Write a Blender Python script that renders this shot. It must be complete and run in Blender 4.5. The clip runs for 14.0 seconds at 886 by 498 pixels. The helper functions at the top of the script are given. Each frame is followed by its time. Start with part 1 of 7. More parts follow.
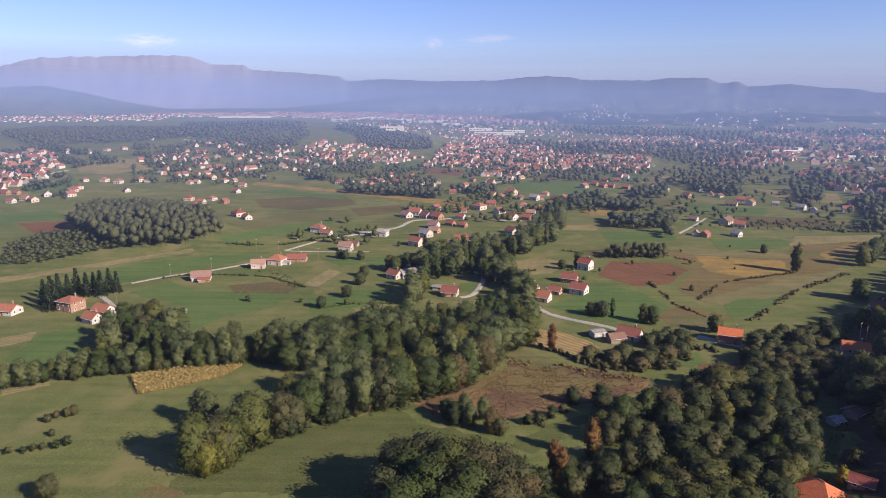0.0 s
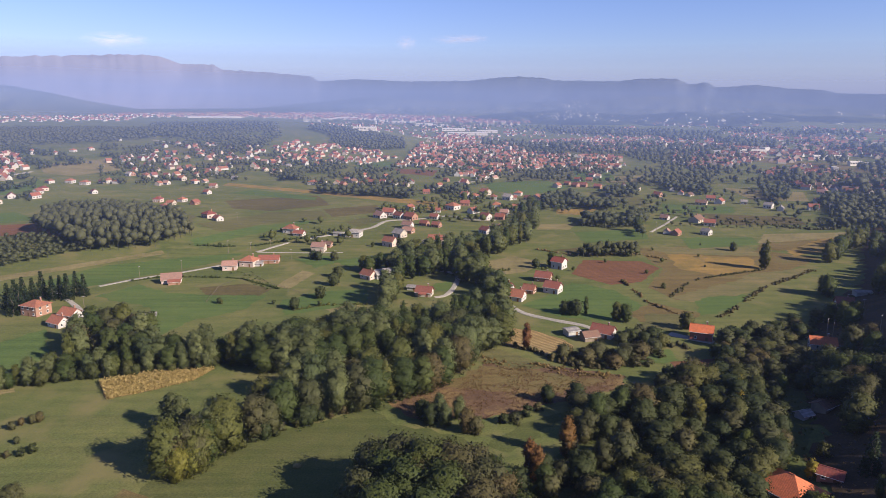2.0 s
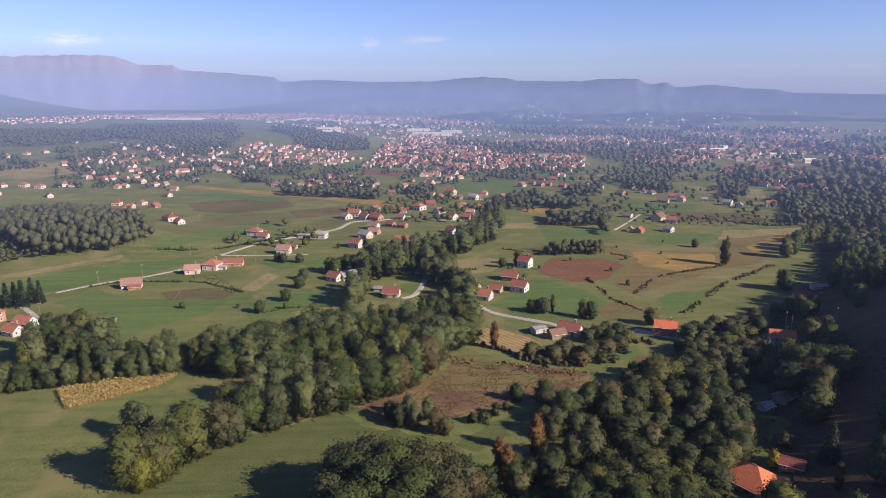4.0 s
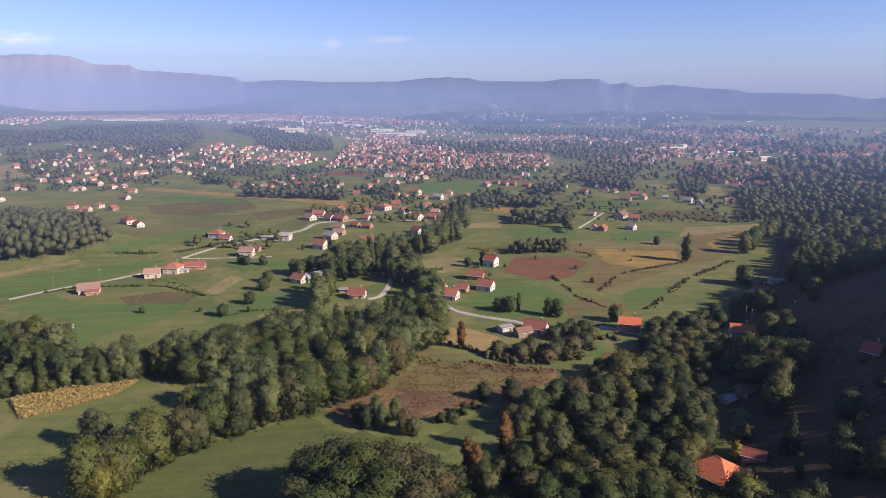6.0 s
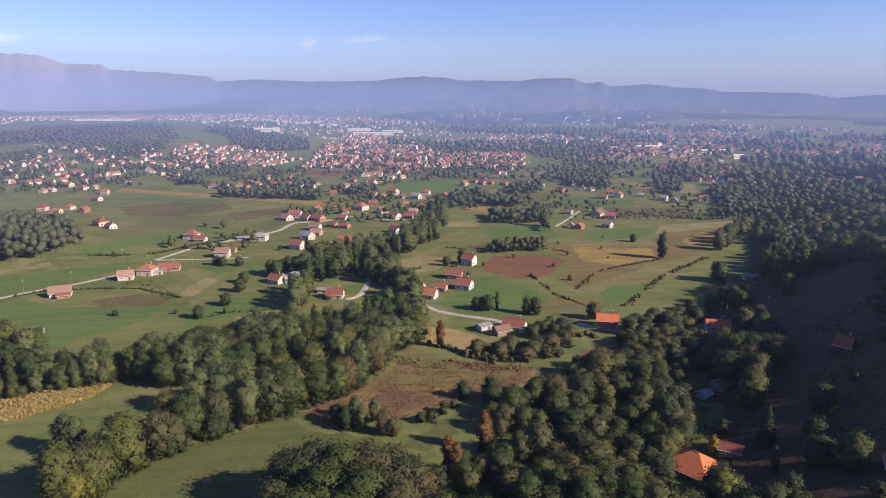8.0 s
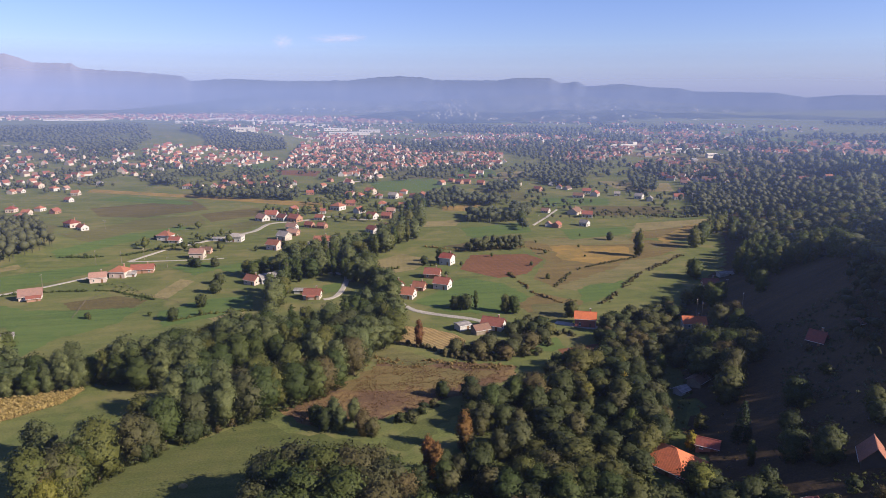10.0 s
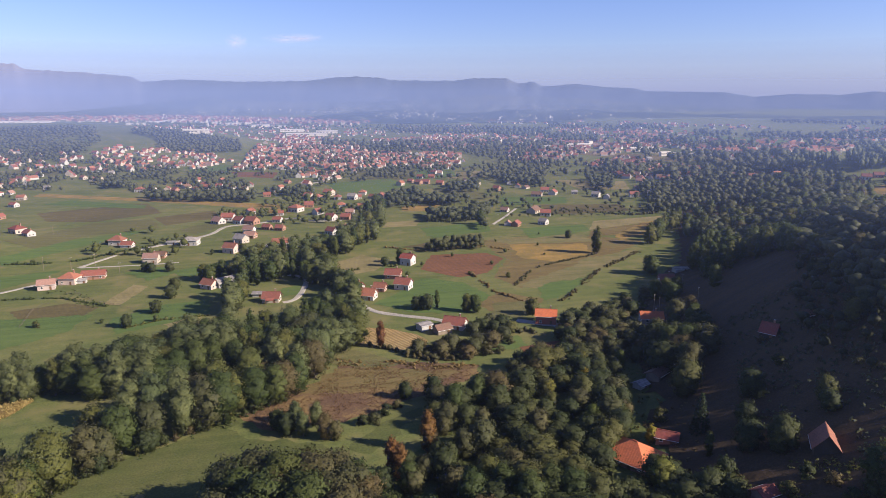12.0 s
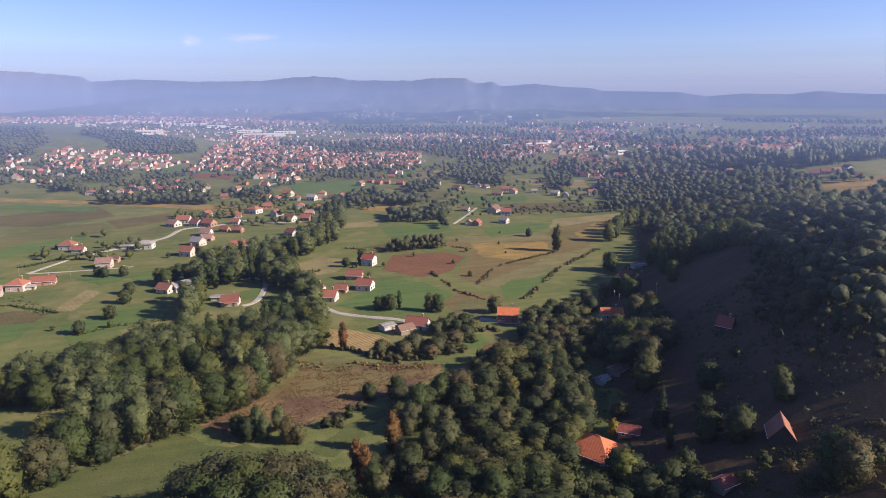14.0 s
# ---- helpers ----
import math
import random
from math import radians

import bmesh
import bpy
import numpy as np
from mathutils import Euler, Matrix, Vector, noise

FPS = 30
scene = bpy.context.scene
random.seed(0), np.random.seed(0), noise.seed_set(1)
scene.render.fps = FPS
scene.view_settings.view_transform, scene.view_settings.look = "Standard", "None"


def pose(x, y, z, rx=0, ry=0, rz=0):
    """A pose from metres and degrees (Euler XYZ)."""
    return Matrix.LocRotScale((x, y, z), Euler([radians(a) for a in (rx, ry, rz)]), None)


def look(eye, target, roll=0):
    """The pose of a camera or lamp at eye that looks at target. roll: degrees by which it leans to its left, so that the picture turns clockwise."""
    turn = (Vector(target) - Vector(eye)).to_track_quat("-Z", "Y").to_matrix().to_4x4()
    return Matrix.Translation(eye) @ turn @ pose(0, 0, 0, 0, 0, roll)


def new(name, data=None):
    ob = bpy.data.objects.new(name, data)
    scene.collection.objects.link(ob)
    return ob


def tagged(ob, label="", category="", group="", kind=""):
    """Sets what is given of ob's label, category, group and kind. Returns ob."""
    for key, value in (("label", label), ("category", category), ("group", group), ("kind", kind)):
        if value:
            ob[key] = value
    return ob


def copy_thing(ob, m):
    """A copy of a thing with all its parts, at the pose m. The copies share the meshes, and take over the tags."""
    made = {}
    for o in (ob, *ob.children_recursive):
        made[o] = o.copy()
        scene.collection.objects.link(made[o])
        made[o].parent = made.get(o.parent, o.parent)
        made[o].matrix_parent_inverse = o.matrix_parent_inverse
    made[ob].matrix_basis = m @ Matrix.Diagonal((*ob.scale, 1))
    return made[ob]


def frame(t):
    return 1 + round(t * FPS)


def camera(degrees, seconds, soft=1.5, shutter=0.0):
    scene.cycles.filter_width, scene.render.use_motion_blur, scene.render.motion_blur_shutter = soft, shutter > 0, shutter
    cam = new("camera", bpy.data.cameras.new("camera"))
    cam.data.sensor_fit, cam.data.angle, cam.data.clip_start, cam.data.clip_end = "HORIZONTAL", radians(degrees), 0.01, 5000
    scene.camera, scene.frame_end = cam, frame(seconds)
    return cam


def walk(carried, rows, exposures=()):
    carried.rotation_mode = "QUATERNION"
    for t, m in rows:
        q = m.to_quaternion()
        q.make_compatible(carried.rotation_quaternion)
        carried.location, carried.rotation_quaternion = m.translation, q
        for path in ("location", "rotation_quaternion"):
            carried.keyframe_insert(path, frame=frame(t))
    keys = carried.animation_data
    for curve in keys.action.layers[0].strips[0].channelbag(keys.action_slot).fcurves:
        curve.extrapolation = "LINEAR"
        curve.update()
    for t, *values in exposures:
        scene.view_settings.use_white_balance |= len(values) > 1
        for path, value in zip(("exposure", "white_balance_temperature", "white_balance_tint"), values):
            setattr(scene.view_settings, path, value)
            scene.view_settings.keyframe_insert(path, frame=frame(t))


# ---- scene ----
# the drone hangs over the valley, drifts slowly ahead and turns to the east
cam = camera(66.3, 14.0, soft=0.85)
PATH = [
    (0.0, pose(0.00, 0.00, 110.00, 76.942, 0, 0.000) @ pose(0, 0, 0, 0, 0, 0.150)),
    (0.5, pose(-0.01, 0.17, 109.91, 76.951, 0, -0.435) @ pose(0, 0, 0, 0, 0, 0.169)),
    (1.0, pose(-0.03, 0.35, 109.83, 76.964, 0, -1.104) @ pose(0, 0, 0, 0, 0, 0.191)),
    (1.5, pose(-0.04, 0.52, 109.74, 76.971, 0, -1.713) @ pose(0, 0, 0, 0, 0, 0.201)),
    (2.0, pose(-0.05, 0.70, 109.65, 76.974, 0, -2.251) @ pose(0, 0, 0, 0, 0, 0.233)),
    (4.5, pose(-0.12, 1.57, 109.22, 77.030, 0, -6.031) @ pose(0, 0, 0, 0, 0, 0.073)),
    (5.0, pose(-0.13, 1.75, 109.13, 77.025, 0, -6.858) @ pose(0, 0, 0, 0, 0, 0.083)),
    (5.5, pose(-0.14, 1.92, 109.04, 77.039, 0, -7.484) @ pose(0, 0, 0, 0, 0, 0.044)),
    (6.0, pose(-0.15, 2.10, 108.96, 77.045, 0, -8.147) @ pose(0, 0, 0, 0, 0, 0.033)),
    (6.5, pose(-0.17, 2.27, 108.87, 77.031, 0, -8.680) @ pose(0, 0, 0, 0, 0, -0.006)),
    (7.0, pose(-0.18, 2.45, 108.78, 77.016, 0, -9.117) @ pose(0, 0, 0, 0, 0, 0.005)),
    (7.5, pose(-0.19, 2.62, 108.70, 77.015, 0, -9.594) @ pose(0, 0, 0, 0, 0, -0.025)),
    (8.0, pose(-0.21, 2.80, 108.61, 76.999, 0, -10.068) @ pose(0, 0, 0, 0, 0, -0.031)),
    (10.5, pose(-0.27, 3.67, 108.18, 76.990, 0, -12.794) @ pose(0, 0, 0, 0, 0, -0.051)),
    (11.0, pose(-0.28, 3.85, 108.09, 77.007, 0, -13.747) @ pose(0, 0, 0, 0, 0, -0.118)),
    (11.5, pose(-0.29, 4.02, 108.00, 76.983, 0, -14.595) @ pose(0, 0, 0, 0, 0, -0.125)),
    (12.0, pose(-0.31, 4.20, 107.92, 76.998, 0, -15.464) @ pose(0, 0, 0, 0, 0, -0.153)),
    (12.5, pose(-0.32, 4.37, 107.83, 77.001, 0, -16.247) @ pose(0, 0, 0, 0, 0, -0.187)),
    (13.0, pose(-0.33, 4.55, 107.74, 76.999, 0, -17.034) @ pose(0, 0, 0, 0, 0, -0.254)),
    (13.5, pose(-0.35, 4.72, 107.65, 77.001, 0, -17.810) @ pose(0, 0, 0, 0, 0, -0.240)),
    (14.0, pose(-0.36, 4.90, 107.57, 76.988, 0, -18.825) @ pose(0, 0, 0, 0, 0, -0.217)),
]
walk(cam, PATH, [(0.0, 0.92), (7.0, 0.96), (14.0, 1.05)])

# low autumn sun from behind on the east side, hazy blue sky
SUN_AZ, SUN_EL = 123.0, 28.0
world = bpy.data.worlds.new("sky")
scene.world = world
world.use_nodes = True
wn = world.node_tree.nodes
sky = wn.new("ShaderNodeTexSky")
sky.sky_type = "NISHITA"
sky.sun_disc = False
sky.sun_elevation = radians(SUN_EL)
sky.sun_rotation = radians(SUN_AZ)
sky.altitude = 500
sky.air_density, sky.dust_density, sky.ozone_density = 1.0, 0.55, 2.6
tone = wn.new("ShaderNodeMix")
tone.data_type, tone.blend_type = "RGBA", "MULTIPLY"
tone.inputs["Factor"].default_value, tone.inputs["B"].default_value = 1.0, (0.94, 0.955, 1.46, 1)
world.node_tree.links.new(sky.outputs[0], tone.inputs["A"])
world.node_tree.links.new(tone.outputs["Result"], wn["Background"].inputs[0])
wn["Background"].inputs[1].default_value = 0.056
sun = new("sun", bpy.data.lights.new("sun", "SUN"))
sun.data.energy, sun.data.angle, sun.data.color = 4.6, radians(0.6), (1.0, 0.865, 0.715)
sun_way = Vector((math.sin(radians(SUN_AZ)) * math.cos(radians(SUN_EL)), math.cos(radians(SUN_AZ)) * math.cos(radians(SUN_EL)), math.sin(radians(SUN_EL))))
sun.matrix_world = look(sun_way * 400, (0, 0, 0))

# ---- materials ----


def shader(name):
    m = bpy.data.materials.new(name)
    m.use_nodes = True
    n = m.node_tree.nodes
    return m, n, m.node_tree.links.new, n["Principled BSDF"]


def noise_tex(n, link, vector, scale, detail=4.0, rough=0.55):
    t = n.new("ShaderNodeTexNoise")
    t.inputs["Scale"].default_value, t.inputs["Detail"].default_value, t.inputs["Roughness"].default_value = scale, detail, rough
    link(vector, t.inputs["Vector"])
    return t.outputs["Fac"]


def ramp(n, link, fac, stops):
    r = n.new("ShaderNodeValToRGB")
    while len(r.color_ramp.elements) < len(stops):
        r.color_ramp.elements.new(0.5)
    for e, (p, c) in zip(r.color_ramp.elements, stops):
        e.position, e.color = p, (*c, 1)
    link(fac, r.inputs[0])
    return r.outputs[0]


def blend(n, link, fac, a, b, kind="MIX"):
    m = n.new("ShaderNodeMix")
    m.data_type, m.blend_type = "RGBA", kind
    for socket, v in ((m.inputs["Factor"], fac), (m.inputs["A"], a), (m.inputs["B"], b)):
        if isinstance(v, (int, float)):
            socket.default_value = v
        elif isinstance(v, tuple):
            socket.default_value = (*v, 1)
        else:
            link(v, socket)
    return m.outputs["Result"]


def bumped(n, link, height, strength, dist, bsdf):
    b = n.new("ShaderNodeBump")
    b.inputs["Strength"].default_value, b.inputs["Distance"].default_value = strength, dist
    link(height, b.inputs["Height"])
    link(b.outputs[0], bsdf.inputs["Normal"])


def soil_like(name, stops, big=0.02, mid=0.15, fine=1.6, tint=None, rows=None):
    """Land seen from high up: broad patches, tufts and fine grain, and crop rows where it has them (angle, metres)."""
    m, n, link, bsdf = shader(name)
    pos = n.new("ShaderNodeNewGeometry").outputs["Position"]
    a = noise_tex(n, link, pos, big, 5)
    b = noise_tex(n, link, pos, mid, 6, 0.65)
    c = noise_tex(n, link, pos, fine, 3)
    mixed = n.new("ShaderNodeMath")
    mixed.operation = "MULTIPLY_ADD"
    link(a, mixed.inputs[0])
    mixed.inputs[1].default_value = 0.62
    half = n.new("ShaderNodeMath")
    half.operation = "MULTIPLY"
    link(b, half.inputs[0])
    half.inputs[1].default_value = 0.38
    link(half.outputs[0], mixed.inputs[2])
    col = ramp(n, link, mixed.outputs[0], stops)
    grain = ramp(n, link, c, [(0.3, (0.55, 0.55, 0.55)), (0.7, (1.25, 1.25, 1.25))])
    col = blend(n, link, 0.55, col, grain, "MULTIPLY")
    drawn = n.new("ShaderNodeMapping")
    drawn.inputs["Rotation"].default_value, drawn.inputs["Scale"].default_value = (0, 0, radians(62)), (0.012, 0.22, 0.05)
    link(pos, drawn.inputs["Vector"])
    swaths = noise_tex(n, link, drawn.outputs[0], 1.0, 4, 0.6)
    col = blend(n, link, 0.7, col, ramp(n, link, swaths, [(0.32, (0.78, 0.8, 0.78)), (0.5, (1, 1, 1)), (0.68, (1.22, 1.16, 1.12))]), "MULTIPLY")
    if tint:
        patch = ramp(n, link, noise_tex(n, link, pos, 0.045, 3), [(0.52, (0, 0, 0)), (0.68, (1, 1, 1))])
        col = blend(n, link, patch, col, tint)
    if rows:
        turn = n.new("ShaderNodeMapping")
        turn.inputs["Rotation"].default_value = (0, 0, radians(rows[0]))
        link(pos, turn.inputs["Vector"])
        w = n.new("ShaderNodeTexWave")
        w.inputs["Scale"].default_value = 0.314 / rows[1]
        w.inputs["Distortion"].default_value, w.inputs["Detail"].default_value, w.inputs["Detail Scale"].default_value = 1.6, 3.0, 0.5
        link(turn.outputs[0], w.inputs["Vector"])
        stripe = ramp(n, link, w.outputs["Fac"], [(0.2, (rows[2],) * 3), (0.8, (1.1, 1.1, 1.1))])
        col = blend(n, link, 0.9, col, stripe, "MULTIPLY")
    link(col, bsdf.inputs["Base Color"])
    bsdf.inputs["Roughness"].default_value = 0.95
    bsdf.inputs["Specular IOR Level"].default_value = 0.15
    bumped(n, link, b, 0.5, 0.6, bsdf)
    return m


def leaf_like(name, first, second, third=None):
    """Foliage: each tree has its own tone between first and second, each clump its own shade."""
    m, n, link, bsdf = shader(name)
    tree = n.new("ShaderNodeObjectInfo").outputs["Random"]
    clump = n.new("ShaderNodeNewGeometry").outputs["Random Per Island"]
    col = ramp(n, link, tree, [(0.0, first), (0.6, second), (1.0, third or second)])
    col = blend(n, link, 0.85, col, ramp(n, link, clump, [(0.0, (0.8, 0.82, 0.8)), (0.6, (1, 1, 1)), (1.0, (1.15, 1.13, 1.05))]), "MULTIPLY")
    pos = n.new("ShaderNodeNewGeometry").outputs["Position"]
    tufts = noise_tex(n, link, pos, 1.3, 4, 0.7)
    col = blend(n, link, 0.8, col, ramp(n, link, tufts, [(0.3, (0.5, 0.52, 0.5)), (0.5, (1, 1, 1)), (0.7, (1.4, 1.38, 1.25))]), "MULTIPLY")
    bumped(n, link, tufts, 0.7, 0.5, bsdf)
    link(col, bsdf.inputs["Base Color"])
    bsdf.inputs["Roughness"].default_value = 0.6
    bsdf.inputs["Specular IOR Level"].default_value = 0.25
    thin = n.new("ShaderNodeBsdfTranslucent")
    link(col, thin.inputs[0])
    mix = n.new("ShaderNodeMixShader")
    mix.inputs[0].default_value = 0.36
    link(bsdf.outputs[0], mix.inputs[1])
    link(thin.outputs[0], mix.inputs[2])
    link(mix.outputs[0], n["Material Output"].inputs[0])
    return m


def wall_like(name, colour, dirt, rough=0.85, scale=0.9, metal=0.0):
    """Plaster, concrete, painted or plain board: soft stains and a fine grain."""
    m, n, link, bsdf = shader(name)
    pos = n.new("ShaderNodeTexCoord").outputs["Object"]
    a = noise_tex(n, link, pos, scale * 0.4, 5)
    b = noise_tex(n, link, pos, scale * 9, 3)
    col = ramp(n, link, a, [(0.35, colour), (0.75, dirt)])
    col = blend(n, link, 0.35, col, ramp(n, link, b, [(0.3, (0.7, 0.7, 0.7)), (0.7, (1.15, 1.15, 1.15))]), "MULTIPLY")
    link(col, bsdf.inputs["Base Color"])
    bsdf.inputs["Roughness"].default_value, bsdf.inputs["Metallic"].default_value = rough, metal
    bumped(n, link, b, 0.2, 0.02, bsdf)
    return m


def tile_like(name, colour, faded, pitch=0.34):
    """Roof tiles: rows across the slope, each tile a little different, moss and fading in patches."""
    m, n, link, bsdf = shader(name)
    pos = n.new("ShaderNodeTexCoord").outputs["Object"]
    rnd = n.new("ShaderNodeObjectInfo").outputs["Random"]
    a = noise_tex(n, link, pos, 0.5, 5)
    brick = n.new("ShaderNodeTexVoronoi")
    brick.inputs["Scale"].default_value = 1 / pitch
    link(pos, brick.inputs["Vector"])
    tone = n.new("ShaderNodeSeparateColor")
    link(brick.outputs["Color"], tone.inputs[0])
    wave = n.new("ShaderNodeTexWave")
    wave.bands_direction = "Z"
    wave.inputs["Scale"].default_value = 0.314 / (pitch * 0.55)
    wave.inputs["Distortion"].default_value = 0.4
    link(pos, wave.inputs["Vector"])
    col = ramp(n, link, a, [(0.35, colour), (0.75, faded)])
    col = blend(n, link, 0.5, col, ramp(n, link, tone.outputs[0], [(0.0, (0.6, 0.6, 0.6)), (1.0, (1.25, 1.2, 1.15))]), "MULTIPLY")
    col = blend(n, link, 0.5, col, ramp(n, link, wave.outputs["Fac"], [(0.0, (0.55, 0.55, 0.55)), (0.5, (1.05, 1.05, 1.05))]), "MULTIPLY")
    col = blend(n, link, 0.6, col, ramp(n, link, rnd, [(0.0, (0.6, 0.62, 0.66)), (0.5, (0.95, 0.95, 0.95)), (1.0, (1.2, 1.15, 1.1))]), "MULTIPLY")
    link(col, bsdf.inputs["Base Color"])
    bsdf.inputs["Roughness"].default_value = 0.75
    bumped(n, link, wave.outputs["Fac"], 0.5, 0.05, bsdf)
    return m


GRASS = soil_like("meadow", [(0.25, (0.07, 0.095, 0.03)), (0.45, (0.105, 0.122, 0.04)), (0.6, (0.14, 0.142, 0.052)), (0.8, (0.2, 0.17, 0.075))], tint=(0.16, 0.145, 0.06))
LAWN = soil_like("fresh_grass", [(0.3, (0.068, 0.108, 0.034)), (0.5, (0.086, 0.128, 0.038)), (0.75, (0.12, 0.142, 0.046))])
SOIL = soil_like("ploughed_soil", [(0.3, (0.1, 0.07, 0.036)), (0.42, (0.14, 0.068, 0.038)), (0.6, (0.165, 0.08, 0.045)), (0.75, (0.21, 0.13, 0.075))], big=0.04, mid=0.25, rows=(65, 2.6, 0.93))
DARKSOIL = soil_like("dark_soil", [(0.3, (0.07, 0.065, 0.03)), (0.5, (0.11, 0.09, 0.04)), (0.75, (0.14, 0.12, 0.05))], rows=(70, 2.0, 0.86))
OCHRE = soil_like("dry_ochre_grass", [(0.3, (0.12, 0.115, 0.042)), (0.42, (0.19, 0.14, 0.052)), (0.55, (0.26, 0.17, 0.055)), (0.75, (0.29, 0.21, 0.085))], big=0.05, mid=0.3)
TAN = soil_like("pale_stubble", [(0.3, (0.125, 0.125, 0.05)), (0.45, (0.19, 0.16, 0.075)), (0.75, (0.28, 0.23, 0.115))], big=0.04, mid=0.25, rows=(65, 2.2, 0.86))
PALEGRASS = soil_like("pale_grazed_grass", [(0.3, (0.105, 0.115, 0.045)), (0.45, (0.145, 0.135, 0.058)), (0.6, (0.18, 0.15, 0.07)), (0.78, (0.21, 0.175, 0.085))], big=0.05, mid=0.3)
STUBBLE = soil_like("cut_corn_rows", [(0.3, (0.2, 0.14, 0.055)), (0.5, (0.29, 0.2, 0.09)), (0.75, (0.33, 0.26, 0.13))], rows=(62, 1.6, 0.66))
WEEDS = soil_like("brown_weeds", [(0.3, (0.085, 0.05, 0.032)), (0.48, (0.12, 0.074, 0.045)), (0.58, (0.185, 0.125, 0.055)), (0.8, (0.22, 0.165, 0.07))], big=0.06, mid=0.5, fine=2.2)
# brown slope colour, darkened to carry part of the hill's shade
SHADESLOPE = soil_like("shade_dark_bracken", [(0.3, (0.052, 0.04, 0.022)), (0.5, (0.08, 0.053, 0.03)), (0.75, (0.11, 0.072, 0.038))], mid=0.3)
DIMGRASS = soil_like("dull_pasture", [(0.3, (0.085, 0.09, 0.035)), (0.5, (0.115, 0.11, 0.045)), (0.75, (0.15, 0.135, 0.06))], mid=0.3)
BROWNGRASS = soil_like("withered_grass", [(0.3, (0.11, 0.085, 0.035)), (0.5, (0.15, 0.112, 0.048)), (0.65, (0.14, 0.125, 0.05)), (0.8, (0.19, 0.15, 0.065))], big=0.05, mid=0.3)
# meadow colour darkened to stand for tree shade on the grass
SHADEGRASS = soil_like("shade_dark_grass", [(0.25, (0.058, 0.078, 0.024)), (0.45, (0.078, 0.092, 0.03)), (0.6, (0.1, 0.104, 0.038)), (0.8, (0.13, 0.115, 0.048))])
DIRT = soil_like("dirt_track", [(0.3, (0.12, 0.1, 0.075)), (0.5, (0.16, 0.135, 0.1)), (0.75, (0.2, 0.17, 0.13))], mid=0.6)
GRAVEL = soil_like("pale_road", [(0.3, (0.28, 0.26, 0.22)), (0.5, (0.36, 0.33, 0.29)), (0.75, (0.42, 0.39, 0.34))], mid=0.6)
LEAF = leaf_like("green_leaves", (0.05, 0.072, 0.02), (0.078, 0.094, 0.025), (0.118, 0.116, 0.03))
DARKLEAF = leaf_like("dark_leaves", (0.085, 0.108, 0.044), (0.125, 0.14, 0.055))
DULL = leaf_like("dull_leaves", (0.07, 0.078, 0.032), (0.09, 0.086, 0.036), (0.118, 0.09, 0.038))
RUST = leaf_like("rust_leaves", (0.16, 0.07, 0.03), (0.19, 0.09, 0.035), (0.2, 0.11, 0.035))
GOLD = leaf_like("yellow_leaves", (0.42, 0.26, 0.02), (0.3, 0.22, 0.025), (0.24, 0.2, 0.03))
WOODLEAF = leaf_like("wood_leaves", (0.07, 0.082, 0.042), (0.1, 0.104, 0.052))
# leaf colours lowered for thickets standing in the hillside shade
SHADELEAF = leaf_like("shade_dark_leaves", (0.035, 0.042, 0.02), (0.055, 0.058, 0.026), (0.07, 0.055, 0.03))
LIME = leaf_like("yellowing_leaves", (0.1, 0.125, 0.027), (0.14, 0.15, 0.03), (0.19, 0.165, 0.032))
ORCHARD = leaf_like("orchard_leaves", (0.04, 0.054, 0.019), (0.06, 0.07, 0.023), (0.1, 0.098, 0.028))
NEEDLE = leaf_like("fir_needles", (0.022, 0.042, 0.02), (0.034, 0.052, 0.024))
MAIZE = leaf_like("dry_maize", (0.36, 0.27, 0.095), (0.42, 0.32, 0.13))
BARK = wall_like("bark", (0.16, 0.13, 0.1), (0.07, 0.055, 0.04), 0.95, 1.5)
WALLS = {
    "white": wall_like("white_render", (0.5, 0.47, 0.45), (0.36, 0.34, 0.32)),
    "cream": wall_like("cream_render", (0.44, 0.38, 0.32), (0.35, 0.3, 0.25)),
    "pink": wall_like("pale_pink_render", (0.52, 0.4, 0.35), (0.42, 0.34, 0.3)),
    "redbrick": wall_like("red_brick", (0.4, 0.13, 0.085), (0.33, 0.12, 0.085)),
    "brick": wall_like("bare_brick", (0.33, 0.18, 0.12), (0.26, 0.15, 0.11)),
    "grey": wall_like("grey_concrete", (0.45, 0.44, 0.42), (0.32, 0.31, 0.3)),
    # board colour darkened to stand for walls turned from the sun
    "dark": wall_like("shade_dark_boards", (0.06, 0.045, 0.035), (0.04, 0.03, 0.025)),
    "wood": wall_like("weathered_boards", (0.24, 0.19, 0.14), (0.14, 0.11, 0.085)),
}
ROOFS = {
    "bright": tile_like("bright_orange_tiles", (0.5, 0.135, 0.05), (0.43, 0.13, 0.055)),
    "orange": tile_like("orange_tiles", (0.34, 0.125, 0.075), (0.27, 0.12, 0.08)),
    "red": tile_like("red_tiles", (0.27, 0.085, 0.058), (0.23, 0.095, 0.07)),
    "deep": tile_like("dark_red_tiles", (0.25, 0.055, 0.04), (0.2, 0.07, 0.05)),
    "pink": tile_like("faded_tiles", (0.36, 0.2, 0.155), (0.3, 0.185, 0.15)),
    "brown": tile_like("brown_tiles", (0.18, 0.095, 0.065), (0.15, 0.095, 0.07)),
    "grey": tile_like("grey_sheets", (0.3, 0.28, 0.27), (0.22, 0.2, 0.195), 0.9),
}
BRICKWORK = wall_like("chimney_brick", (0.38, 0.19, 0.13), (0.25, 0.14, 0.1))
FRAME = wall_like("window_frame_paint", (0.75, 0.73, 0.7), (0.6, 0.58, 0.54))
GLASS, gn, glink, gb = shader("window_glass")
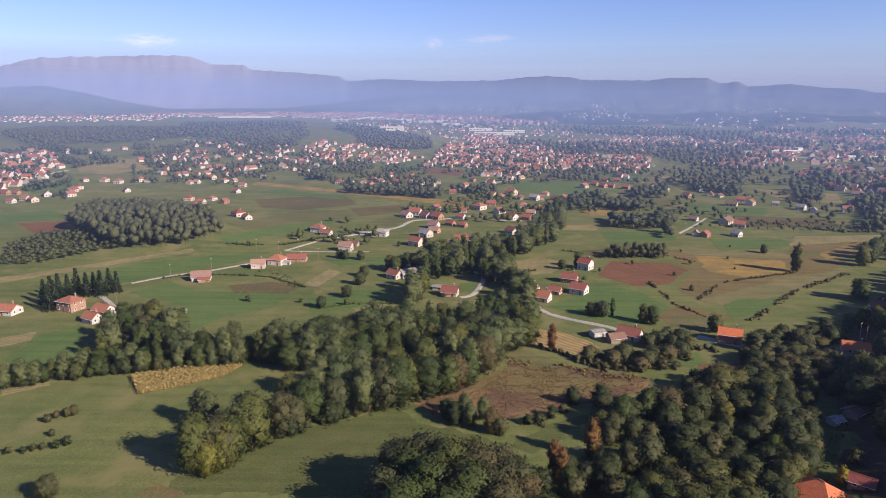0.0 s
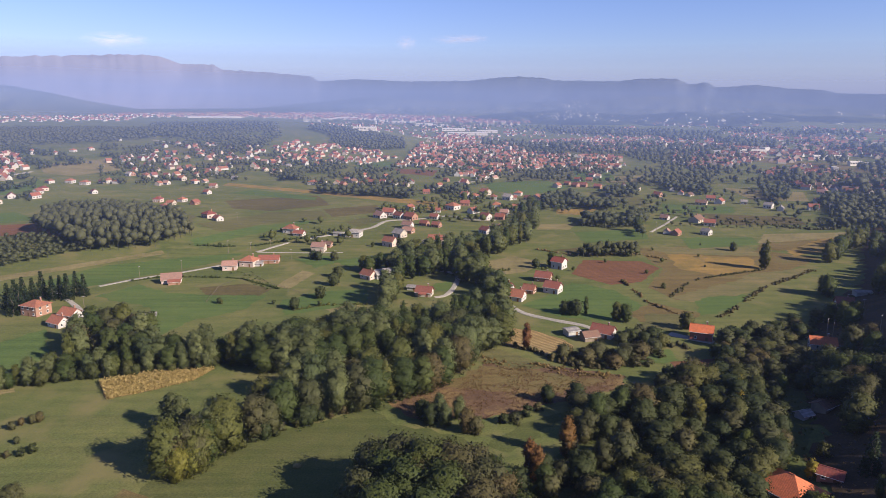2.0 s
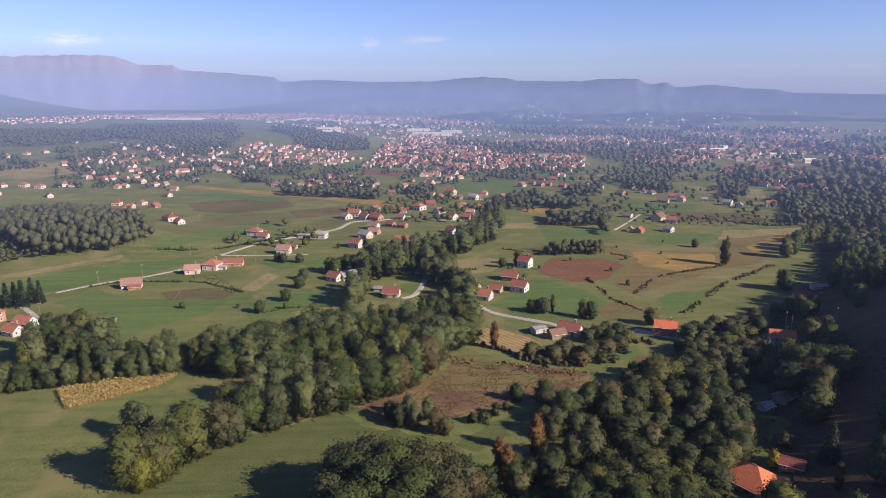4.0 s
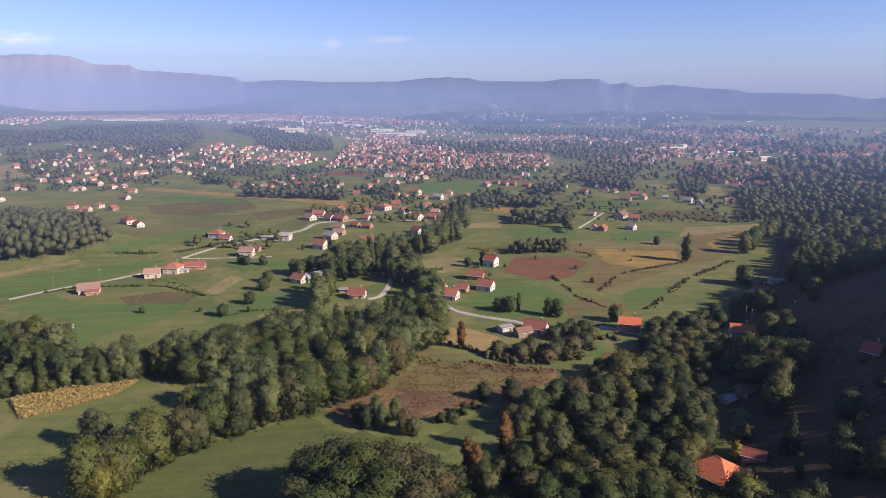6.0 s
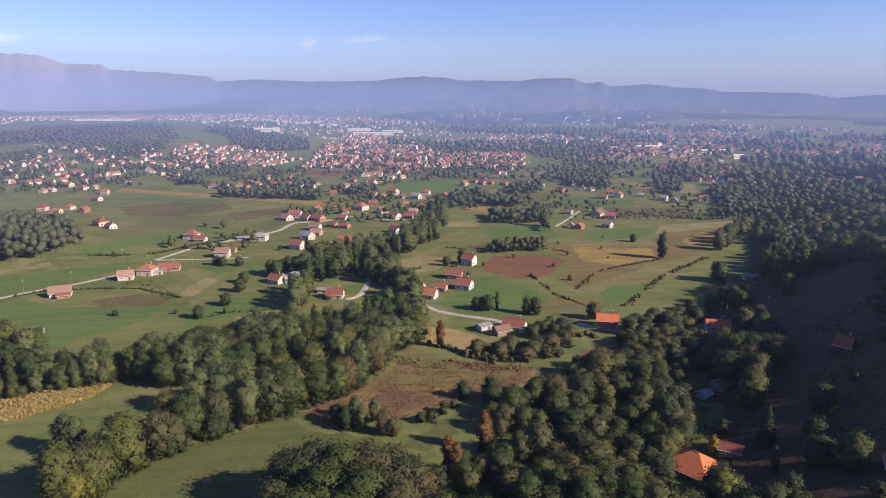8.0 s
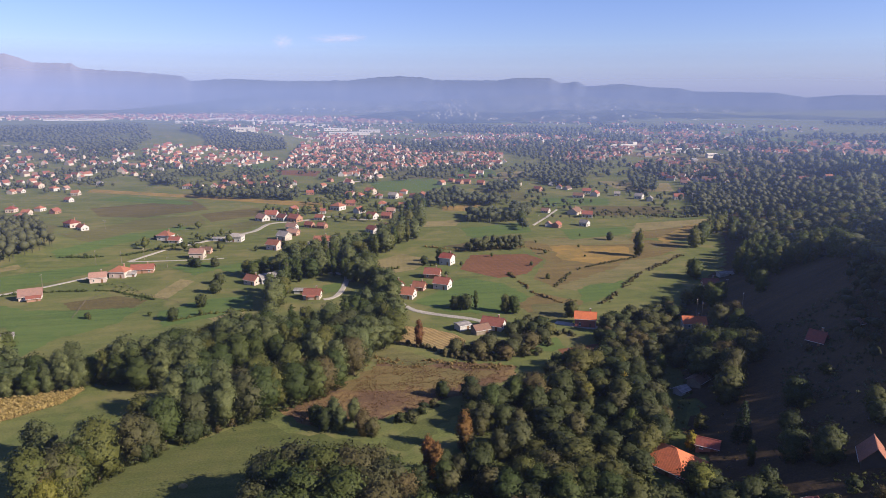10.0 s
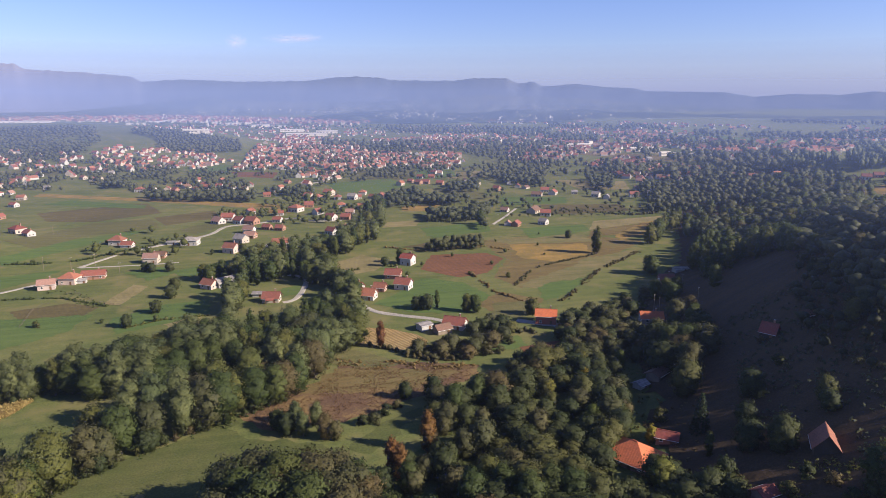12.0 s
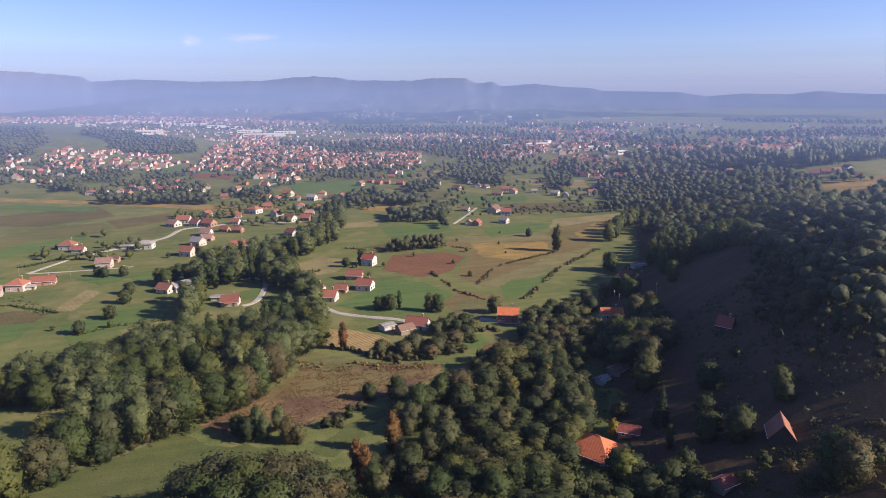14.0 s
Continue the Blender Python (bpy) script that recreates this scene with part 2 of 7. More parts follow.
gb.inputs["Base Color"].default_value = (0.03, 0.035, 0.045, 1)
gb.inputs["Roughness"].default_value, gb.inputs["Specular IOR Level"].default_value = 0.08, 0.8
DOOR = wall_like("stained_door", (0.2, 0.1, 0.05), (0.13, 0.07, 0.035))
CONCRETE = wall_like("pole_concrete", (0.46, 0.44, 0.41), (0.34, 0.33, 0.3))
YELLOW = wall_like("yellow_sheet", (0.75, 0.55, 0.03), (0.6, 0.43, 0.03))
TOWN = wall_like("town_render", (0.72, 0.66, 0.6), (0.45, 0.42, 0.4))


def haze_like(name):
    """Haze painted on a sheet by distance: thin near by, thick down the valley, fading out aloft. It lets light through
    and scatters the rest.
    """
    m, n, link, bsdf = shader(name)
    n.remove(bsdf)
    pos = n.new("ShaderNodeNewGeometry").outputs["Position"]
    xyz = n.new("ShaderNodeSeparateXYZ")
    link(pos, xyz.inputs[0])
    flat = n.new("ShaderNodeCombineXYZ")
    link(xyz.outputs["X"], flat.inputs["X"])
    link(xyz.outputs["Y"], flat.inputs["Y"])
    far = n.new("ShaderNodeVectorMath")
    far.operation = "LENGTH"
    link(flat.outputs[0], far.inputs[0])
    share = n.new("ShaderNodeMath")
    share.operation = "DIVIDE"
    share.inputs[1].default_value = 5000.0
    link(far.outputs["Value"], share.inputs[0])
    thick = ramp(n, link, share.outputs[0], [(r / 5000, (v, v, v)) for r, v in HAZE_STOPS])
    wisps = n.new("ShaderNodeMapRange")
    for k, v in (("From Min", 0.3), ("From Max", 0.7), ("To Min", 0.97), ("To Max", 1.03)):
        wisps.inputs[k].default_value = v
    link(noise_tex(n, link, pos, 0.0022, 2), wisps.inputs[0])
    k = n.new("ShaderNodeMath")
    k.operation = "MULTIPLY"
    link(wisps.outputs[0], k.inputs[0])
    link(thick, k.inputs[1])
    # painted haze made thinner over the western wooded hill
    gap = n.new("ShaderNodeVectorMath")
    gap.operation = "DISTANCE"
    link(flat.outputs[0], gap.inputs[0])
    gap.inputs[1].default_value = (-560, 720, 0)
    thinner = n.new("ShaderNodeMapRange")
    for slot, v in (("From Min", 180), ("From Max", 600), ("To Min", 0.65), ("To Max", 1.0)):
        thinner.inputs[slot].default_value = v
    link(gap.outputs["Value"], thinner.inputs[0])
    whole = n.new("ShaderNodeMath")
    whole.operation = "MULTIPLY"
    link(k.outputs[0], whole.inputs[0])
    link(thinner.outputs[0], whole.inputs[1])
    # painted haze made thicker to the west, thinner to the east
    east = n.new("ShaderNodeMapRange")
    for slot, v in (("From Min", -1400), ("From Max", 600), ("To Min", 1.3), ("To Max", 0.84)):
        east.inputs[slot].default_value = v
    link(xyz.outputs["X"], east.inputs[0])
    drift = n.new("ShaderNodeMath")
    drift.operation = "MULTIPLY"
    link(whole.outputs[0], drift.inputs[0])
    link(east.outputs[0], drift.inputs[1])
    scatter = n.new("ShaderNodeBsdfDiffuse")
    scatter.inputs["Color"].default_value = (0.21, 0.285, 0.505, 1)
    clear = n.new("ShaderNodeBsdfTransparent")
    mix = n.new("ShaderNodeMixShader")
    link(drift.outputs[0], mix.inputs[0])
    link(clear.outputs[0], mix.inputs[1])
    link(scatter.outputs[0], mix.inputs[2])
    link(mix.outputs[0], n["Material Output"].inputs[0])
    return m


def cloud_like(name):
    """A wisp of pale cloud, dense in the middle and ragged at the rim."""
    m, n, link, bsdf = shader(name)
    n.remove(bsdf)
    pos = n.new("ShaderNodeTexCoord").outputs["Object"]
    size = n.new("ShaderNodeVectorMath")
    size.operation = "LENGTH"
    link(pos, size.inputs[0])
    body = n.new("ShaderNodeMapRange")
    for k, v in (("From Min", 0.15), ("From Max", 0.95), ("To Min", 0.26), ("To Max", 0.0)):
        body.inputs[k].default_value = v
    link(size.outputs["Value"], body.inputs[0])
    rag = ramp(n, link, noise_tex(n, link, pos, 2.6, 6, 0.6), [(0.35, (0, 0, 0)), (0.65, (1, 1, 1))])
    k = n.new("ShaderNodeMath")
    k.operation = "MULTIPLY"
    link(body.outputs[0], k.inputs[0])
    link(rag, k.inputs[1])
    puff = n.new("ShaderNodeBsdfDiffuse")
    puff.inputs["Color"].default_value = (0.82, 0.68, 0.72, 1)
    clear = n.new("ShaderNodeBsdfTransparent")
    mix = n.new("ShaderNodeMixShader")
    link(k.outputs[0], mix.inputs[0])
    link(clear.outputs[0], mix.inputs[1])
    link(puff.outputs[0], mix.inputs[2])
    link(mix.outputs[0], n["Material Output"].inputs[0])
    return m


# metres from the origin and opacity of the painted haze there
HAZE_STOPS = [(30, 0.006), (70, 0.01), (110, 0.019), (174, 0.033), (218, 0.06), (291, 0.115), (400, 0.2), (509, 0.29), (655, 0.42), (873, 0.54), (1034, 0.62), (1130, 0.69), (1330, 0.7), (1557, 0.58), (1718, 0.46), (1918, 0.36), (2230, 0.3), (2600, 0.15), (3200, 0)]


# ---- the land ----
HILL_FOOT = [(-3474, 69), (69, 78), (139, 98), (272, 162), (382, 261), (540, 368), (811, 556), (1158, 741), (4632, 1737)]
KNOLLS = [(-368, 1490, 250, 36), (-114, 1450, 125, 24), (-220, 530, 69, 8), (-1042, 1216, 486, 30), (-602, 926, 255, 10), (640, 560, 190, 27)]


def ease(v):
    v = min(max(v, 0.0), 1.0)
    return v * v * (3 - 2 * v)


def foot_x(y):
    for (y0, x0), (y1, x1) in zip(HILL_FOOT, HILL_FOOT[1:]):
        if y <= y1:
            return x0 + (x1 - x0) * (y - y0) / (y1 - y0)
    return x1


def ground_z(x, y):
    """Height of the land: a flat valley, a scarp with a plateau on its east side, low wooded knolls."""
    u = (x - foot_x(y)) * 0.83
    rise = 53 * (0.35 * ease(u / 110) + 0.65 * min(max(u / 102, 0.0), 1.0) ** 1.15) if u > 0 else 0.0
    z = rise * (1 - 0.8 * ease((y - 165) / 345))
    for kx, ky, r, a in KNOLLS:
        d = ((x - kx) ** 2 + (y - ky) ** 2) / (r * r)
        if d < 9:
            z += a * math.exp(-d)
    return z + 0.35 * math.sin(x * 0.031 + 1.3) * math.sin(y * 0.027)


def mesh_of(name, verts, faces, *materials):
    me = bpy.data.meshes.new(name)
    me.from_pydata([tuple(v) for v in verts], [], faces)
    for m in materials:
        me.materials.append(m)
    me.update()
    return me


def part(name, bm, material, parent, label=""):
    me = bpy.data.meshes.new(name)
    bm.to_mesh(me)
    bm.free()
    me.materials.append(material)
    ob = new(name, me)
    ob.parent = parent
    return tagged(ob, label)


def structure(name, verts, faces, material, label, category):
    return tagged(new(name, mesh_of(name, verts, faces, material)), label, category, kind="structure")


def build_ground():
    bearings = [-64 + 0.5 * i for i in range(269)] + [72 + 4 * i for i in range(1, 56)]
    reach = [0.0] + [14 * 1.036 ** i for i in range(166)] + [4960.0]
    verts = [(0, 0, ground_z(0, 0))]
    for r in reach[1:]:
        for b in bearings:
            x, y = r * math.sin(radians(b)), r * math.cos(radians(b))
            verts.append((x, y, ground_z(x, y)))
    n, faces = len(bearings), []
    for i in range(n):
        faces.append((0, 1 + (i + 1) % n, 1 + i))
    for k in range(len(reach) - 2):
        for i in range(n):
            a, b = 1 + k * n + i, 1 + k * n + (i + 1) % n
            faces.append((a, b, b + n, a + n))
    ob = structure("ground", verts, faces, GRASS, "green and straw-coloured meadows of a wide valley floor", "ground")
    for p in ob.data.polygons:
        p.use_smooth = True


build_ground()


def inside(poly, x, y):
    hit = False
    for (x0, y0), (x1, y1) in zip(poly, poly[1:] + poly[:1]):
        if (y0 > y) != (y1 > y) and x < x0 + (x1 - x0) * (y - y0) / (y1 - y0):
            hit = not hit
    return hit


def field(poly, material, label, lift=0.14, name="field"):
    """A plot of land draped over the ground, with a slightly uneven edge."""
    rng = random.Random(len(label) + int(poly[0][0]))
    edge = []
    ragged = 4.0 if material is SHADESLOPE else 0.7 if material in (SOIL, TAN, STUBBLE, DARKSOIL) else 1.5
    for (x0, y0), (x1, y1) in zip(poly, poly[1:] + poly[:1]):
        steps = max(2, int(math.hypot(x1 - x0, y1 - y0) / 3.2))
        for i in range(steps):
            k = i / steps
            j = ragged if i else 0
            edge.append(Vector((x0 + (x1 - x0) * k + rng.uniform(-j, j), y0 + (y1 - y0) * k + rng.uniform(-j, j), 0)))
    bm = bmesh.new()
    ring = [bm.verts.new(p) for p in edge]
    bm.faces.new(ring)
    bmesh.ops.triangulate(bm, faces=bm.faces[:])
    for _ in range(4):
        long = [e for e in bm.edges if e.calc_length() > 14]
        if not long:
            break
        bmesh.ops.subdivide_edges(bm, edges=long, cuts=1)
        bmesh.ops.triangulate(bm, faces=bm.faces[:])
    for v in bm.verts:
        v.co.z = ground_z(v.co.x, v.co.y) + lift
    bmesh.ops.recalc_face_normals(bm, faces=bm.faces[:])
    me = bpy.data.meshes.new(name)
    bm.to_mesh(me)
    bm.free()
    me.materials.append(material)
    return tagged(new(name, me), label, "field", kind="structure")


def road(points, width, label, material=GRAVEL, lift=0.2, name="road"):
    """A strip of road along a soft line through the points, with a crown and thin edges."""
    way = []
    for i in range(len(points) - 1):
        p0, p1, p2, p3 = (Vector(points[min(max(j, 0), len(points) - 1)]) for j in (i - 1, i, i + 1, i + 2))
        steps = max(3, int((p2 - p1).length / 4))
        for s in range(steps):
            t = s / steps
            way.append(0.5 * (2 * p1 + (p2 - p0) * t + (2 * p0 - 5 * p1 + 4 * p2 - p3) * t * t + (3 * p1 - p0 - 3 * p2 + p3) * t ** 3))
    way.append(Vector(points[-1]))
    verts, faces = [], []
    for i, p in enumerate(way):
        d = (way[min(i + 1, len(way) - 1)] - way[max(i - 1, 0)]).normalized()
        side = Vector((d.y, -d.x))
        for k, drop in ((-0.55, -0.25), (-0.48, 0), (0, 0.05), (0.48, 0), (0.55, -0.25)):
            q = p + side * width * k * (1 + 0.08 * math.sin(i * 1.7))
            verts.append((q.x, q.y, ground_z(q.x, q.y) + lift + drop))
        if i:
            a = (i - 1) * 5
            faces += [(a + j, a + j + 1, a + j + 6, a + j + 5) for j in range(4)]
    return structure(name, verts, faces, material, label, "road")


# ---- mountains and haze sheet ----


def ridge_z(crest, seed, b, k, rough=0.2):
    """Height of a range at a bearing, k from its foot (0) to its crest (1)."""
    for (b0, h0), (b1, h1) in zip(crest, crest[1:]):
        if b <= b1:
            break
    top = h0 + (h1 - h0) * min(max((b - b0) / (b1 - b0), 0), 1)
    top += 0.035 * abs(top) * noise.fractal(Vector((b * 1.7, seed, 0)), 1.0, 2.0, 5)
    spur = noise.fractal(Vector((b * 0.8, k * 2.2, seed)), 1.0, 2.0, 5)
    return -4 + (top + 4) * (k ** 1.25) + spur * rough * (top + 20) * math.sin(math.pi * k)


def ridge(crest, reach, depth, material, label, seed, rough=0.2):
    """A mountain range: crest is a list of (bearing in degrees, height in metres) at that reach; spurs run down towards the valley."""
    rows, verts, faces = 16, [], []
    first, last = crest[0][0], crest[-1][0]
    cols = int((last - first) * 5)
    for i in range(cols + 1):
        b = first + (last - first) * i / cols
        for j in range(rows + 1):
            r = reach - depth * (1 - j / rows)
            verts.append((r * math.sin(radians(b)), r * math.cos(radians(b)), ridge_z(crest, seed, b, j / rows, rough)))
        verts.append(verts[-1])
        r = reach + 60
        verts.append((r * math.sin(radians(b)), r * math.cos(radians(b)), -6))
        if i:
            a, c = (i - 1) * (rows + 3), i * (rows + 3)
            faces += [(a + j, c + j, c + j + 1, a + j + 1) for j in range(rows + 2) if j != rows]
    ob = structure("backdrop_mountains", verts, faces, material, label, "mountains")
    for p in ob.data.polygons:
        p.use_smooth = True


def slope_houses(crest, reach, depth, seed, spots, count, label):
    """Far hamlets on a range, too small to count: spots are (bearing, k, spread in degrees)."""
    rng = random.Random(seed)
    verts, faces = [], []
    for i in range(count):
        b0, k0, wide = spots[i % len(spots)]
        b, k = rng.gauss(b0, wide), min(max(rng.gauss(k0, 0.12), 0.05), 0.95)
        r = reach - depth * (1 - k)
        x, y, z, s, h = r * math.sin(radians(b)), r * math.cos(radians(b)), ridge_z(crest, seed, b, k) - 2, rng.uniform(1.6, 2.9), rng.uniform(2.5, 4.5)
        n = len(verts)
        for px, py, pz in ((-1, -1, 0), (1, -1, 0), (1, 1, 0), (-1, 1, 0), (-1, -1, h), (1, -1, h), (1, 1, h), (-1, 1, h), (-1, 0, h + 2), (1, 0, h + 2)):
            verts.append((x + px * s, y + py * s * 0.7, z + pz))
        faces += [(n, n + 1, n + 5, n + 4), (n + 2, n + 3, n + 7, n + 6), (n + 1, n + 2, n + 6, n + 9, n + 5), (n + 3, n, n + 4, n + 8, n + 7), (n + 4, n + 5, n + 9, n + 8), (n + 6, n + 7, n + 8, n + 9)]
    return tagged(new("hamlet", mesh_of("hamlet", verts, faces, TOWN)), label, "houses", kind="stuff")


# bluish base colours stand for the haze in front of the far range
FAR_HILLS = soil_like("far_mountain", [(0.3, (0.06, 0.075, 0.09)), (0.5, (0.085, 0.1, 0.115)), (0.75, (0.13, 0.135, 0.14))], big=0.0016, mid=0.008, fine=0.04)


def haze_tint(m):
    """Haze put into the colour: paler and bluer on the high western part of the range."""
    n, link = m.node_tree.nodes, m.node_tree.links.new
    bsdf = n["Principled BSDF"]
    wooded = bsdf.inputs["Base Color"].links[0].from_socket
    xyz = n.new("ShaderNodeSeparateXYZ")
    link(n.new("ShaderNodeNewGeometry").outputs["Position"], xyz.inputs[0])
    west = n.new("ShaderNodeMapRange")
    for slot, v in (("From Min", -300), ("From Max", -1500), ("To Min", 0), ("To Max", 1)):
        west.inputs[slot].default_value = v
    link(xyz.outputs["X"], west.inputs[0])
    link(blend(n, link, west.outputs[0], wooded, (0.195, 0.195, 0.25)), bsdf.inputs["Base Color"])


haze_tint(FAR_HILLS)
MID_HILLS = soil_like("mid_mountain", [(0.3, (0.06, 0.075, 0.065)), (0.5, (0.095, 0.105, 0.085)), (0.75, (0.15, 0.145, 0.11))], big=0.002, mid=0.01, fine=0.05)
FOOT_HILLS = soil_like("foothill_woods", [(0.3, (0.018, 0.028, 0.02)), (0.48, (0.032, 0.042, 0.026)), (0.58, (0.06, 0.07, 0.036)), (0.68, (0.14, 0.14, 0.07)), (0.8, (0.06, 0.066, 0.035))], big=0.006, mid=0.02, fine=0.06)
FAR_CREST = [(-41.3, 138), (-35.5, 203), (-32.3, 246), (-30.2, 298), (-27.7, 309), (-21.3, 332), (-19.7, 324), (-18.3, 277), (-15.9, 279), (-15.3, 247), (-11.2, 229), (-8.5, 208), (-7.8, 178), (-4.8, 194), (-1.1, 180), (4.4, 185), (5.3, 196), (8.1, 215), (10.3, 208), (11.2, 189), (16.5, 185), (17.9, 202), (20.6, 202), (21.6, 166), (23, 176), (23.6, 145), (26.5, 162), (28.3, 141), (30.8, 132), (31.7, 112), (37.5, 104), (39.6, 75), (42, 93), (45.4, 88), (47.2, 108), (49, 94), (51.3, 87), (58.4, 63), (65.8, 52)]
ridge(FAR_CREST, 4800, 500, FAR_HILLS, "long mountain range, coloured paler and bluer towards the west for haze", 47, 0.035)
MID_CREST = [(-41.4, 110), (-32.5, 125), (-29.7, 134), (-27.3, 99), (-24.7, 56), (-21.6, 18), (-13.1, 18), (-7.6, 55), (-3.9, 80), (0.7, 62), (9.9, 58), (15.3, 72), (18.7, 92), (22.7, 87), (26.6, 72), (33.3, 39), (37.6, 25), (41.7, 11), (51.5, -10), (63.7, 5)]
ridge(MID_CREST, 3950, 450, MID_HILLS, "lower wooded ridge veiled by mist", 70, 0.12)
NEAR_CREST = [(1.7, -10), (5.4, 11), (8.5, 27), (10, 29), (12.7, 40), (14.9, 24), (17.9, 18), (21.6, 34), (24, 27), (26.7, 36), (29.5, 24), (32.7, 26), (36, 15), (39, 22), (43, 12), (47.5, 18), (51.7, 8), (58, 14), (64, 0)]
ridge(NEAR_CREST, 3050, 700, FOOT_HILLS, "gentle wooded foothills beyond the town", 43, 0.2)
slope_houses(NEAR_CREST, 3050, 700, 43, [(13, 0.8, 1.2), (13.5, 0.6, 1.5), (20, 0.5, 3), (25, 0.5, 4), (34, 0.5, 5)], 110, "pale hamlets on the misty foothills")
slope_houses(MID_CREST, 3950, 450, 70, [(12.8, 0.7, 0.8), (5, 0.4, 3), (-8, 0.25, 6), (30, 0.4, 6)], 110, "pale hamlets high on the misty ridge")


# a single added surface above the land imitates haze in the air
def build_haze_sheet():
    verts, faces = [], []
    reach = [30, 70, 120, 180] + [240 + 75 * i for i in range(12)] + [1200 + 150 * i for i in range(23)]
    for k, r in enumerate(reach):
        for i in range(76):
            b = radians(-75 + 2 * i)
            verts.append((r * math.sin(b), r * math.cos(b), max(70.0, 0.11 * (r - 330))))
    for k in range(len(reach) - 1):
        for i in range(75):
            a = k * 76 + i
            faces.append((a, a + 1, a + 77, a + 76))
    ob = structure("valley_mist", verts, faces, haze_like("mist"), "added see-through bluish sheet that stands for the haze over the valley", "mist")
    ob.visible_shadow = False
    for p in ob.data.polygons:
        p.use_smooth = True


build_haze_sheet()

CLOUD = cloud_like("cloud")


def cloud(bearing, height, wide, tall, reach=4650):
    """A far small cloud above the mountains."""
    verts, faces = [], []
    for j in range(7):
        for i in range(13):
            u, v = -1 + i / 6, -1 + j / 3
            verts.append((u, 0.15 * (u * u + v * v), v))
            if i and j:
                a = j * 13 + i
                faces.append((a, a - 1, a - 14, a - 13))
    ob = structure("cloud", verts, faces, CLOUD, "small pale pinkish cloud in the blue sky", "cloud")
    ob.matrix_world = pose(reach * math.sin(radians(bearing)), reach * math.cos(radians(bearing)), height, 0, 0, -bearing) @ Matrix.Diagonal((wide, 30, tall, 1))


cloud(-22.7, 408, 213, 54)
cloud(-0.8, 424, 78, 54)
cloud(3.2, 445, 186, 35)
cloud(4.4, 454, 140, 31)

# ---- builders ----


def box_bm(cx, cy, cz, sx, sy, sz, bevel=0.0):
    bm = bmesh.new()
    bmesh.ops.create_cube(bm, size=1, matrix=Matrix.Translation((cx, cy, cz)) @ Matrix.Diagonal((sx, sy, sz, 1)))
    if bevel:
        bmesh.ops.bevel(bm, geom=bm.edges[:], offset=bevel, segments=1, affect="EDGES")
    return bm


def solid(verts, faces):
    bm = bmesh.new()
    vs = [bm.verts.new(v) for v in verts]
    for f in faces:
        bm.faces.new([vs[i] for i in f])
    bmesh.ops.recalc_face_normals(bm, faces=bm.faces[:])
    return bm


def thing(name, label, category, group=""):
    return tagged(new(name), label, category, group)


def roof_bm(l, w, eave, rise, over, hip, thick=0.22):
    """A gable or hip roof slab with overhang; the ridge runs along x."""
    hl, hw = l / 2 + over, w / 2 + over
    low = eave - over * rise / (w / 2)
    run = max(hl - hw, 0.4) if hip else hl
    rim = [(-hl, -hw, low), (hl, -hw, low), (hl, hw, low), (-hl, hw, low)]
    top = [(-run, 0, eave + rise), (run, 0, eave + rise)]
    verts = rim + top + [(x, y, z - thick) for x, y, z in rim] + [(x * (1 if not hip else 0.96), y, z - thick) for x, y, z in top]
    faces = [(0, 1, 5, 4), (2, 3, 4, 5), (6, 10, 11, 7), (8, 11, 10, 9), (0, 6, 7, 1), (2, 8, 9, 3)]
    if hip:
        faces += [(1, 2, 5), (3, 0, 4), (7, 11, 8), (9, 10, 6), (1, 7, 8, 2), (3, 9, 6, 0)]
    else:
        faces += [(1, 7, 11, 5), (5, 11, 8, 2), (3, 9, 10, 4), (4, 10, 6, 0)]
    return solid(verts, faces)


def window(parent, x, y, z, out, w=1.1, h=1.3, full=True):
    """A window in the wall whose outward direction is out: frame proud of the wall, pane, sill."""
    ox, oy = out
    sx, sy = (0.14, w) if ox else (w, 0.14)
    frame_ob = part("window", box_bm(x, y, z, sx, sy, h), FRAME, parent)
    px, py = (0.06, w - 0.24) if ox else (w - 0.24, 0.06)
    part("pane", box_bm(x + ox * 0.06, y + oy * 0.06, z, px, py, h - 0.24), GLASS, frame_ob)
    if full:
        qx, qy = (0.3, w + 0.2) if ox else (w + 0.2, 0.3)
        part("sill", box_bm(x + ox * 0.1, y + oy * 0.1, z - h / 2 - 0.05, qx, qy, 0.09), FRAME, frame_ob)


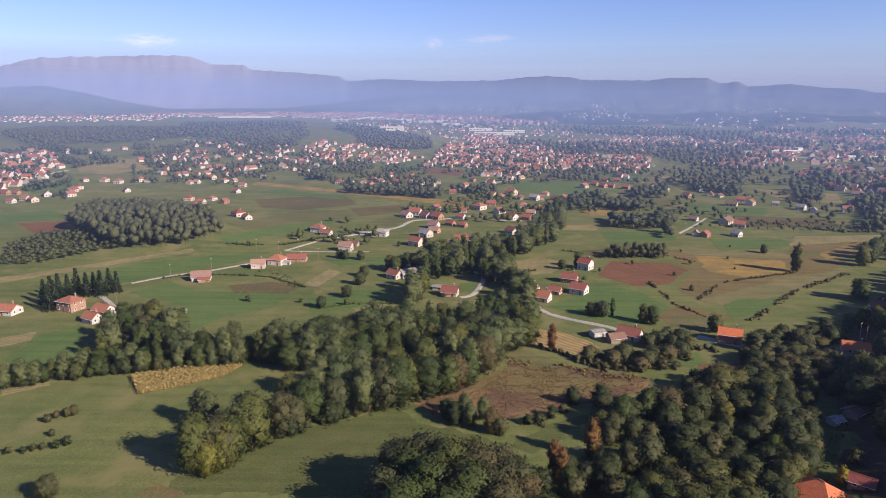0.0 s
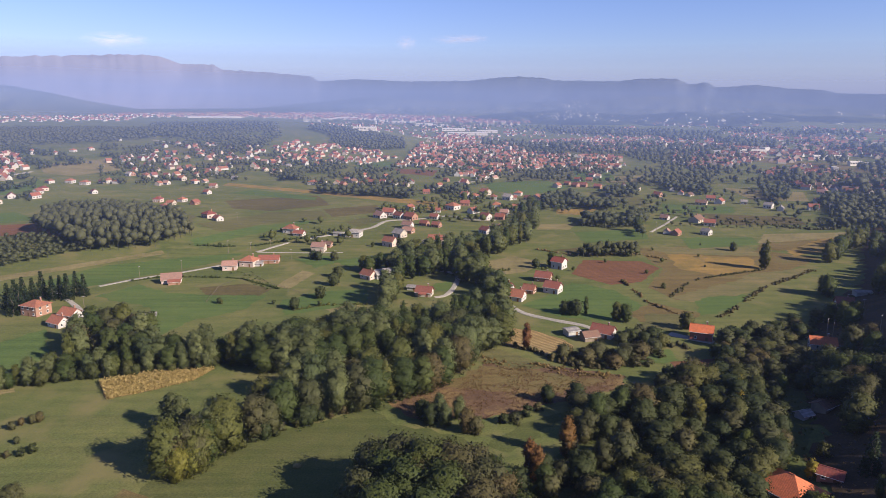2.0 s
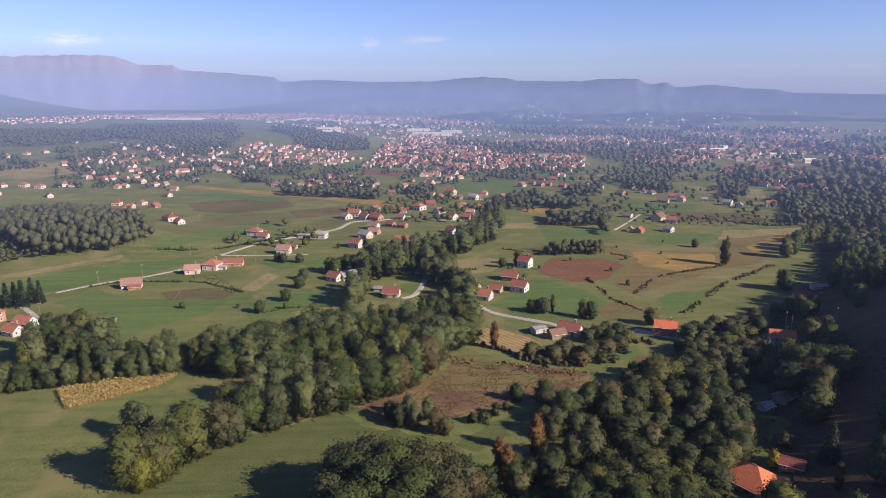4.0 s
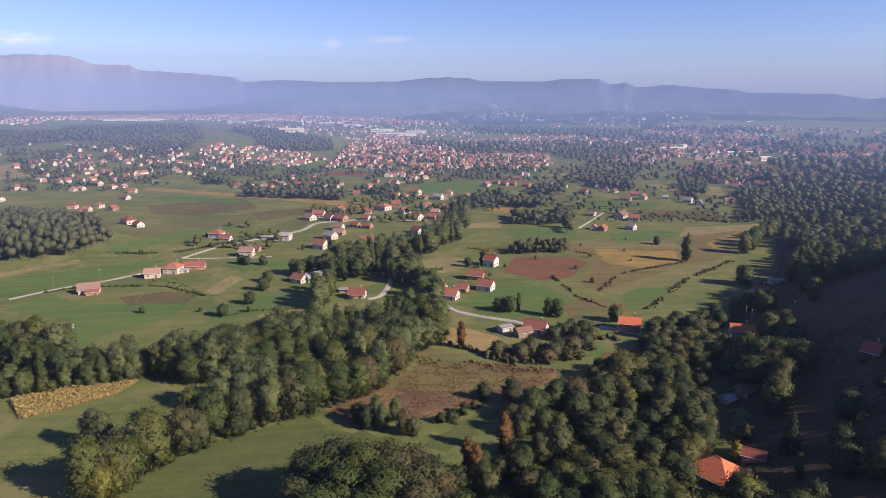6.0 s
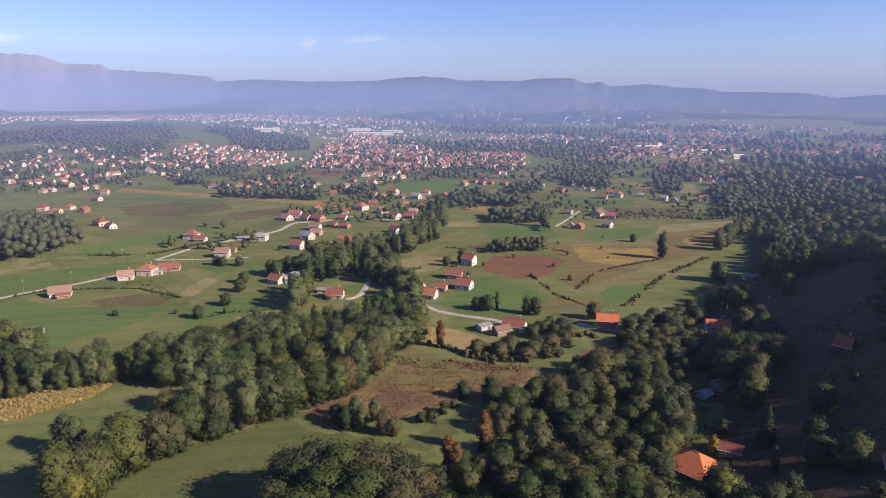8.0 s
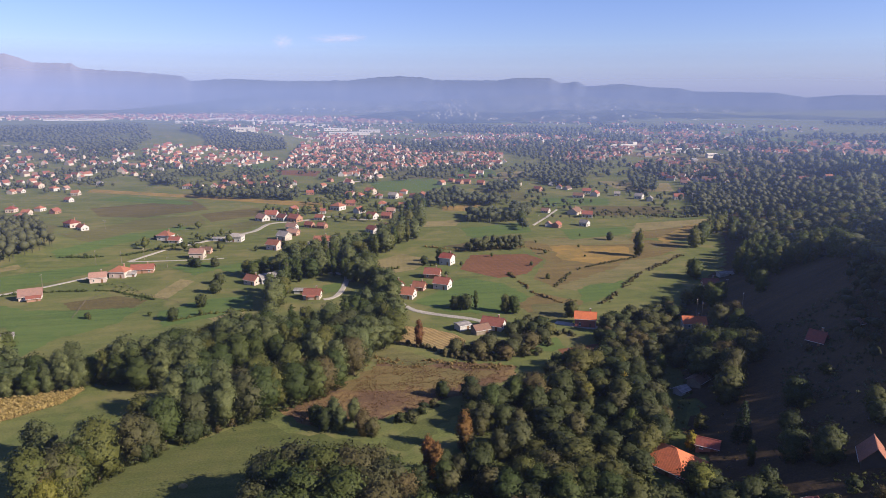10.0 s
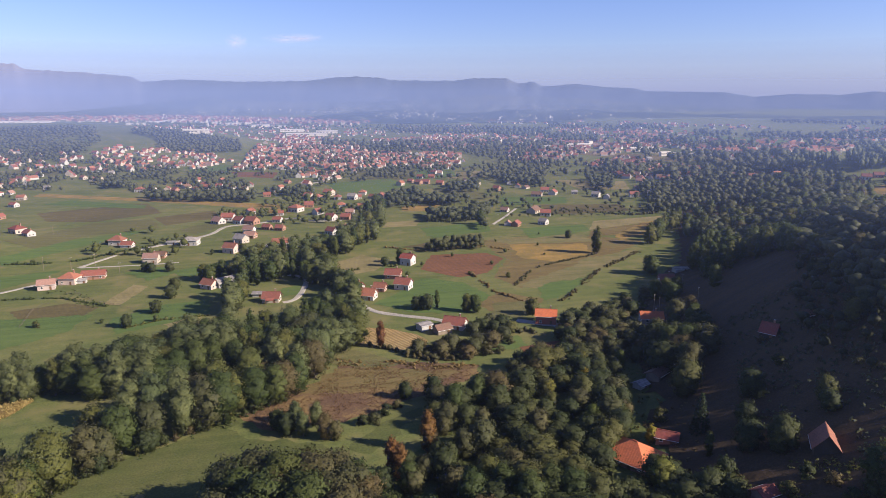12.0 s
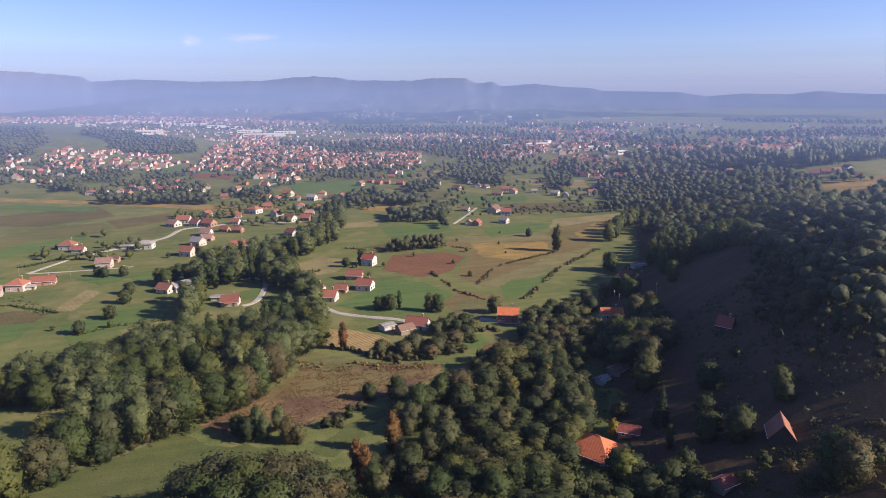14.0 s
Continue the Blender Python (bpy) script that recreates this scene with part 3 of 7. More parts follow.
def house(x, y, turn, l, w, eave, wall, roof, label, rise=2.8, hip=False, chimney=1, over=0.55, full=True, name="house", balcony=False, porch=False, blank=False, dz=0.0):
    """A village house: walls, roof, chimney, windows and door; l runs along the ridge."""
    ob = thing(name, label, "house" if name == "house" else name.replace("_", " "))
    hl, hw, drop = l / 2, w / 2, -1.6
    if hip:
        walls = box_bm(0, 0, (eave + drop) / 2, l, w, eave - drop)
    else:
        walls = solid(
            [(-hl, -hw, drop), (hl, -hw, drop), (hl, hw, drop), (-hl, hw, drop), (-hl, -hw, eave), (hl, -hw, eave), (hl, hw, eave), (-hl, hw, eave), (-hl, 0, eave + rise - 0.2), (hl, 0, eave + rise - 0.2)],
            [(0, 1, 2, 3), (0, 1, 5, 4), (2, 3, 7, 6), (1, 2, 6, 9, 5), (3, 0, 4, 8, 7), (4, 5, 9, 8), (6, 7, 8, 9)])
    part("wall", walls, WALLS[wall], ob)
    part("roof", roof_bm(l, w, eave, rise, over, hip), ROOFS[roof], ob)
    if full:
        ridge_half = max(hl - hw, 0.5) if hip else hl + over
        part("ridge_cap", box_bm(0, 0, eave + rise + 0.02, 2 * ridge_half, 0.32, 0.16, 0.05), ROOFS[roof], ob)
        for s in (-1, 1):
            part("gutter", box_bm(0, s * (hw + over + 0.05), eave - over * rise / hw - 0.1, l + 2 * over, 0.14, 0.13, 0.04), FRAME, ob)
    for i in range(chimney):
        cx = (0.22 if i == 0 else -0.3) * l
        stack = part("chimney", box_bm(cx, 0.14 * w, eave + rise + 0.1, 0.6, 0.6, 2.0), BRICKWORK, ob)
        if full:
            part("chimney_cap", box_bm(cx, 0.14 * w, eave + rise + 1.15, 0.8, 0.8, 0.1), CONCRETE, stack)
    if not blank:
        storeys = max(1, int(eave / 2.6))
        for s in range(storeys):
            z = 1.55 + s * 2.75
            n = max(2, int(l / 3.4))
            for i in range(n):
                wx = -hl + l * (i + 0.5) / n
                for side in (-1, 1):
                    if s == 0 and side == -1 and i == n // 2:
                        continue
                    window(ob, wx, side * hw, z, (0, side), full=full)
            for side in (-1, 1):
                for wy in (-0.22 * w, 0.22 * w):
                    window(ob, side * hl, wy, z, (side, 0), full=full)
        if not hip and rise > 2.4:
            for side in (-1, 1):
                window(ob, side * hl, 0, eave + 0.55, (side, 0), 0.9, 1.0, full=full)
    door = part("door", box_bm(-hl + l * (max(2, int(l / 3.4)) // 2 + 0.5) / max(2, int(l / 3.4)), -hw, 1.0, 1.05, 0.16, 2.1), DOOR, ob)
    if balcony:
        part("balcony", box_bm(hl + 0.7, 0, 2.75, 1.4, w * 0.8, 0.18), CONCRETE, ob)
        part("railing", box_bm(hl + 1.36, 0, 3.3, 0.08, w * 0.8, 0.9), FRAME, ob)
    if porch:
        part("porch_roof", solid([(-hl * 0.5, -hw - 2.6, 2.3), (hl * 0.5, -hw - 2.6, 2.3), (hl * 0.5, -hw, 2.9), (-hl * 0.5, -hw, 2.9), (-hl * 0.5, -hw - 2.6, 2.15), (hl * 0.5, -hw - 2.6, 2.15), (hl * 0.5, -hw, 2.75), (-hl * 0.5, -hw, 2.75)],
                                 [(0, 1, 2, 3), (4, 7, 6, 5), (0, 4, 5, 1), (2, 6, 7, 3), (1, 5, 6, 2), (0, 3, 7, 4)]), ROOFS[roof], ob)
        for s in (-1, 1):
            part("post", box_bm(s * hl * 0.46, -hw - 2.4, 0.7, 0.16, 0.16, 3.0), DOOR, ob)
    ob.matrix_world = pose(x, y, ground_z(x, y) + dz, 0, 0, turn)
    return ob


def lump_form(levels):
    bm = bmesh.new()
    bmesh.ops.create_icosphere(bm, subdivisions=levels, radius=1.0)
    form = [v.co.copy() for v in bm.verts], [tuple(v.index for v in f.verts) for f in bm.faces]
    bm.free()
    return form


COARSE_LUMP = lump_form(1)


def lump(verts, faces, soft, centre, radii, rng, form=COARSE_LUMP, heart=None, ragged=0.3):
    """An uneven body of dense foliage inside a bough's leaves."""
    shift, i, c = Vector((rng.uniform(0, 90), rng.uniform(0, 90), rng.uniform(0, 90))), len(verts), Vector(centre)
    for d in form[0]:
        k = 1 + ragged * noise.noise(d * 1.9 + shift) + rng.uniform(-0.5, 0.5) * ragged
        p = c + Vector((d.x * radii[0] * k, d.y * radii[1] * k, d.z * radii[2] * k))
        verts.append(p)
        soft.append((d * 0.3 + (p - heart).normalized() * 0.7).normalized() if heart else d)
    faces += [(a + i, b + i, e + i) for a, b, e in form[1]]


def clumps(verts, faces, centre, radii, count, size, rng, shell=0.55, soft=None, heart=None):
    """Sprays of leaves round a bough's end: small blades, turned mostly outwards."""
    for _ in range(count):
        d = Vector((rng.gauss(0, 1), rng.gauss(0, 1), rng.gauss(0, 1))).normalized()
        k = rng.uniform(shell, 1.0)
        p = Vector((centre[0] + d.x * radii[0] * k, centre[1] + d.y * radii[1] * k, centre[2] + d.z * radii[2] * k))
        nrm = (d + Vector((rng.gauss(0, 0.45), rng.gauss(0, 0.45), rng.gauss(0.15, 0.45)))).normalized()
        a = nrm.orthogonal().normalized()
        a.rotate(Matrix.Rotation(rng.uniform(0, 6.28), 3, nrm))
        b = nrm.cross(a)
        s = size * rng.uniform(0.55, 1.25)
        i = len(verts)
        verts += [p + a * s * 0.75, p + b * s * 0.5 - a * s * 0.35 + nrm * s * 0.15, p - b * s * 0.5 - a * s * 0.35]
        faces.append((i, i + 1, i + 2))
        if soft is not None:
            out = (p - heart).normalized() if heart else d
            soft += [(d * 0.25 + out * 0.6 + nrm * 0.25).normalized()] * 3


def limb(bm, a, b, r0, r1, sides=6):
    a, b = Vector(a), Vector(b)
    q = (b - a).to_track_quat("Z", "Y")
    rings = []
    for p, r in ((a, r0), (b, r1)):
        rings.append([bm.verts.new(p + q @ Vector((r * math.cos(6.2832 * i / sides), r * math.sin(6.2832 * i / sides), 0))) for i in range(sides)])
    for i in range(sides):
        bm.faces.new((rings[0][i], rings[0][(i + 1) % sides], rings[1][(i + 1) % sides], rings[1][i]))
    bm.faces.new(rings[1])


def stem(bm, points, radii, sides=6):
    """A tapered trunk through the points; returns its rings, from which limbs spring."""
    rings = []
    for p, r in zip(points, radii):
        rings.append([bm.verts.new(Vector(p) + Vector((r * math.cos(6.2832 * i / sides), r * math.sin(6.2832 * i / sides), 0))) for i in range(sides)])
        if len(rings) > 1:
            for i in range(sides):
                bm.faces.new((rings[-2][i], rings[-2][(i + 1) % sides], rings[-1][(i + 1) % sides], rings[-1][i]))
    bm.faces.new(rings[-1])
    return rings


def bough(bm, root, tip, r):
    """A limb that grows out of a corner of the trunk and tapers to its tip."""
    a, b = root.co.copy(), Vector(tip)
    q = (b - a).to_track_quat("Z", "Y")
    ring = [bm.verts.new(a.lerp(b, 0.12) + q @ Vector((r * math.cos(2.094 * i), r * math.sin(2.094 * i), 0))) for i in range(3)]
    end = bm.verts.new(b)
    for i in range(3):
        bm.faces.new((root, ring[(i + 1) % 3], ring[i]))
        bm.faces.new((ring[i], ring[(i + 1) % 3], end))


def tree(name, label, shape, height, spread, leaf, count, size, seed):
    """A tree kind: tapered trunk with limbs and a crown of many clumps. Shapes: broad, column, cone, bush."""
    rng = random.Random(seed)
    ob = thing(name, label, "bush" if shape == "bush" else "tree", "trees and bushes of the valley")
    bm = bmesh.new()
    verts, faces, soft = [], [], []
    heart = Vector((0, 0, height * 0.42))
    r0 = height * (0.022 if shape != "bush" else 0.015)
    sway = [Vector((rng.uniform(-0.25, 0.25) * k, rng.uniform(-0.25, 0.25) * k, 0)) for k in range(6)]
    points = [Vector((0, 0, -0.8))] + [sway[k] + Vector((0, 0, height * (0.06 + 0.16 * k))) for k in range(1, 6)]
    rings = stem(bm, points, [r0 * k for k in (1.25, 1.0, 0.8, 0.6, 0.38, 0.12)])
    if shape == "cone":
        tiers = 16
        for k in range(tiers):
            z = height * (0.07 + 0.92 * k / tiers)
            r = spread * (1 - k / tiers) ** 0.85 + 0.15
            arms = max(5, int(9 * (1 - k / tiers)) + 3)
            for i in range(arms):
                t = 6.2832 * (i + rng.random() * 0.6) / arms
                for step in (0.4, 0.75, 1.0):
                    clumps(verts, faces, (r * step * math.cos(t), r * step * math.sin(t), z - 0.26 * r * step), (0.5, 0.5, 0.3), max(2, count // (tiers * 24)), size, rng, 0.2, soft, heart)
    else:
        if shape != "bush":
            lump(verts, faces, soft, (0, 0, height * 0.5), (spread * 0.6, spread * 0.6, height * 0.36), rng, COARSE_LUMP, heart)
        base = {"broad": 0.09, "column": 0.07, "bush": 0.02}[shape]
        lobes = {"broad": 18, "column": 14, "bush": 7}[shape]
        lean = Vector((rng.uniform(-0.08, 0.08), rng.uniform(-0.08, 0.08), 0)) * spread
        for k in range(lobes):
            f = (k + 0.5) / lobes
            if shape == "broad":
                r = spread * math.sqrt(max(0.05, 1 - ((f - 0.46) / 0.62) ** 2))
            elif shape == "column":
                r = spread * (0.35 + 0.65 * math.sin(math.pi * (0.12 + 0.8 * f)))
            else:
                r = spread * math.sqrt(max(0.1, 1 - ((f - 0.3) / 0.75) ** 2))
            q = spread * rng.uniform(0.38, 0.58)
            t = k * 2.4 + rng.uniform(-0.5, 0.5)
            off = max(r - q * 0.85, 0.1) * rng.uniform(0.75, 1.05)
            z = height * (base + (0.93 - base) * f) + rng.uniform(-0.03, 0.03) * height
            c = Vector((off * math.cos(t), off * math.sin(t), min(z, height - q * 0.8))) + lean * f
            ring = rings[min(4, 1 + int(f * 4))]
            bough(bm, ring[k % 6], c, r0 * 0.3)
            body = Vector((q, q, q * (0.85 if shape != "column" else 1.25)))
            lump(verts, faces, soft, c, body * 0.62, rng, COARSE_LUMP, heart)
            clumps(verts, faces, c, body * 1.15, count // lobes, size, rng, 0.5, soft, heart)
    bmesh.ops.recalc_face_normals(bm, faces=bm.faces[:])
    part("trunk", bm, BARK, ob)
    foliage = mesh_of("crown", verts, faces, leaf)
    foliage.normals_split_custom_set_from_vertices(soft)
    crown = new("crown", foliage)
    crown.parent = ob
    return ob


def spacing_points(poly, gap, seed, limit=400):
    """Scattered places inside an outline, none nearer to another than about the gap."""
    rng = random.Random(seed)
    xs, ys = [p[0] for p in poly], [p[1] for p in poly]
    area = abs(sum(a[0] * b[1] - b[0] * a[1] for a, b in zip(poly, poly[1:] + poly[:1]))) / 2
    want, got, cells = min(limit, int(area / (gap * gap * 0.8)) + 1), [], {}
    for _ in range(want * 25):
        x, y = rng.uniform(min(xs), max(xs)), rng.uniform(min(ys), max(ys))
        if not inside(poly, x, y):
            continue
        cx, cy = int(x // gap), int(y // gap)
        if any((x - px) ** 2 + (y - py) ** 2 < gap * gap * 0.8 for i in (-1, 0, 1) for j in (-1, 0, 1) for px, py in cells.get((cx + i, cy + j), ())):
            continue
        cells.setdefault((cx, cy), []).append((x, y))
        got.append((x, y))
        if len(got) >= want:
            break
    return got


KINDS = {
    "oak": ("broadleaf_tree", "broad green broadleaf tree turning dull in autumn", "broad", 14.0, 5.3, LEAF, 2300, 0.52),
    "alder": ("stream_tree", "tall dense dark green tree of the stream belt", "broad", 16.0, 4.8, DARKLEAF, 2400, 0.53),
    "ash": ("autumn_tree", "brownish green autumn tree with a rounded crown", "broad", 13.0, 5.2, DULL, 2200, 0.51),
    "lime": ("yellowing_tree", "broad tree with yellow-green autumn leaves", "broad", 11.0, 4.2, LIME, 1700, 0.5),
    "poplar": ("poplar", "slender upright green poplar with a narrow crown", "column", 15.0, 2.7, LEAF, 1400, 0.54),
    "rust": ("rust_tree", "narrow tree with rust-brown autumn leaves", "column", 12.0, 2.5, RUST, 1400, 0.52),
    "gold": ("golden_tree", "small tree with bright yellow autumn leaves", "column", 6.0, 2.0, GOLD, 600, 0.5),
    "fir": ("spruce", "dark green conical spruce tree", "cone", 14.0, 3.0, NEEDLE, 1700, 0.6),
    "fruit": ("fruit_tree", "low fruit tree with a loose dull green crown", "broad", 7.0, 3.6, ORCHARD, 900, 0.48),
    "plum": ("plum_tree", "low fruit tree with thin brownish foliage", "broad", 6.5, 3.3, DULL, 750, 0.48),
    "oaklet": ("young_oak", "young green oak with a full rounded crown", "broad", 8.5, 4.1, ORCHARD, 1150, 0.48),
    "ashlet": ("young_ash", "young ash tree with an olive brown crown", "broad", 8.5, 3.6, DULL, 1000, 0.48),
    "shrub": ("bush", "rounded green bush beside the meadow", "bush", 3.4, 2.0, ORCHARD, 300, 0.48),
    "dullshrub": ("bush", "rounded brownish bush at a field edge", "bush", 3.2, 2.1, DULL, 300, 0.48),
}
MADE = {}
CLEARINGS = [(104.9, 166.4, 10.0), (98.5, 157.0, 5.5), (112.5, 163.0, 6.0), (174.4, 270.0, 6.5), (171.0, 264.0, 5.0)]
STATURE = 1.15


def plant(kind, x, y, scale=1.0, rng=random.Random(5), wide=1.0):
    """Sets one tree of a kind; each kind is modelled in three variants and copied, with coarser foliage beyond the near meadows."""
    if any(math.hypot(x - cx, y - cy) < r for cx, cy, r in CLEARINGS):
        return None
    name, label, shape, height, spread, leaf, count, size = KINDS[kind]
    count = int(count * 0.88)
    near = math.hypot(x, y) < 300
    key = (kind, near, rng.randrange(3))
    z, turn = ground_z(x, y), rng.uniform(0, 360)
    if key not in MADE:
        count, size = (int(count * 1.3), size * 0.85) if near else (count // 2, size * 1.25)
        MADE[key] = tree(name, label, shape, height, spread, leaf, count, size, key[2] * 17 + len(label))
        MADE[key].matrix_world = pose(x, y, z, 0, 0, turn)
        return MADE[key]
    scale *= STATURE
    return copy_thing(MADE[key], pose(x, y, z, 0, 0, turn) @ Matrix.Diagonal((scale * wide, scale * wide, scale, 1)))


def grove(poly, gap, kinds, low, high, seed, limit=400, west=1.0):
    """A stand of single trees; west: how much lower it grows towards its far western end."""
    rng = random.Random(seed)
    for x, y in spacing_points(poly, gap, seed, limit):
        stature = west + (1 - west) * ease((x + 165) / 130)
        plant(rng.choice(kinds.split()), x, y, rng.uniform(low, high) * stature, rng, rng.uniform(1.0, 1.35))


def tree_row(points, gap, kinds, low, high, seed, stray=1.5):
    rng = random.Random(seed)
    for (x0, y0), (x1, y1) in zip(points, points[1:]):
        n = max(1, int(math.hypot(x1 - x0, y1 - y0) / gap))
        for i in range(n):
            k = (i + rng.uniform(0.2, 0.8)) / n
            plant(rng.choice(kinds.split()), x0 + (x1 - x0) * k + rng.uniform(-stray, stray), y0 + (y1 - y0) * k + rng.uniform(-stray, stray), rng.uniform(low, high), rng)


def far_wood(polys, gap, height, leaf, label, seed, count=16, size=2.6, clear=-1.0, low=0.6):
    """Distant woodland that nobody could count: lumpy crowns with sprays of leaves on short stems, in clusters where clear is above -1."""
    rng = random.Random(seed)
    verts, faces, soft = [], [], []
    for poly in polys:
        for x, y in spacing_points(poly, gap, seed, 2400):
            if clear > -1 and noise.noise(Vector((x / (gap * 4.5), y / (gap * 4.5), seed))) < clear:
                continue
            z, h = ground_z(x, y), height * rng.uniform(low, 1.2)
            r = min(h * 0.5, gap * 0.9) * rng.uniform(0.75, 1.15)
            i = len(verts)
            verts += [Vector((x + dx, y + dy, zz)) for zz in (z - 1, z + h * 0.6) for dx, dy in ((0.25, 0), (-0.15, 0.2), (-0.15, -0.2))]
            faces += [(i, i + 1, i + 4, i + 3), (i + 1, i + 2, i + 5, i + 4), (i + 2, i, i + 3, i + 5)]
            soft += [Vector((0, 0, 1))] * 6
            mid, tall = (0.54, 0.44) if clear > -1 else (0.66, 0.34)
            lump(verts, faces, soft, (x, y, z + h * mid), (r * 0.74, r * 0.74, h * tall * 0.8), rng, COARSE_LUMP, None, 0.45)
            clumps(verts, faces, (x, y, z + h * mid), (r * 1.12, r * 1.12, h * tall * 1.1), int(count * 1.3), size * 0.62 * rng.uniform(0.8, 1.2), rng, 0.62, soft)
    foliage = mesh_of("woodland", verts, faces, leaf)
    foliage.normals_split_custom_set_from_vertices(soft)
    ob = new("woodland", foliage)
    return tagged(ob, label, "woodland", kind="stuff")


TYPES = {}


def small_house(x, y, turn, kind, scale=1.0):
    """A village house further off, copied from a few kinds."""
    specs = {
        "a": (10.5, 8.5, 3.8, "white", "red", 3.0, False, "white rendered village house with a red tiled roof"),
        "b": (10.0, 9.0, 4.2, "cream", "orange", 2.8, False, "cream rendered village house with an orange tiled roof"),
        "c": (9.5, 8.0, 2.8, "white", "pink", 3.2, False, "white village house with a faded tiled roof"),
        "d": (11.0, 10.0, 4.4, "white", "orange", 2.6, True, "white village house with an orange hipped roof"),
        "e": (10.0, 8.0, 3.6, "brick", "red", 3.0, False, "unrendered brick house with a red tiled roof"),
        "f": (9.0, 7.5, 4.0, "white", "grey", 2.6, False, "white village house with a grey roof"),
        "g": (13.0, 9.0, 3.0, "cream", "brown", 3.0, False, "long low cream house with a brown roof"),
        "h": (9.5, 9.0, 4.2, "pink", "deep", 2.4, True, "pale pink house with a dark red hipped roof"),
    }
    l, w, eave, wall, roof, rise, hip, label = specs[kind]
    z = ground_z(x, y)
    if kind in TYPES:
        return copy_thing(TYPES[kind], pose(x, y, z, 0, 0, turn) @ Matrix.Diagonal((scale, scale, scale, 1)))
    ob = house(x, y, turn, l, w, eave, wall, roof, label, rise, hip, 1, 0.4, False, blank=True)
    tagged(ob, group="houses of the village")
    for s in range(max(1, int(eave / 2.6))):
        for wx in (-0.3 * l, 0.05 * l, 0.32 * l):
            part("window", box_bm(wx, -w / 2, 1.6 + 2.7 * s, 1.2, 0.12, 1.3), GLASS, ob)
        for wy in (-0.22 * w, 0.22 * w):
            part("window", box_bm(l / 2, wy, 1.6 + 2.7 * s, 0.12, 1.2, 1.3), GLASS, ob)
    TYPES[kind] = ob
    return ob


def village(places, kinds, seed, turn=-30, spread=25):
    rng = random.Random(seed)
    for x, y in places:
        small_house(x, y, turn + rng.uniform(-spread, spread) + rng.choice((0, 0, 90)), rng.choice(kinds), rng.uniform(0.66, 0.88))


def far_town(polys, count, seed, label, size=8.0):
    """Distant houses too many to count: walls under gable roofs."""
    rng = random.Random(seed)
    verts, faces, slots = [], [], []
    for poly, share in polys:
        xs, ys = [p[0] for p in poly], [p[1] for p in poly]
        made = 0
        for _ in range(60 * count):
            if made >= share * count:
                break
            x, y = rng.uniform(min(xs), max(xs)), rng.uniform(min(ys), max(ys))
            if not inside(poly, x, y):
                continue
            made += 1
            t, l, w, e = radians(rng.choice((-30, 60)) + rng.uniform(-25, 25)), size * rng.uniform(0.8, 1.5), size * rng.uniform(0.75, 1.1), rng.uniform(2.2, 3.7)
            tall = rng.random() < 0.001
            if tall:
                l, w, e = l * 1.8, w * 1.3, rng.uniform(8, 14)
            ca, sa, z, rise, i = math.cos(t), math.sin(t), ground_z(x, y) - 0.5, (0.2 if tall else 0.5 * w), len(verts)
            for px, py, pz in ((-1, -1, 0), (1, -1, 0), (1, 1, 0), (-1, 1, 0), (-1, -1, e), (1, -1, e), (1, 1, e), (-1, 1, e), (-1, 0, e + rise), (1, 0, e + rise)):
                verts.append((x + ca * px * l / 2 - sa * py * w / 2, y + sa * px * l / 2 + ca * py * w / 2, z + pz))
            faces += [(i, i + 1, i + 5, i + 4), (i + 2, i + 3, i + 7, i + 6), (i + 1, i + 2, i + 6, i + 9, i + 5), (i + 3, i, i + 4, i + 8, i + 7), (i + 4, i + 5, i + 9, i + 8), (i + 6, i + 7, i + 8, i + 9)]
            roof = rng.choice((1, 1, 1, 2, 2, 3, 4)) if not tall else 0
            wall = rng.choice((0, 5, 5, 6, 7, 7)) if not tall else 0
            slots += [wall] * 4 + [roof, roof]
    me = mesh_of("far_houses", verts, faces, WALLS["white"], ROOFS["red"], ROOFS["orange"], ROOFS["brown"], ROOFS["pink"], WALLS["cream"], WALLS["pink"], WALLS["grey"])
    me.polygons.foreach_set("material_index", slots)
    return tagged(new("far_houses", me), label, "town", kind="stuff")


def hall(x, y, turn, l, w, h, roof, label):
    """A large flat workshop or store of the far town."""
    ob = thing("warehouse", label, "warehouse", "halls of the far town")
    part("wall", box_bm(0, 0, h / 2 - 0.5, l, w, h + 1), TOWN, ob)
    part("roof", roof_bm(l, w, h, 1.6, 0.3, False), TOWN, ob)
    part("gate", box_bm(l * 0.2, -w / 2, 2.2, 4.5, 0.2, 4.4), ROOFS["grey"], ob)
    for i in range(4):
        part("window", box_bm(-l * 0.42 + i * l * 0.14, -w / 2, h * 0.6, l * 0.1, 0.16, 1.4), GLASS, ob)
    ob.matrix_world = pose(x, y, ground_z(x, y), 0, 0, turn)


def utility_pole(x, y, height=8.5, turn=0):
    ob = thing("utility_pole", "weathered grey wooden power pole with a crossarm", "utility pole", "power poles")
    bm = bmesh.new()
    limb(bm, (0, 0, -1), (0, 0, height), 0.13, 0.07, 8)
    part("pole", bm, WALLS["wood"], ob)
    part("crossarm", box_bm(0, 0, height - 0.5, 1.9, 0.12, 0.12), BARK, ob)
    for s in (-0.85, -0.3, 0.3, 0.85):
        bm = bmesh.new()
        limb(bm, (s, 0, height - 0.45), (s, 0, height - 0.18), 0.05, 0.07, 6)
        part("insulator", bm, FRAME, ob)
    ob.matrix_world = pose(x, y, ground_z(x, y), 0, 0, turn)


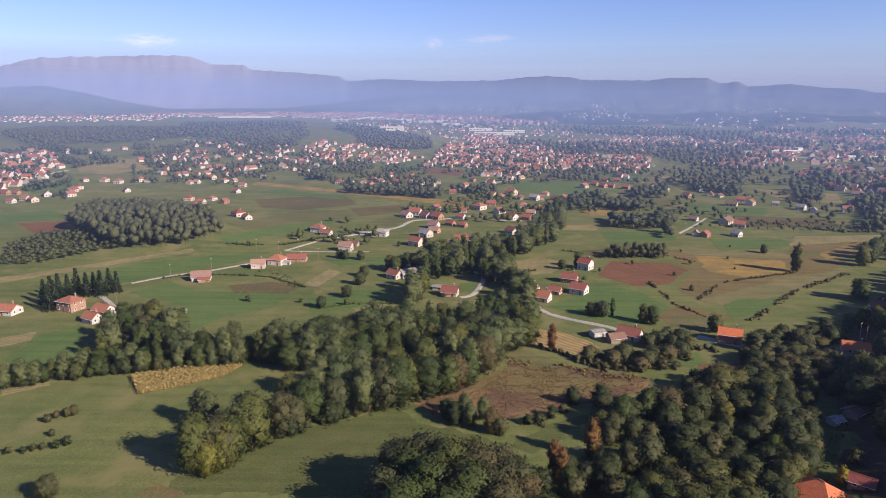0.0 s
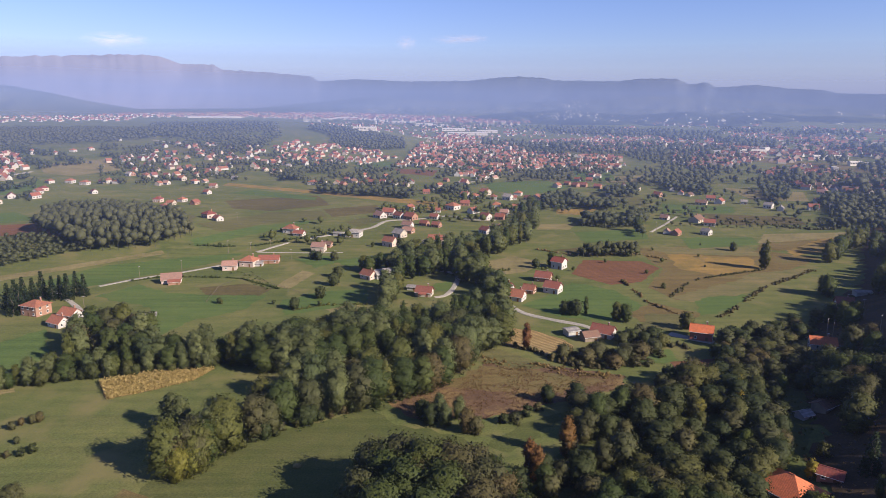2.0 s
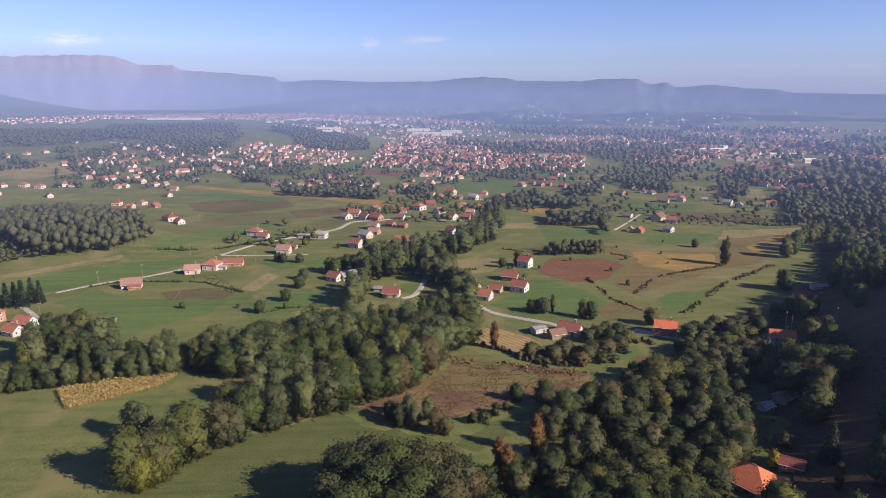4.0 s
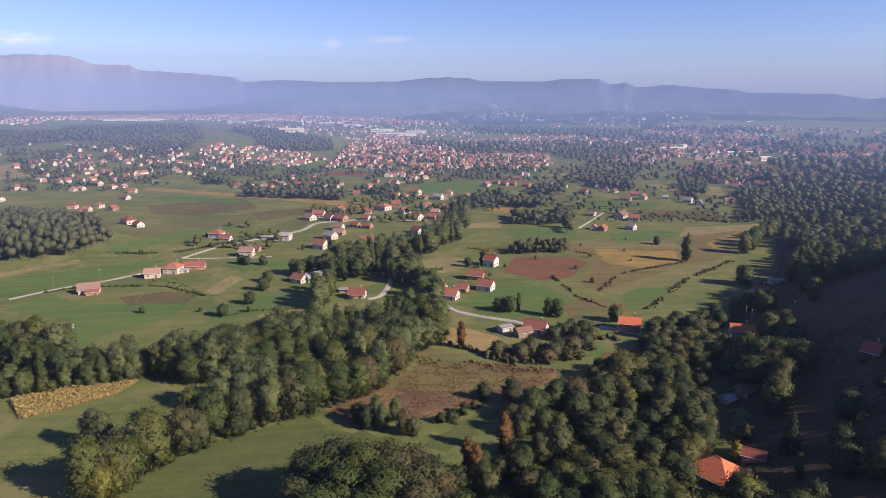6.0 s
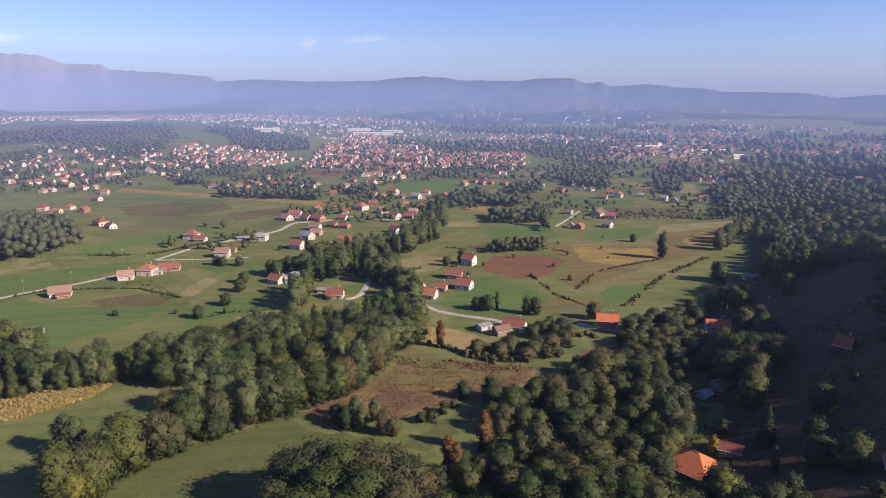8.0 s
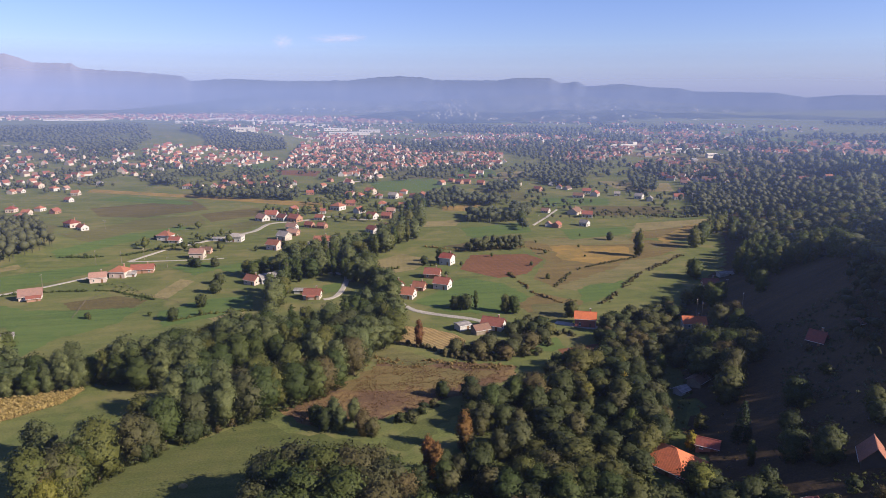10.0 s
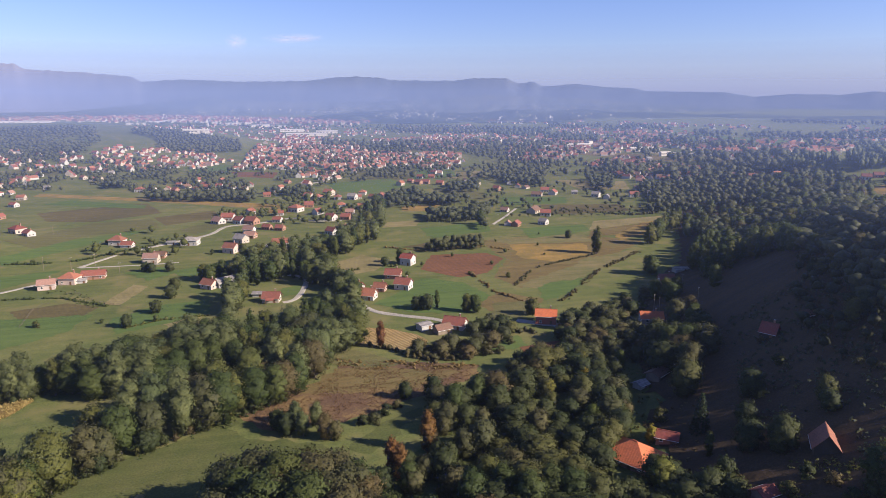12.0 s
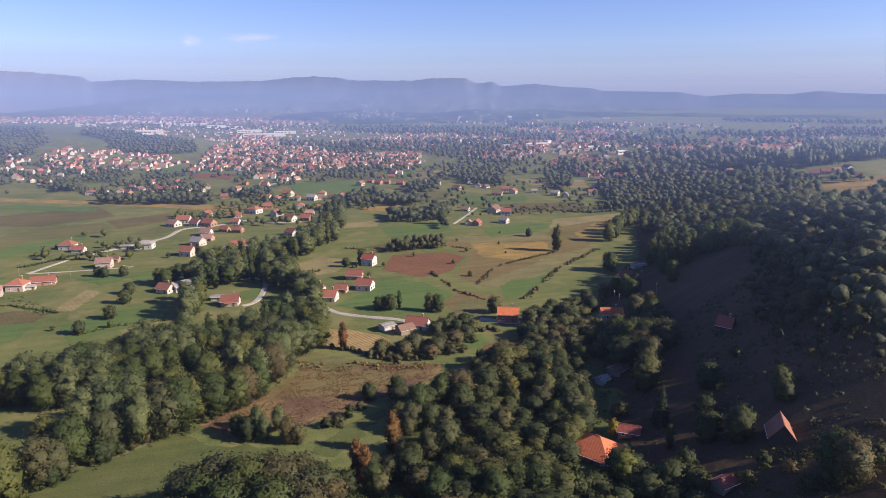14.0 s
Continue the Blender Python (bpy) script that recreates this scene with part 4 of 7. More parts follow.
def maize_field(poly, seed, height=2.1):
    """Ripe dry maize: close rows of stalks with hanging leaves and tassels."""
    rng = random.Random(seed)
    verts, faces = [], []
    xs, ys = [p[0] for p in poly], [p[1] for p in poly]
    (ax, ay), (bx, by) = poly[1], poly[3]
    t = math.atan2(by - ay, bx - ax)
    reach = math.hypot(max(xs) - min(xs), max(ys) - min(ys))
    u = -reach
    while u < reach:
        v = -reach
        while v < reach:
            x = ax + u * math.cos(t) - v * math.sin(t) + rng.uniform(-0.2, 0.2)
            y = ay + u * math.sin(t) + v * math.cos(t) + rng.uniform(-0.1, 0.1)
            if inside(poly, x, y):
                z, h, i = ground_z(x, y), height * rng.uniform(0.75, 1.2), len(verts)
                verts += [(x - 0.05, y, z - 0.1), (x + 0.05, y, z - 0.1), (x + rng.uniform(-0.2, 0.2), y, z + h)]
                faces.append((i, i + 1, i + 2))
                clumps(verts, faces, (x, y, z + h * 0.55), (0.4, 0.4, h * 0.45), 4, 0.62, rng, 0.3)
            v += 0.8
        u += 0.5
    tagged(new("maize_crop", mesh_of("maize_crop", verts, faces, MAIZE)), "tall dry golden maize standing in a meadow", "crop", kind="stuff")


def undergrowth(poly, count, leaf, label, seed, size=0.8, height=0.7):
    """Weeds and brushwood too thick to count."""
    rng = random.Random(seed)
    verts, faces = [], []
    xs, ys = [p[0] for p in poly], [p[1] for p in poly]
    for _ in range(count):
        x, y = rng.uniform(min(xs), max(xs)), rng.uniform(min(ys), max(ys))
        if inside(poly, x, y) and noise.noise(Vector((x * 0.12, y * 0.12, seed))) > -0.15:
            h = height * rng.uniform(0.6, 1.5)
            clumps(verts, faces, (x, y, ground_z(x, y) + h * 0.4), (size, size, h * 0.6), 5, size, rng, 0.4)
    tagged(new("undergrowth", mesh_of("undergrowth", verts, faces, leaf)), label, "weeds", kind="stuff")


def hedge(points, width, leaf, label, seed, height=1.5):
    """A rough hedge or brushy ditch bank along a line, with gaps."""
    rng = random.Random(seed)
    verts, faces, soft = [], [], []
    for (ax, ay), (bx, by) in zip(points, points[1:]):
        long = math.hypot(bx - ax, by - ay)
        nx, ny = (by - ay) / long, (ax - bx) / long
        for i in range(int(long / 0.9)):
            k, off = (i + rng.random()) * 0.9 / long, rng.gauss(0, width * 0.4)
            x, y = ax + (bx - ax) * k + nx * off, ay + (by - ay) * k + ny * off
            if noise.noise(Vector((x * 0.09, y * 0.09, seed))) < -0.22:
                continue
            h = height * rng.choice((0.4, 0.6, 0.8, 1.0, 1.7)) * rng.uniform(0.7, 1.2)
            c, r = (x, y, ground_z(x, y) + h * 0.35), min(0.5 * h + 0.35, 1.5)
            lump(verts, faces, soft, c, (r * 0.7, r * 0.7, h * 0.5), rng)
            clumps(verts, faces, c, (r, r, h * 0.65), 14, 0.55, rng, 0.6, soft)
    me = mesh_of("hedge", verts, faces, leaf)
    me.normals_split_custom_set_from_vertices(soft)
    tagged(new("hedge", me), label, "hedge", kind="stuff")


WEEDS_LEAF = leaf_like("withered_weeds", (0.14, 0.08, 0.045), (0.19, 0.115, 0.06))
DULLWEED = leaf_like("dry_brush", (0.17, 0.115, 0.045), (0.22, 0.155, 0.06))


def trailer(x, y, turn):
    """A low farm trailer under a yellow sheet."""
    ob = thing("farm_trailer", "farm trailer covered with a bright yellow sheet in a yard", "trailer")
    part("bed", box_bm(0, 0, 0.75, 4.2, 1.9, 0.2, 0.04), CONCRETE, ob)
    part("cover", solid([(-2.1, -0.95, 0.85), (2.1, -0.95, 0.85), (2.1, 0.95, 0.85), (-2.1, 0.95, 0.85), (-1.9, -0.5, 1.7), (1.7, -0.5, 1.6), (1.7, 0.5, 1.6), (-1.9, 0.5, 1.7)],
                        [(0, 1, 2, 3), (4, 7, 6, 5), (0, 4, 5, 1), (1, 5, 6, 2), (2, 6, 7, 3), (3, 7, 4, 0)]), YELLOW, ob)
    for sx in (-1.2, 1.2):
        for sy in (-0.98, 0.98):
            bm = bmesh.new()
            bmesh.ops.create_cone(bm, cap_ends=True, segments=14, radius1=0.42, radius2=0.42, depth=0.24, matrix=Matrix.Translation((sx, sy, 0.42)) @ Matrix.Rotation(radians(90), 4, "X"))
            part("wheel", bm, DOOR, ob)
    ob.matrix_world = pose(x, y, ground_z(x, y) + 0.2, 0, 0, turn)


def hay_heap(x, y):
    rng = random.Random(3)
    bm = bmesh.new()
    bmesh.ops.create_icosphere(bm, subdivisions=3, radius=1.0)
    for v in bm.verts:
        k = 1 + 0.18 * noise.noise(v.co * 2.5)
        v.co = Vector((v.co.x * 1.3 * k, v.co.y * 1.0 * k, max(v.co.z * 0.85 * k, -0.3)))
    me = bpy.data.meshes.new("hay_heap")
    bm.to_mesh(me)
    bm.free()
    me.materials.append(TAN)
    ob = tagged(new("hay_heap", me), "small heap of dry hay in the meadow", "hay")
    ob.matrix_world = pose(x, y, ground_z(x, y) + 0.2)


def fence(points, label):
    """A post-and-rail fence along a line on the ground."""
    ob = thing("fence", label, "fence", "garden fences")
    x0, y0 = points[0]
    ob.matrix_world = pose(x0, y0, ground_z(x0, y0))
    for (ax, ay), (bx, by) in zip(points, points[1:]):
        n = max(1, round(math.hypot(bx - ax, by - ay) / 2.6))
        feet = []
        for i in range(n + 1):
            k = i / n
            x, y = ax + (bx - ax) * k, ay + (by - ay) * k
            feet.append(Vector((x - x0, y - y0, ground_z(x, y) - ground_z(x0, y0))))
        for f in feet[:-1] if (bx, by) != points[-1] else feet:
            bm = bmesh.new()
            limb(bm, f - Vector((0, 0, 0.4)), f + Vector((0, 0, 1.25)), 0.07, 0.06, 6)
            part("post", bm, BARK, ob)
        for h in (0.5, 1.05):
            for a, b in zip(feet, feet[1:]):
                bm = bmesh.new()
                limb(bm, a + Vector((0, 0, h)), b + Vector((0, 0, h)), 0.035, 0.035, 4)
                part("rail", bm, BARK, ob)
# ---- plots of land ----
field([(111.5, 438.4), (149.9, 433.8), (155.5, 416.1), (133.1, 384.1), (113.6, 378), (95.3, 402.7)], SOIL, "freshly ploughed reddish brown field", 0.0400)
field([(174.3, 456.3), (228.3, 443.2), (218.4, 411.3), (186.9, 398.6), (167.1, 415.9)], OCHRE, "dry ochre grassland between green meadows", 0.0412)
field([(164.5, 477.1), (243.3, 473.3), (236.8, 447.2), (174.3, 456.3)], PALEGRASS, "pale dry strip along the ochre grassland", 0.0424)
field([(263.5, 464.1), (306.6, 498.3), (350.3, 508), (344.9, 494.1), (301, 461.9), (259.5, 444.9)], OCHRE, "strip of golden dry grass below the wooded hill", 0.0436)
field([(276.4, 519.7), (326.8, 519.2), (360.9, 516.4), (350.3, 508), (306.6, 498.3), (254.2, 485.7)], TAN, "long pale harvested strip", 0.0448)
field([(33.8, 428.9), (66.8, 451.5), (83.3, 429.9), (67.6, 408.4), (52.6, 403.2), (31.7, 404.2)], TAN, "pale mown hayfield", 0.0460)
field([(139.3, 353.2), (177.9, 378.9), (225.9, 399.3), (211.5, 384.5), (172.8, 359.9), (149, 344.3)], PALEGRASS, "pale grassy slope with worn tracks", 0.0472)
field([(30.8, 299.2), (39.9, 308.1), (55.3, 302), (66.4, 290.5), (69.4, 280.9), (54.8, 272.2), (43.6, 279.3), (33.3, 286.6)], STUBBLE, "harvested maize field with straw-coloured rows", 0.0484)
field([(-11.1, 229), (5.3, 240.3), (23.6, 253.1), (29.8, 268), (52.5, 260.4), (82.8, 249), (74.2, 236), (59.1, 229.2), (42.9, 222.4), (23.6, 214.8), (-3.2, 216.8)], WEEDS, "overgrown field of brown withered weeds", 0.0496)
field([(9.5, 240.4), (25.4, 260.2), (48, 255.5), (74.1, 243.7), (59.9, 236.7), (38.6, 240.1), (23.2, 237.9)], BROWNGRASS, "withered ochre grass along the weed field", 0.057)
field([(8.6, 244.5), (32.8, 254.3), (62.2, 241.7), (57.9, 233.2), (34.6, 235.7), (15.8, 239.8)], BROWNGRASS, "ochre strip of dry grass amid brown weeds", 0.0508)
field([(-124.2, 378.4), (-99.5, 385.7), (-82.2, 374.4), (-89.9, 356.6), (-109, 350)], DARKSOIL, "dark dug vegetable plot with brown stalks", 0.0520)
field([(-81.6, 379.2), (-72.1, 415.2), (-62.8, 407.9), (-72.8, 375.2)], TAN, "narrow straw-coloured strip fields", 0.0532)
field([(-223.5, 389.2), (-200, 427.6), (-148.9, 452.5), (-120.4, 462.3), (-129.1, 436.9), (-176.3, 397), (-189.9, 382.1)], LAWN, "bright green young crop beside the lane", 0.0544)
field([(-266.4, 393.2), (-230.8, 423.2), (-176.3, 464.2), (-171.7, 456.6), (-225.7, 413.1), (-258.9, 381.4)], TAN, "pale strip of stubble along the green crop", 0.0556)
field([(-195.2, 693.6), (-107.2, 732.3), (-84.9, 665.7), (-137.9, 632.7), (-175.6, 647.6)], DARKSOIL, "dark tilled field before the village", 0.0568)
field([(-227, 801.8), (-109, 745.5), (19.9, 657), (20.9, 686.9), (-99.1, 760.5), (-227.2, 825.2)], OCHRE, "long ochre strip of dry stalks", 0.0580)
field([(-358.3, 560), (-307.3, 571.8), (-257, 517.8), (-265.7, 499.9), (-320.9, 520.7)], SOIL, "brown ploughed field by a thicket", 0.0592)
field([(250.5, 898.5), (311.1, 912.1), (290.3, 843.6), (237.5, 838.2)], TAN, "pale harvested field at the village edge", 0.0604)
field([(133.7, 639.5), (174.4, 643.8), (156.8, 608.7), (129.7, 615.1)], OCHRE, "ochre strip among hedges", 0.0616)
field([(106.2, 566.9), (136.3, 567.5), (125.8, 543.9), (97.3, 544.7)], TAN, "pale harvested strip", 0.0628)
field([(55.1, 342.2), (76.2, 363), (90.9, 384.1), (113.1, 364.9), (119.7, 335), (97.6, 313.7), (70.8, 322.9)], LAWN, "fresh green meadow behind white houses", 0.0640)
field([(-181.8, 264.1), (-185.9, 291.1), (-175.1, 309.7), (-154.8, 276.4), (-165.4, 256)], LAWN, "fresh green paddock by the stream belt", 0.0652)
field([(-201.2, 290.9), (-189.7, 299.8), (-185.3, 287.8), (-194, 279.5)], TAN, "small pale stubble plot", 0.0664)
field([(-163.2, 231.1), (-150, 240.9), (-152.1, 244.6), (-167.3, 237.6)], TAN, "bare pale strip below the trees", 0.0676)
field([(-87.9, 165.1), (-83.2, 175.1), (-72.3, 168.9), (-73.3, 161.5)], BROWNGRASS, "patch of flattened dry grass", 0.0688)
field([(22.4, 196.6), (25.8, 201.5), (39, 212.5), (50.2, 218.1), (50.7, 213.3), (36.7, 199.8), (29, 192.2)], SHADEGRASS, "lush green grass in the shade of trees", 0.0700)
field([(-47.7, 337.2), (-31.9, 348.3), (-28.3, 337.3), (-38, 322.6)], TAN, "small bare plot at the wood's edge", 0.0712)
field([(105.3, 263.9), (126.6, 265.7), (120.3, 257.3), (105, 256.8)], SOIL, "reddish garden plot by a house", 0.0724)
field([(514.6, 475), (583.2, 460), (510.9, 401.8), (487.9, 432.7)], OCHRE, "golden dry field on the plateau", 0.0736)
field([(53.1, 213.4), (77.4, 225.1), (98.1, 239.1), (123.7, 248.3), (151.3, 246.3), (140, 213.4), (113.8, 178), (83.7, 153.2), (77.1, 140), (21.6, 149), (28.6, 173.5), (46.3, 192.9)], SHADEGRASS, "rough olive grass under old fruit trees", 0.0748)
field([(149.9, 346.4), (182, 364.6), (182.9, 352.2), (153.3, 324.5), (142.9, 322.3)], LAWN, "green meadow strip below the hill", 0.0760)
# draped patch that puts the hill's shade into a darker ground colour
field([(82, 60), (102, 140), (136, 210), (166, 272), (223, 335), (265, 382), (320, 463), (372, 540), (448, 650), (580, 650), (504, 540), (452, 463), (397, 382), (298, 272), (234, 140), (214, 60)], SHADESLOPE, "steep brown bracken slope in the shade of the hill", 0.3)
field([(156.7, 473.4), (214.1, 478.7), (246.9, 462.5), (273.1, 438.4), (232.9, 404.8), (187.6, 384), (140.6, 347.9), (132.4, 371.7), (155.9, 411.8)], BROWNGRASS, "rough withered grassland below the hill", 0.0300)
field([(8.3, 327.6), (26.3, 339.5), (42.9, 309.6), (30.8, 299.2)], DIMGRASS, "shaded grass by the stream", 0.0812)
field([(126.1, 344.1), (144.6, 326.2), (131.9, 310.4), (109.5, 313.9), (107.8, 327.1)], BROWNGRASS, "rough withered grass by the lane", 0.0824)
field([(254.2, 485.7), (308.4, 497.1), (265.2, 463.1), (241.3, 460.3)], BROWNGRASS, "withered grass strip", 0.0836)
field([(1072, 1658), (994.8, 1113.2), (833, 986.1), (889.4, 1351.7)], LAWN, "pale green far fields in the mist", 0.0848)
field([(561, 1246.1), (735.3, 951.1), (579.9, 648.4), (660.1, 879.8), (554.2, 1108.2)], BROWNGRASS, "brownish far plain", 0.0860)
field([(204, 965.3), (276.8, 984), (257.6, 862.3), (190.7, 836.9)], LAWN, "green meadow at the town edge", 0.0872)
field([(143.7, 994), (210.3, 994.3), (171.9, 785.7), (100.2, 791)], DIMGRASS, "olive meadow at the town edge", 0.0884)
field([(137.3, 1397.4), (475, 1338.7), (549.5, 1220.5), (325.3, 1230.7)], DIMGRASS, "far olive fields beyond the town", 0.0896)
field([(98.1, 468.4), (122.1, 480.6), (163, 472.9), (151.5, 450.8), (115.1, 452.9)], DARKSOIL, "strip of rough brownish pasture", 0.0908)
field([(208.2, 402.8), (234.1, 410.5), (260.1, 416.6), (222.4, 385.9), (173.6, 354.3), (166.1, 360.5)], PALEGRASS, "pale grazed slope", 0.0920)
field([(125.5, 532.2), (186.9, 543.7), (178.5, 504.9), (125.3, 493.6)], LAWN, "green meadow beyond the hedges", 0.0932)
field([(202.9, 507.6), (260.1, 506.9), (254.5, 481.8), (197.4, 470.9)], LAWN, "green meadow by the lane", 0.0944)
field([(266.1, 611.5), (337.7, 584), (329.5, 550.3), (254, 558.6)], DARKSOIL, "rough brown pasture with brush", 0.0956)
field([(247.7, 669.7), (310.6, 645.2), (293.9, 609.6), (229.6, 619.8)], LAWN, "green meadow near far houses", 0.0968)
field([(-1.7, 683.1), (30.9, 658.5), (29.6, 633.6), (3.4, 643.8)], OCHRE, "small ochre plot", 0.0980)
field([(-291.1, 629.1), (-278.3, 641.7), (-193.1, 594.3), (-182.4, 547.2), (-234, 555.7)], DIMGRASS, "dull pasture", 0.0992)
field([(-177.2, 543.5), (-136.8, 627.1), (-88.7, 633.8), (-78.7, 592.6), (-125.1, 570.2), (-150.8, 520.6)], DIMGRASS, "dull olive pasture strips", 0.1004)
field([(-165.6, 492.9), (-134.2, 552.3), (-96.4, 586.3), (-90.4, 576.7), (-124.2, 526), (-157, 476.6)], LAWN, "long green strip field", 0.1016)
field([(-89.7, 641.4), (-39.8, 667.9), (-32.8, 629.7), (-74.9, 600.2)], DARKSOIL, "narrow tilled strip", 0.1028)
field([(-63.2, 578.6), (-32.1, 614.9), (-26.3, 591.9), (-47.5, 556.3)], DIMGRASS, "dull olive pasture", 0.1040)
field([(-183.2, 768.5), (-105.4, 719.4), (-105.2, 697.9), (-205.7, 743.5)], LAWN, "green strip beyond the tilled field", 0.1052)
field([(-56.7, 440.8), (-17.7, 460.2), (-6.3, 466), (-17, 436.3), (-44.6, 425.3)], LAWN, "green garden meadow", 0.1064)
field([(-82, 444.9), (-62, 455), (-49.5, 440.4), (-64.7, 421.5)], LAWN, "green garden meadow", 0.1076)
field([(-176.1, 362.7), (-161.9, 386.6), (-138.7, 368.5), (-111.6, 363.1), (-83.1, 362.7), (-89.6, 337.8), (-109, 324.5), (-120, 300.4), (-138.7, 342.9)], LAWN, "bright green hay meadow", 0.1088)
field([(-72.5, 353.9), (-48.8, 371.1), (-27.6, 373.3), (-26.1, 347.7), (-47.7, 337.2), (-67.7, 327.6)], LAWN, "green meadow by the wood", 0.1100)
field([(10.4, 385.4), (20.5, 390.8), (20.1, 372.7), (9.7, 367.6)], LAWN, "lawn round the bungalow", 0.1112)
field([(21.2, 278.5), (31.5, 282.6), (44.5, 269.1), (56.9, 258.6), (42.5, 257.5), (24.8, 265.3)], DIMGRASS, "olive grass between weeds", 0.1124)
field([(84.2, 277.7), (110.5, 277.6), (110.3, 263.7), (88.9, 260.3)], LAWN, "green garden grass", 0.1136)
field([(116.7, 326.2), (136.9, 322.7), (121.5, 298.9), (106.7, 305.6)], DIMGRASS, "rough olive grass", 0.1148)
field([(164.5, 943.9), (227.6, 969.5), (198, 875.4), (126, 801.5)], DIMGRASS, "olive meadow at the village edge", 0.1160)
field([(81.4, 831.9), (164.9, 860.8), (179.1, 791.3), (121.3, 732.3), (88.1, 768.7)], LAWN, "green meadow at the village edge", 0.1172)
field([(192.9, 763.6), (243.2, 710.5), (224.7, 655.7), (201.8, 678.4)], DIMGRASS, "olive meadow among trees", 0.1184)
field([(361.4, 784), (425.6, 727.6), (395.8, 664.4), (348.9, 685.2)], TAN, "pale meadow among far trees", 0.1196)
field([(-103.1, 1070.9), (-35.4, 1084.9), (-36.1, 971.9), (-80.8, 998.6)], LAWN, "green plot amid the village", 0.1208)
field([(-32.8, 992.4), (30.9, 969.1), (21.3, 908.1), (-23.6, 935.4)], SOIL, "brown plot amid the village", 0.1220)
field([(-320.1, 1033.8), (-271.7, 1088.1), (-245.8, 1011.8), (-279.3, 943.6)], DIMGRASS, "olive hillside meadow", 0.1232)
field([(-440.1, 1179.9), (-335.4, 1241.3), (-308, 1168.1), (-398, 1106.7)], DIMGRASS, "olive hillside meadow", 0.1244)
field([(-498.1, 915.4), (-449.7, 1014.1), (-389, 907.9), (-417.3, 841.2), (-456.5, 849.6)], TAN, "pale hillside meadow", 0.1256)
field([(-454.7, 728.5), (-442.4, 809.4), (-401.8, 756.1), (-425.6, 699.5)], LAWN, "green hillside meadow", 0.1268)
field([(-397, 598.6), (-365.4, 623.4), (-325, 586.8), (-359.3, 561.7), (-366.2, 550.1)], LAWN, "green meadow by a thicket", 0.1280)
field([(689.4, 1130.6), (732, 1019.5), (754.3, 847.1), (569, 638.5), (668.3, 929.2)], TAN, "pale far fields in the mist", 0.1292)
field([(245.5, 1480.4), (491.2, 1446.4), (454.9, 1338.7), (223.2, 1346.1)], DIMGRASS, "far olive fields", 0.1304)
field([(454.9, 1338.7), (515.9, 1224), (554.5, 1097.3), (457.4, 1016.5), (420.8, 1174.9)], DIMGRASS, "far olive fields", 0.1316)
# strip of darkened grass colour in place of shade on the meadow
field([(-80.2, 170.4), (-70.7, 191), (-63.4, 198.3), (-48.2, 206.1), (-19.8, 221.7), (-2, 233.8), (-14.8, 220.7), (-7.6, 211.5), (11.2, 204.8), (19.8, 196.5), (21.9, 168.1)], SHADEGRASS, "dark green close-grazed meadow strip", 0.025)
field([(1038.9, 1179.9), (1122.6, 1055.4), (1009.2, 985.9), (946.9, 1090.1)], LAWN, "pale green field on the misty plain", 0.27)
field([(891.7, 1618.5), (918.8, 1329.4), (881.9, 1296.6), (854.4, 1550.5)], TAN, "pale stubble field on the misty plain", 0.27)
field([(777.6, 1037.9), (846.4, 907.5), (786.1, 878.5), (750.8, 1017.7)], TAN, "pale open ground on the plain", 0.27)
field([(785.2, 2048.5), (868.3, 1971), (805.5, 1828.5), (726.2, 1895)], LAWN, "pale green field on the misty plain", 0.27)
road([(48.8, 341.1), (54.2, 328.1), (66.8, 317.8), (79.3, 309.9), (85.5, 301.4)], 3.4, "pale gravel lane past white houses")
road([(9.4, 356.9), (15.7, 360.9), (20.9, 376), (24.8, 399.9), (20, 411), (14.8, 413.7)], 3.0, "pale gravel lane bending round a red-roofed house")
road([(-2, 470.2), (0.1, 485.8), (5.2, 501.8), (14.7, 507.6), (27.4, 520.8)], 4.0, "pale village lane")
road([(-83.1, 511.8), (-64.6, 528.6), (-38.3, 552.1), (-25.9, 583.2), (-2, 590.7), (28.3, 607.8), (47.1, 588.8), (69.2, 584.9)], 3.6, "pale village road between houses")
road([(-183.1, 383.5), (-166.6, 399.3), (-144.1, 413.5), (-126.2, 428.9)], 2.4, "pale farm lane between meadows")
road([(-111.7, 465.4), (-103.4, 482), (-95.5, 497.2)], 2.6, "pale farm track")
road([(-111, 465.5), (-70.4, 463.5), (-51.9, 464.5)], 1.6, "narrow pale footpath")
road([(191.4, 255.8), (205.6, 273.3), (225.3, 298.3), (243.4, 316.1), (273.7, 341.1)], 2.6, "pale track climbing the wooded hill")
road([(118, 297.3), (125.4, 291.1), (134.1, 285.1)], 4.5, "concrete yard in front of a red house")
road([(187.8, 529.1), (210.8, 561.1), (235.7, 598.8)], 2.2, "pale straight lane through meadows")
road([(30.4, 773.2), (60.8, 836.1), (80.3, 849.6)], 4.5, "pale village road")
road([(-202.9, 373.9), (-187.5, 357), (-169.1, 335.1)], 2.8, "pale concrete driveway")
road([(520.2, 1248.1), (693.2, 1119), (719.2, 961), (591.3, 663.8)], 12.0, "distant pale motorway")
road([(108.5, 136.8), (116.6, 145.2), (127.7, 158.2), (137.3, 173.6)], 2.6, "narrow dirt track below the hill", DIRT)
road([(-487.4, 1078), (-408.5, 1091.7)], 4.0, "distant pale lane")
road([(-480.6, 1268.4), (-400.7, 1217.7)], 4.0, "distant pale lane")
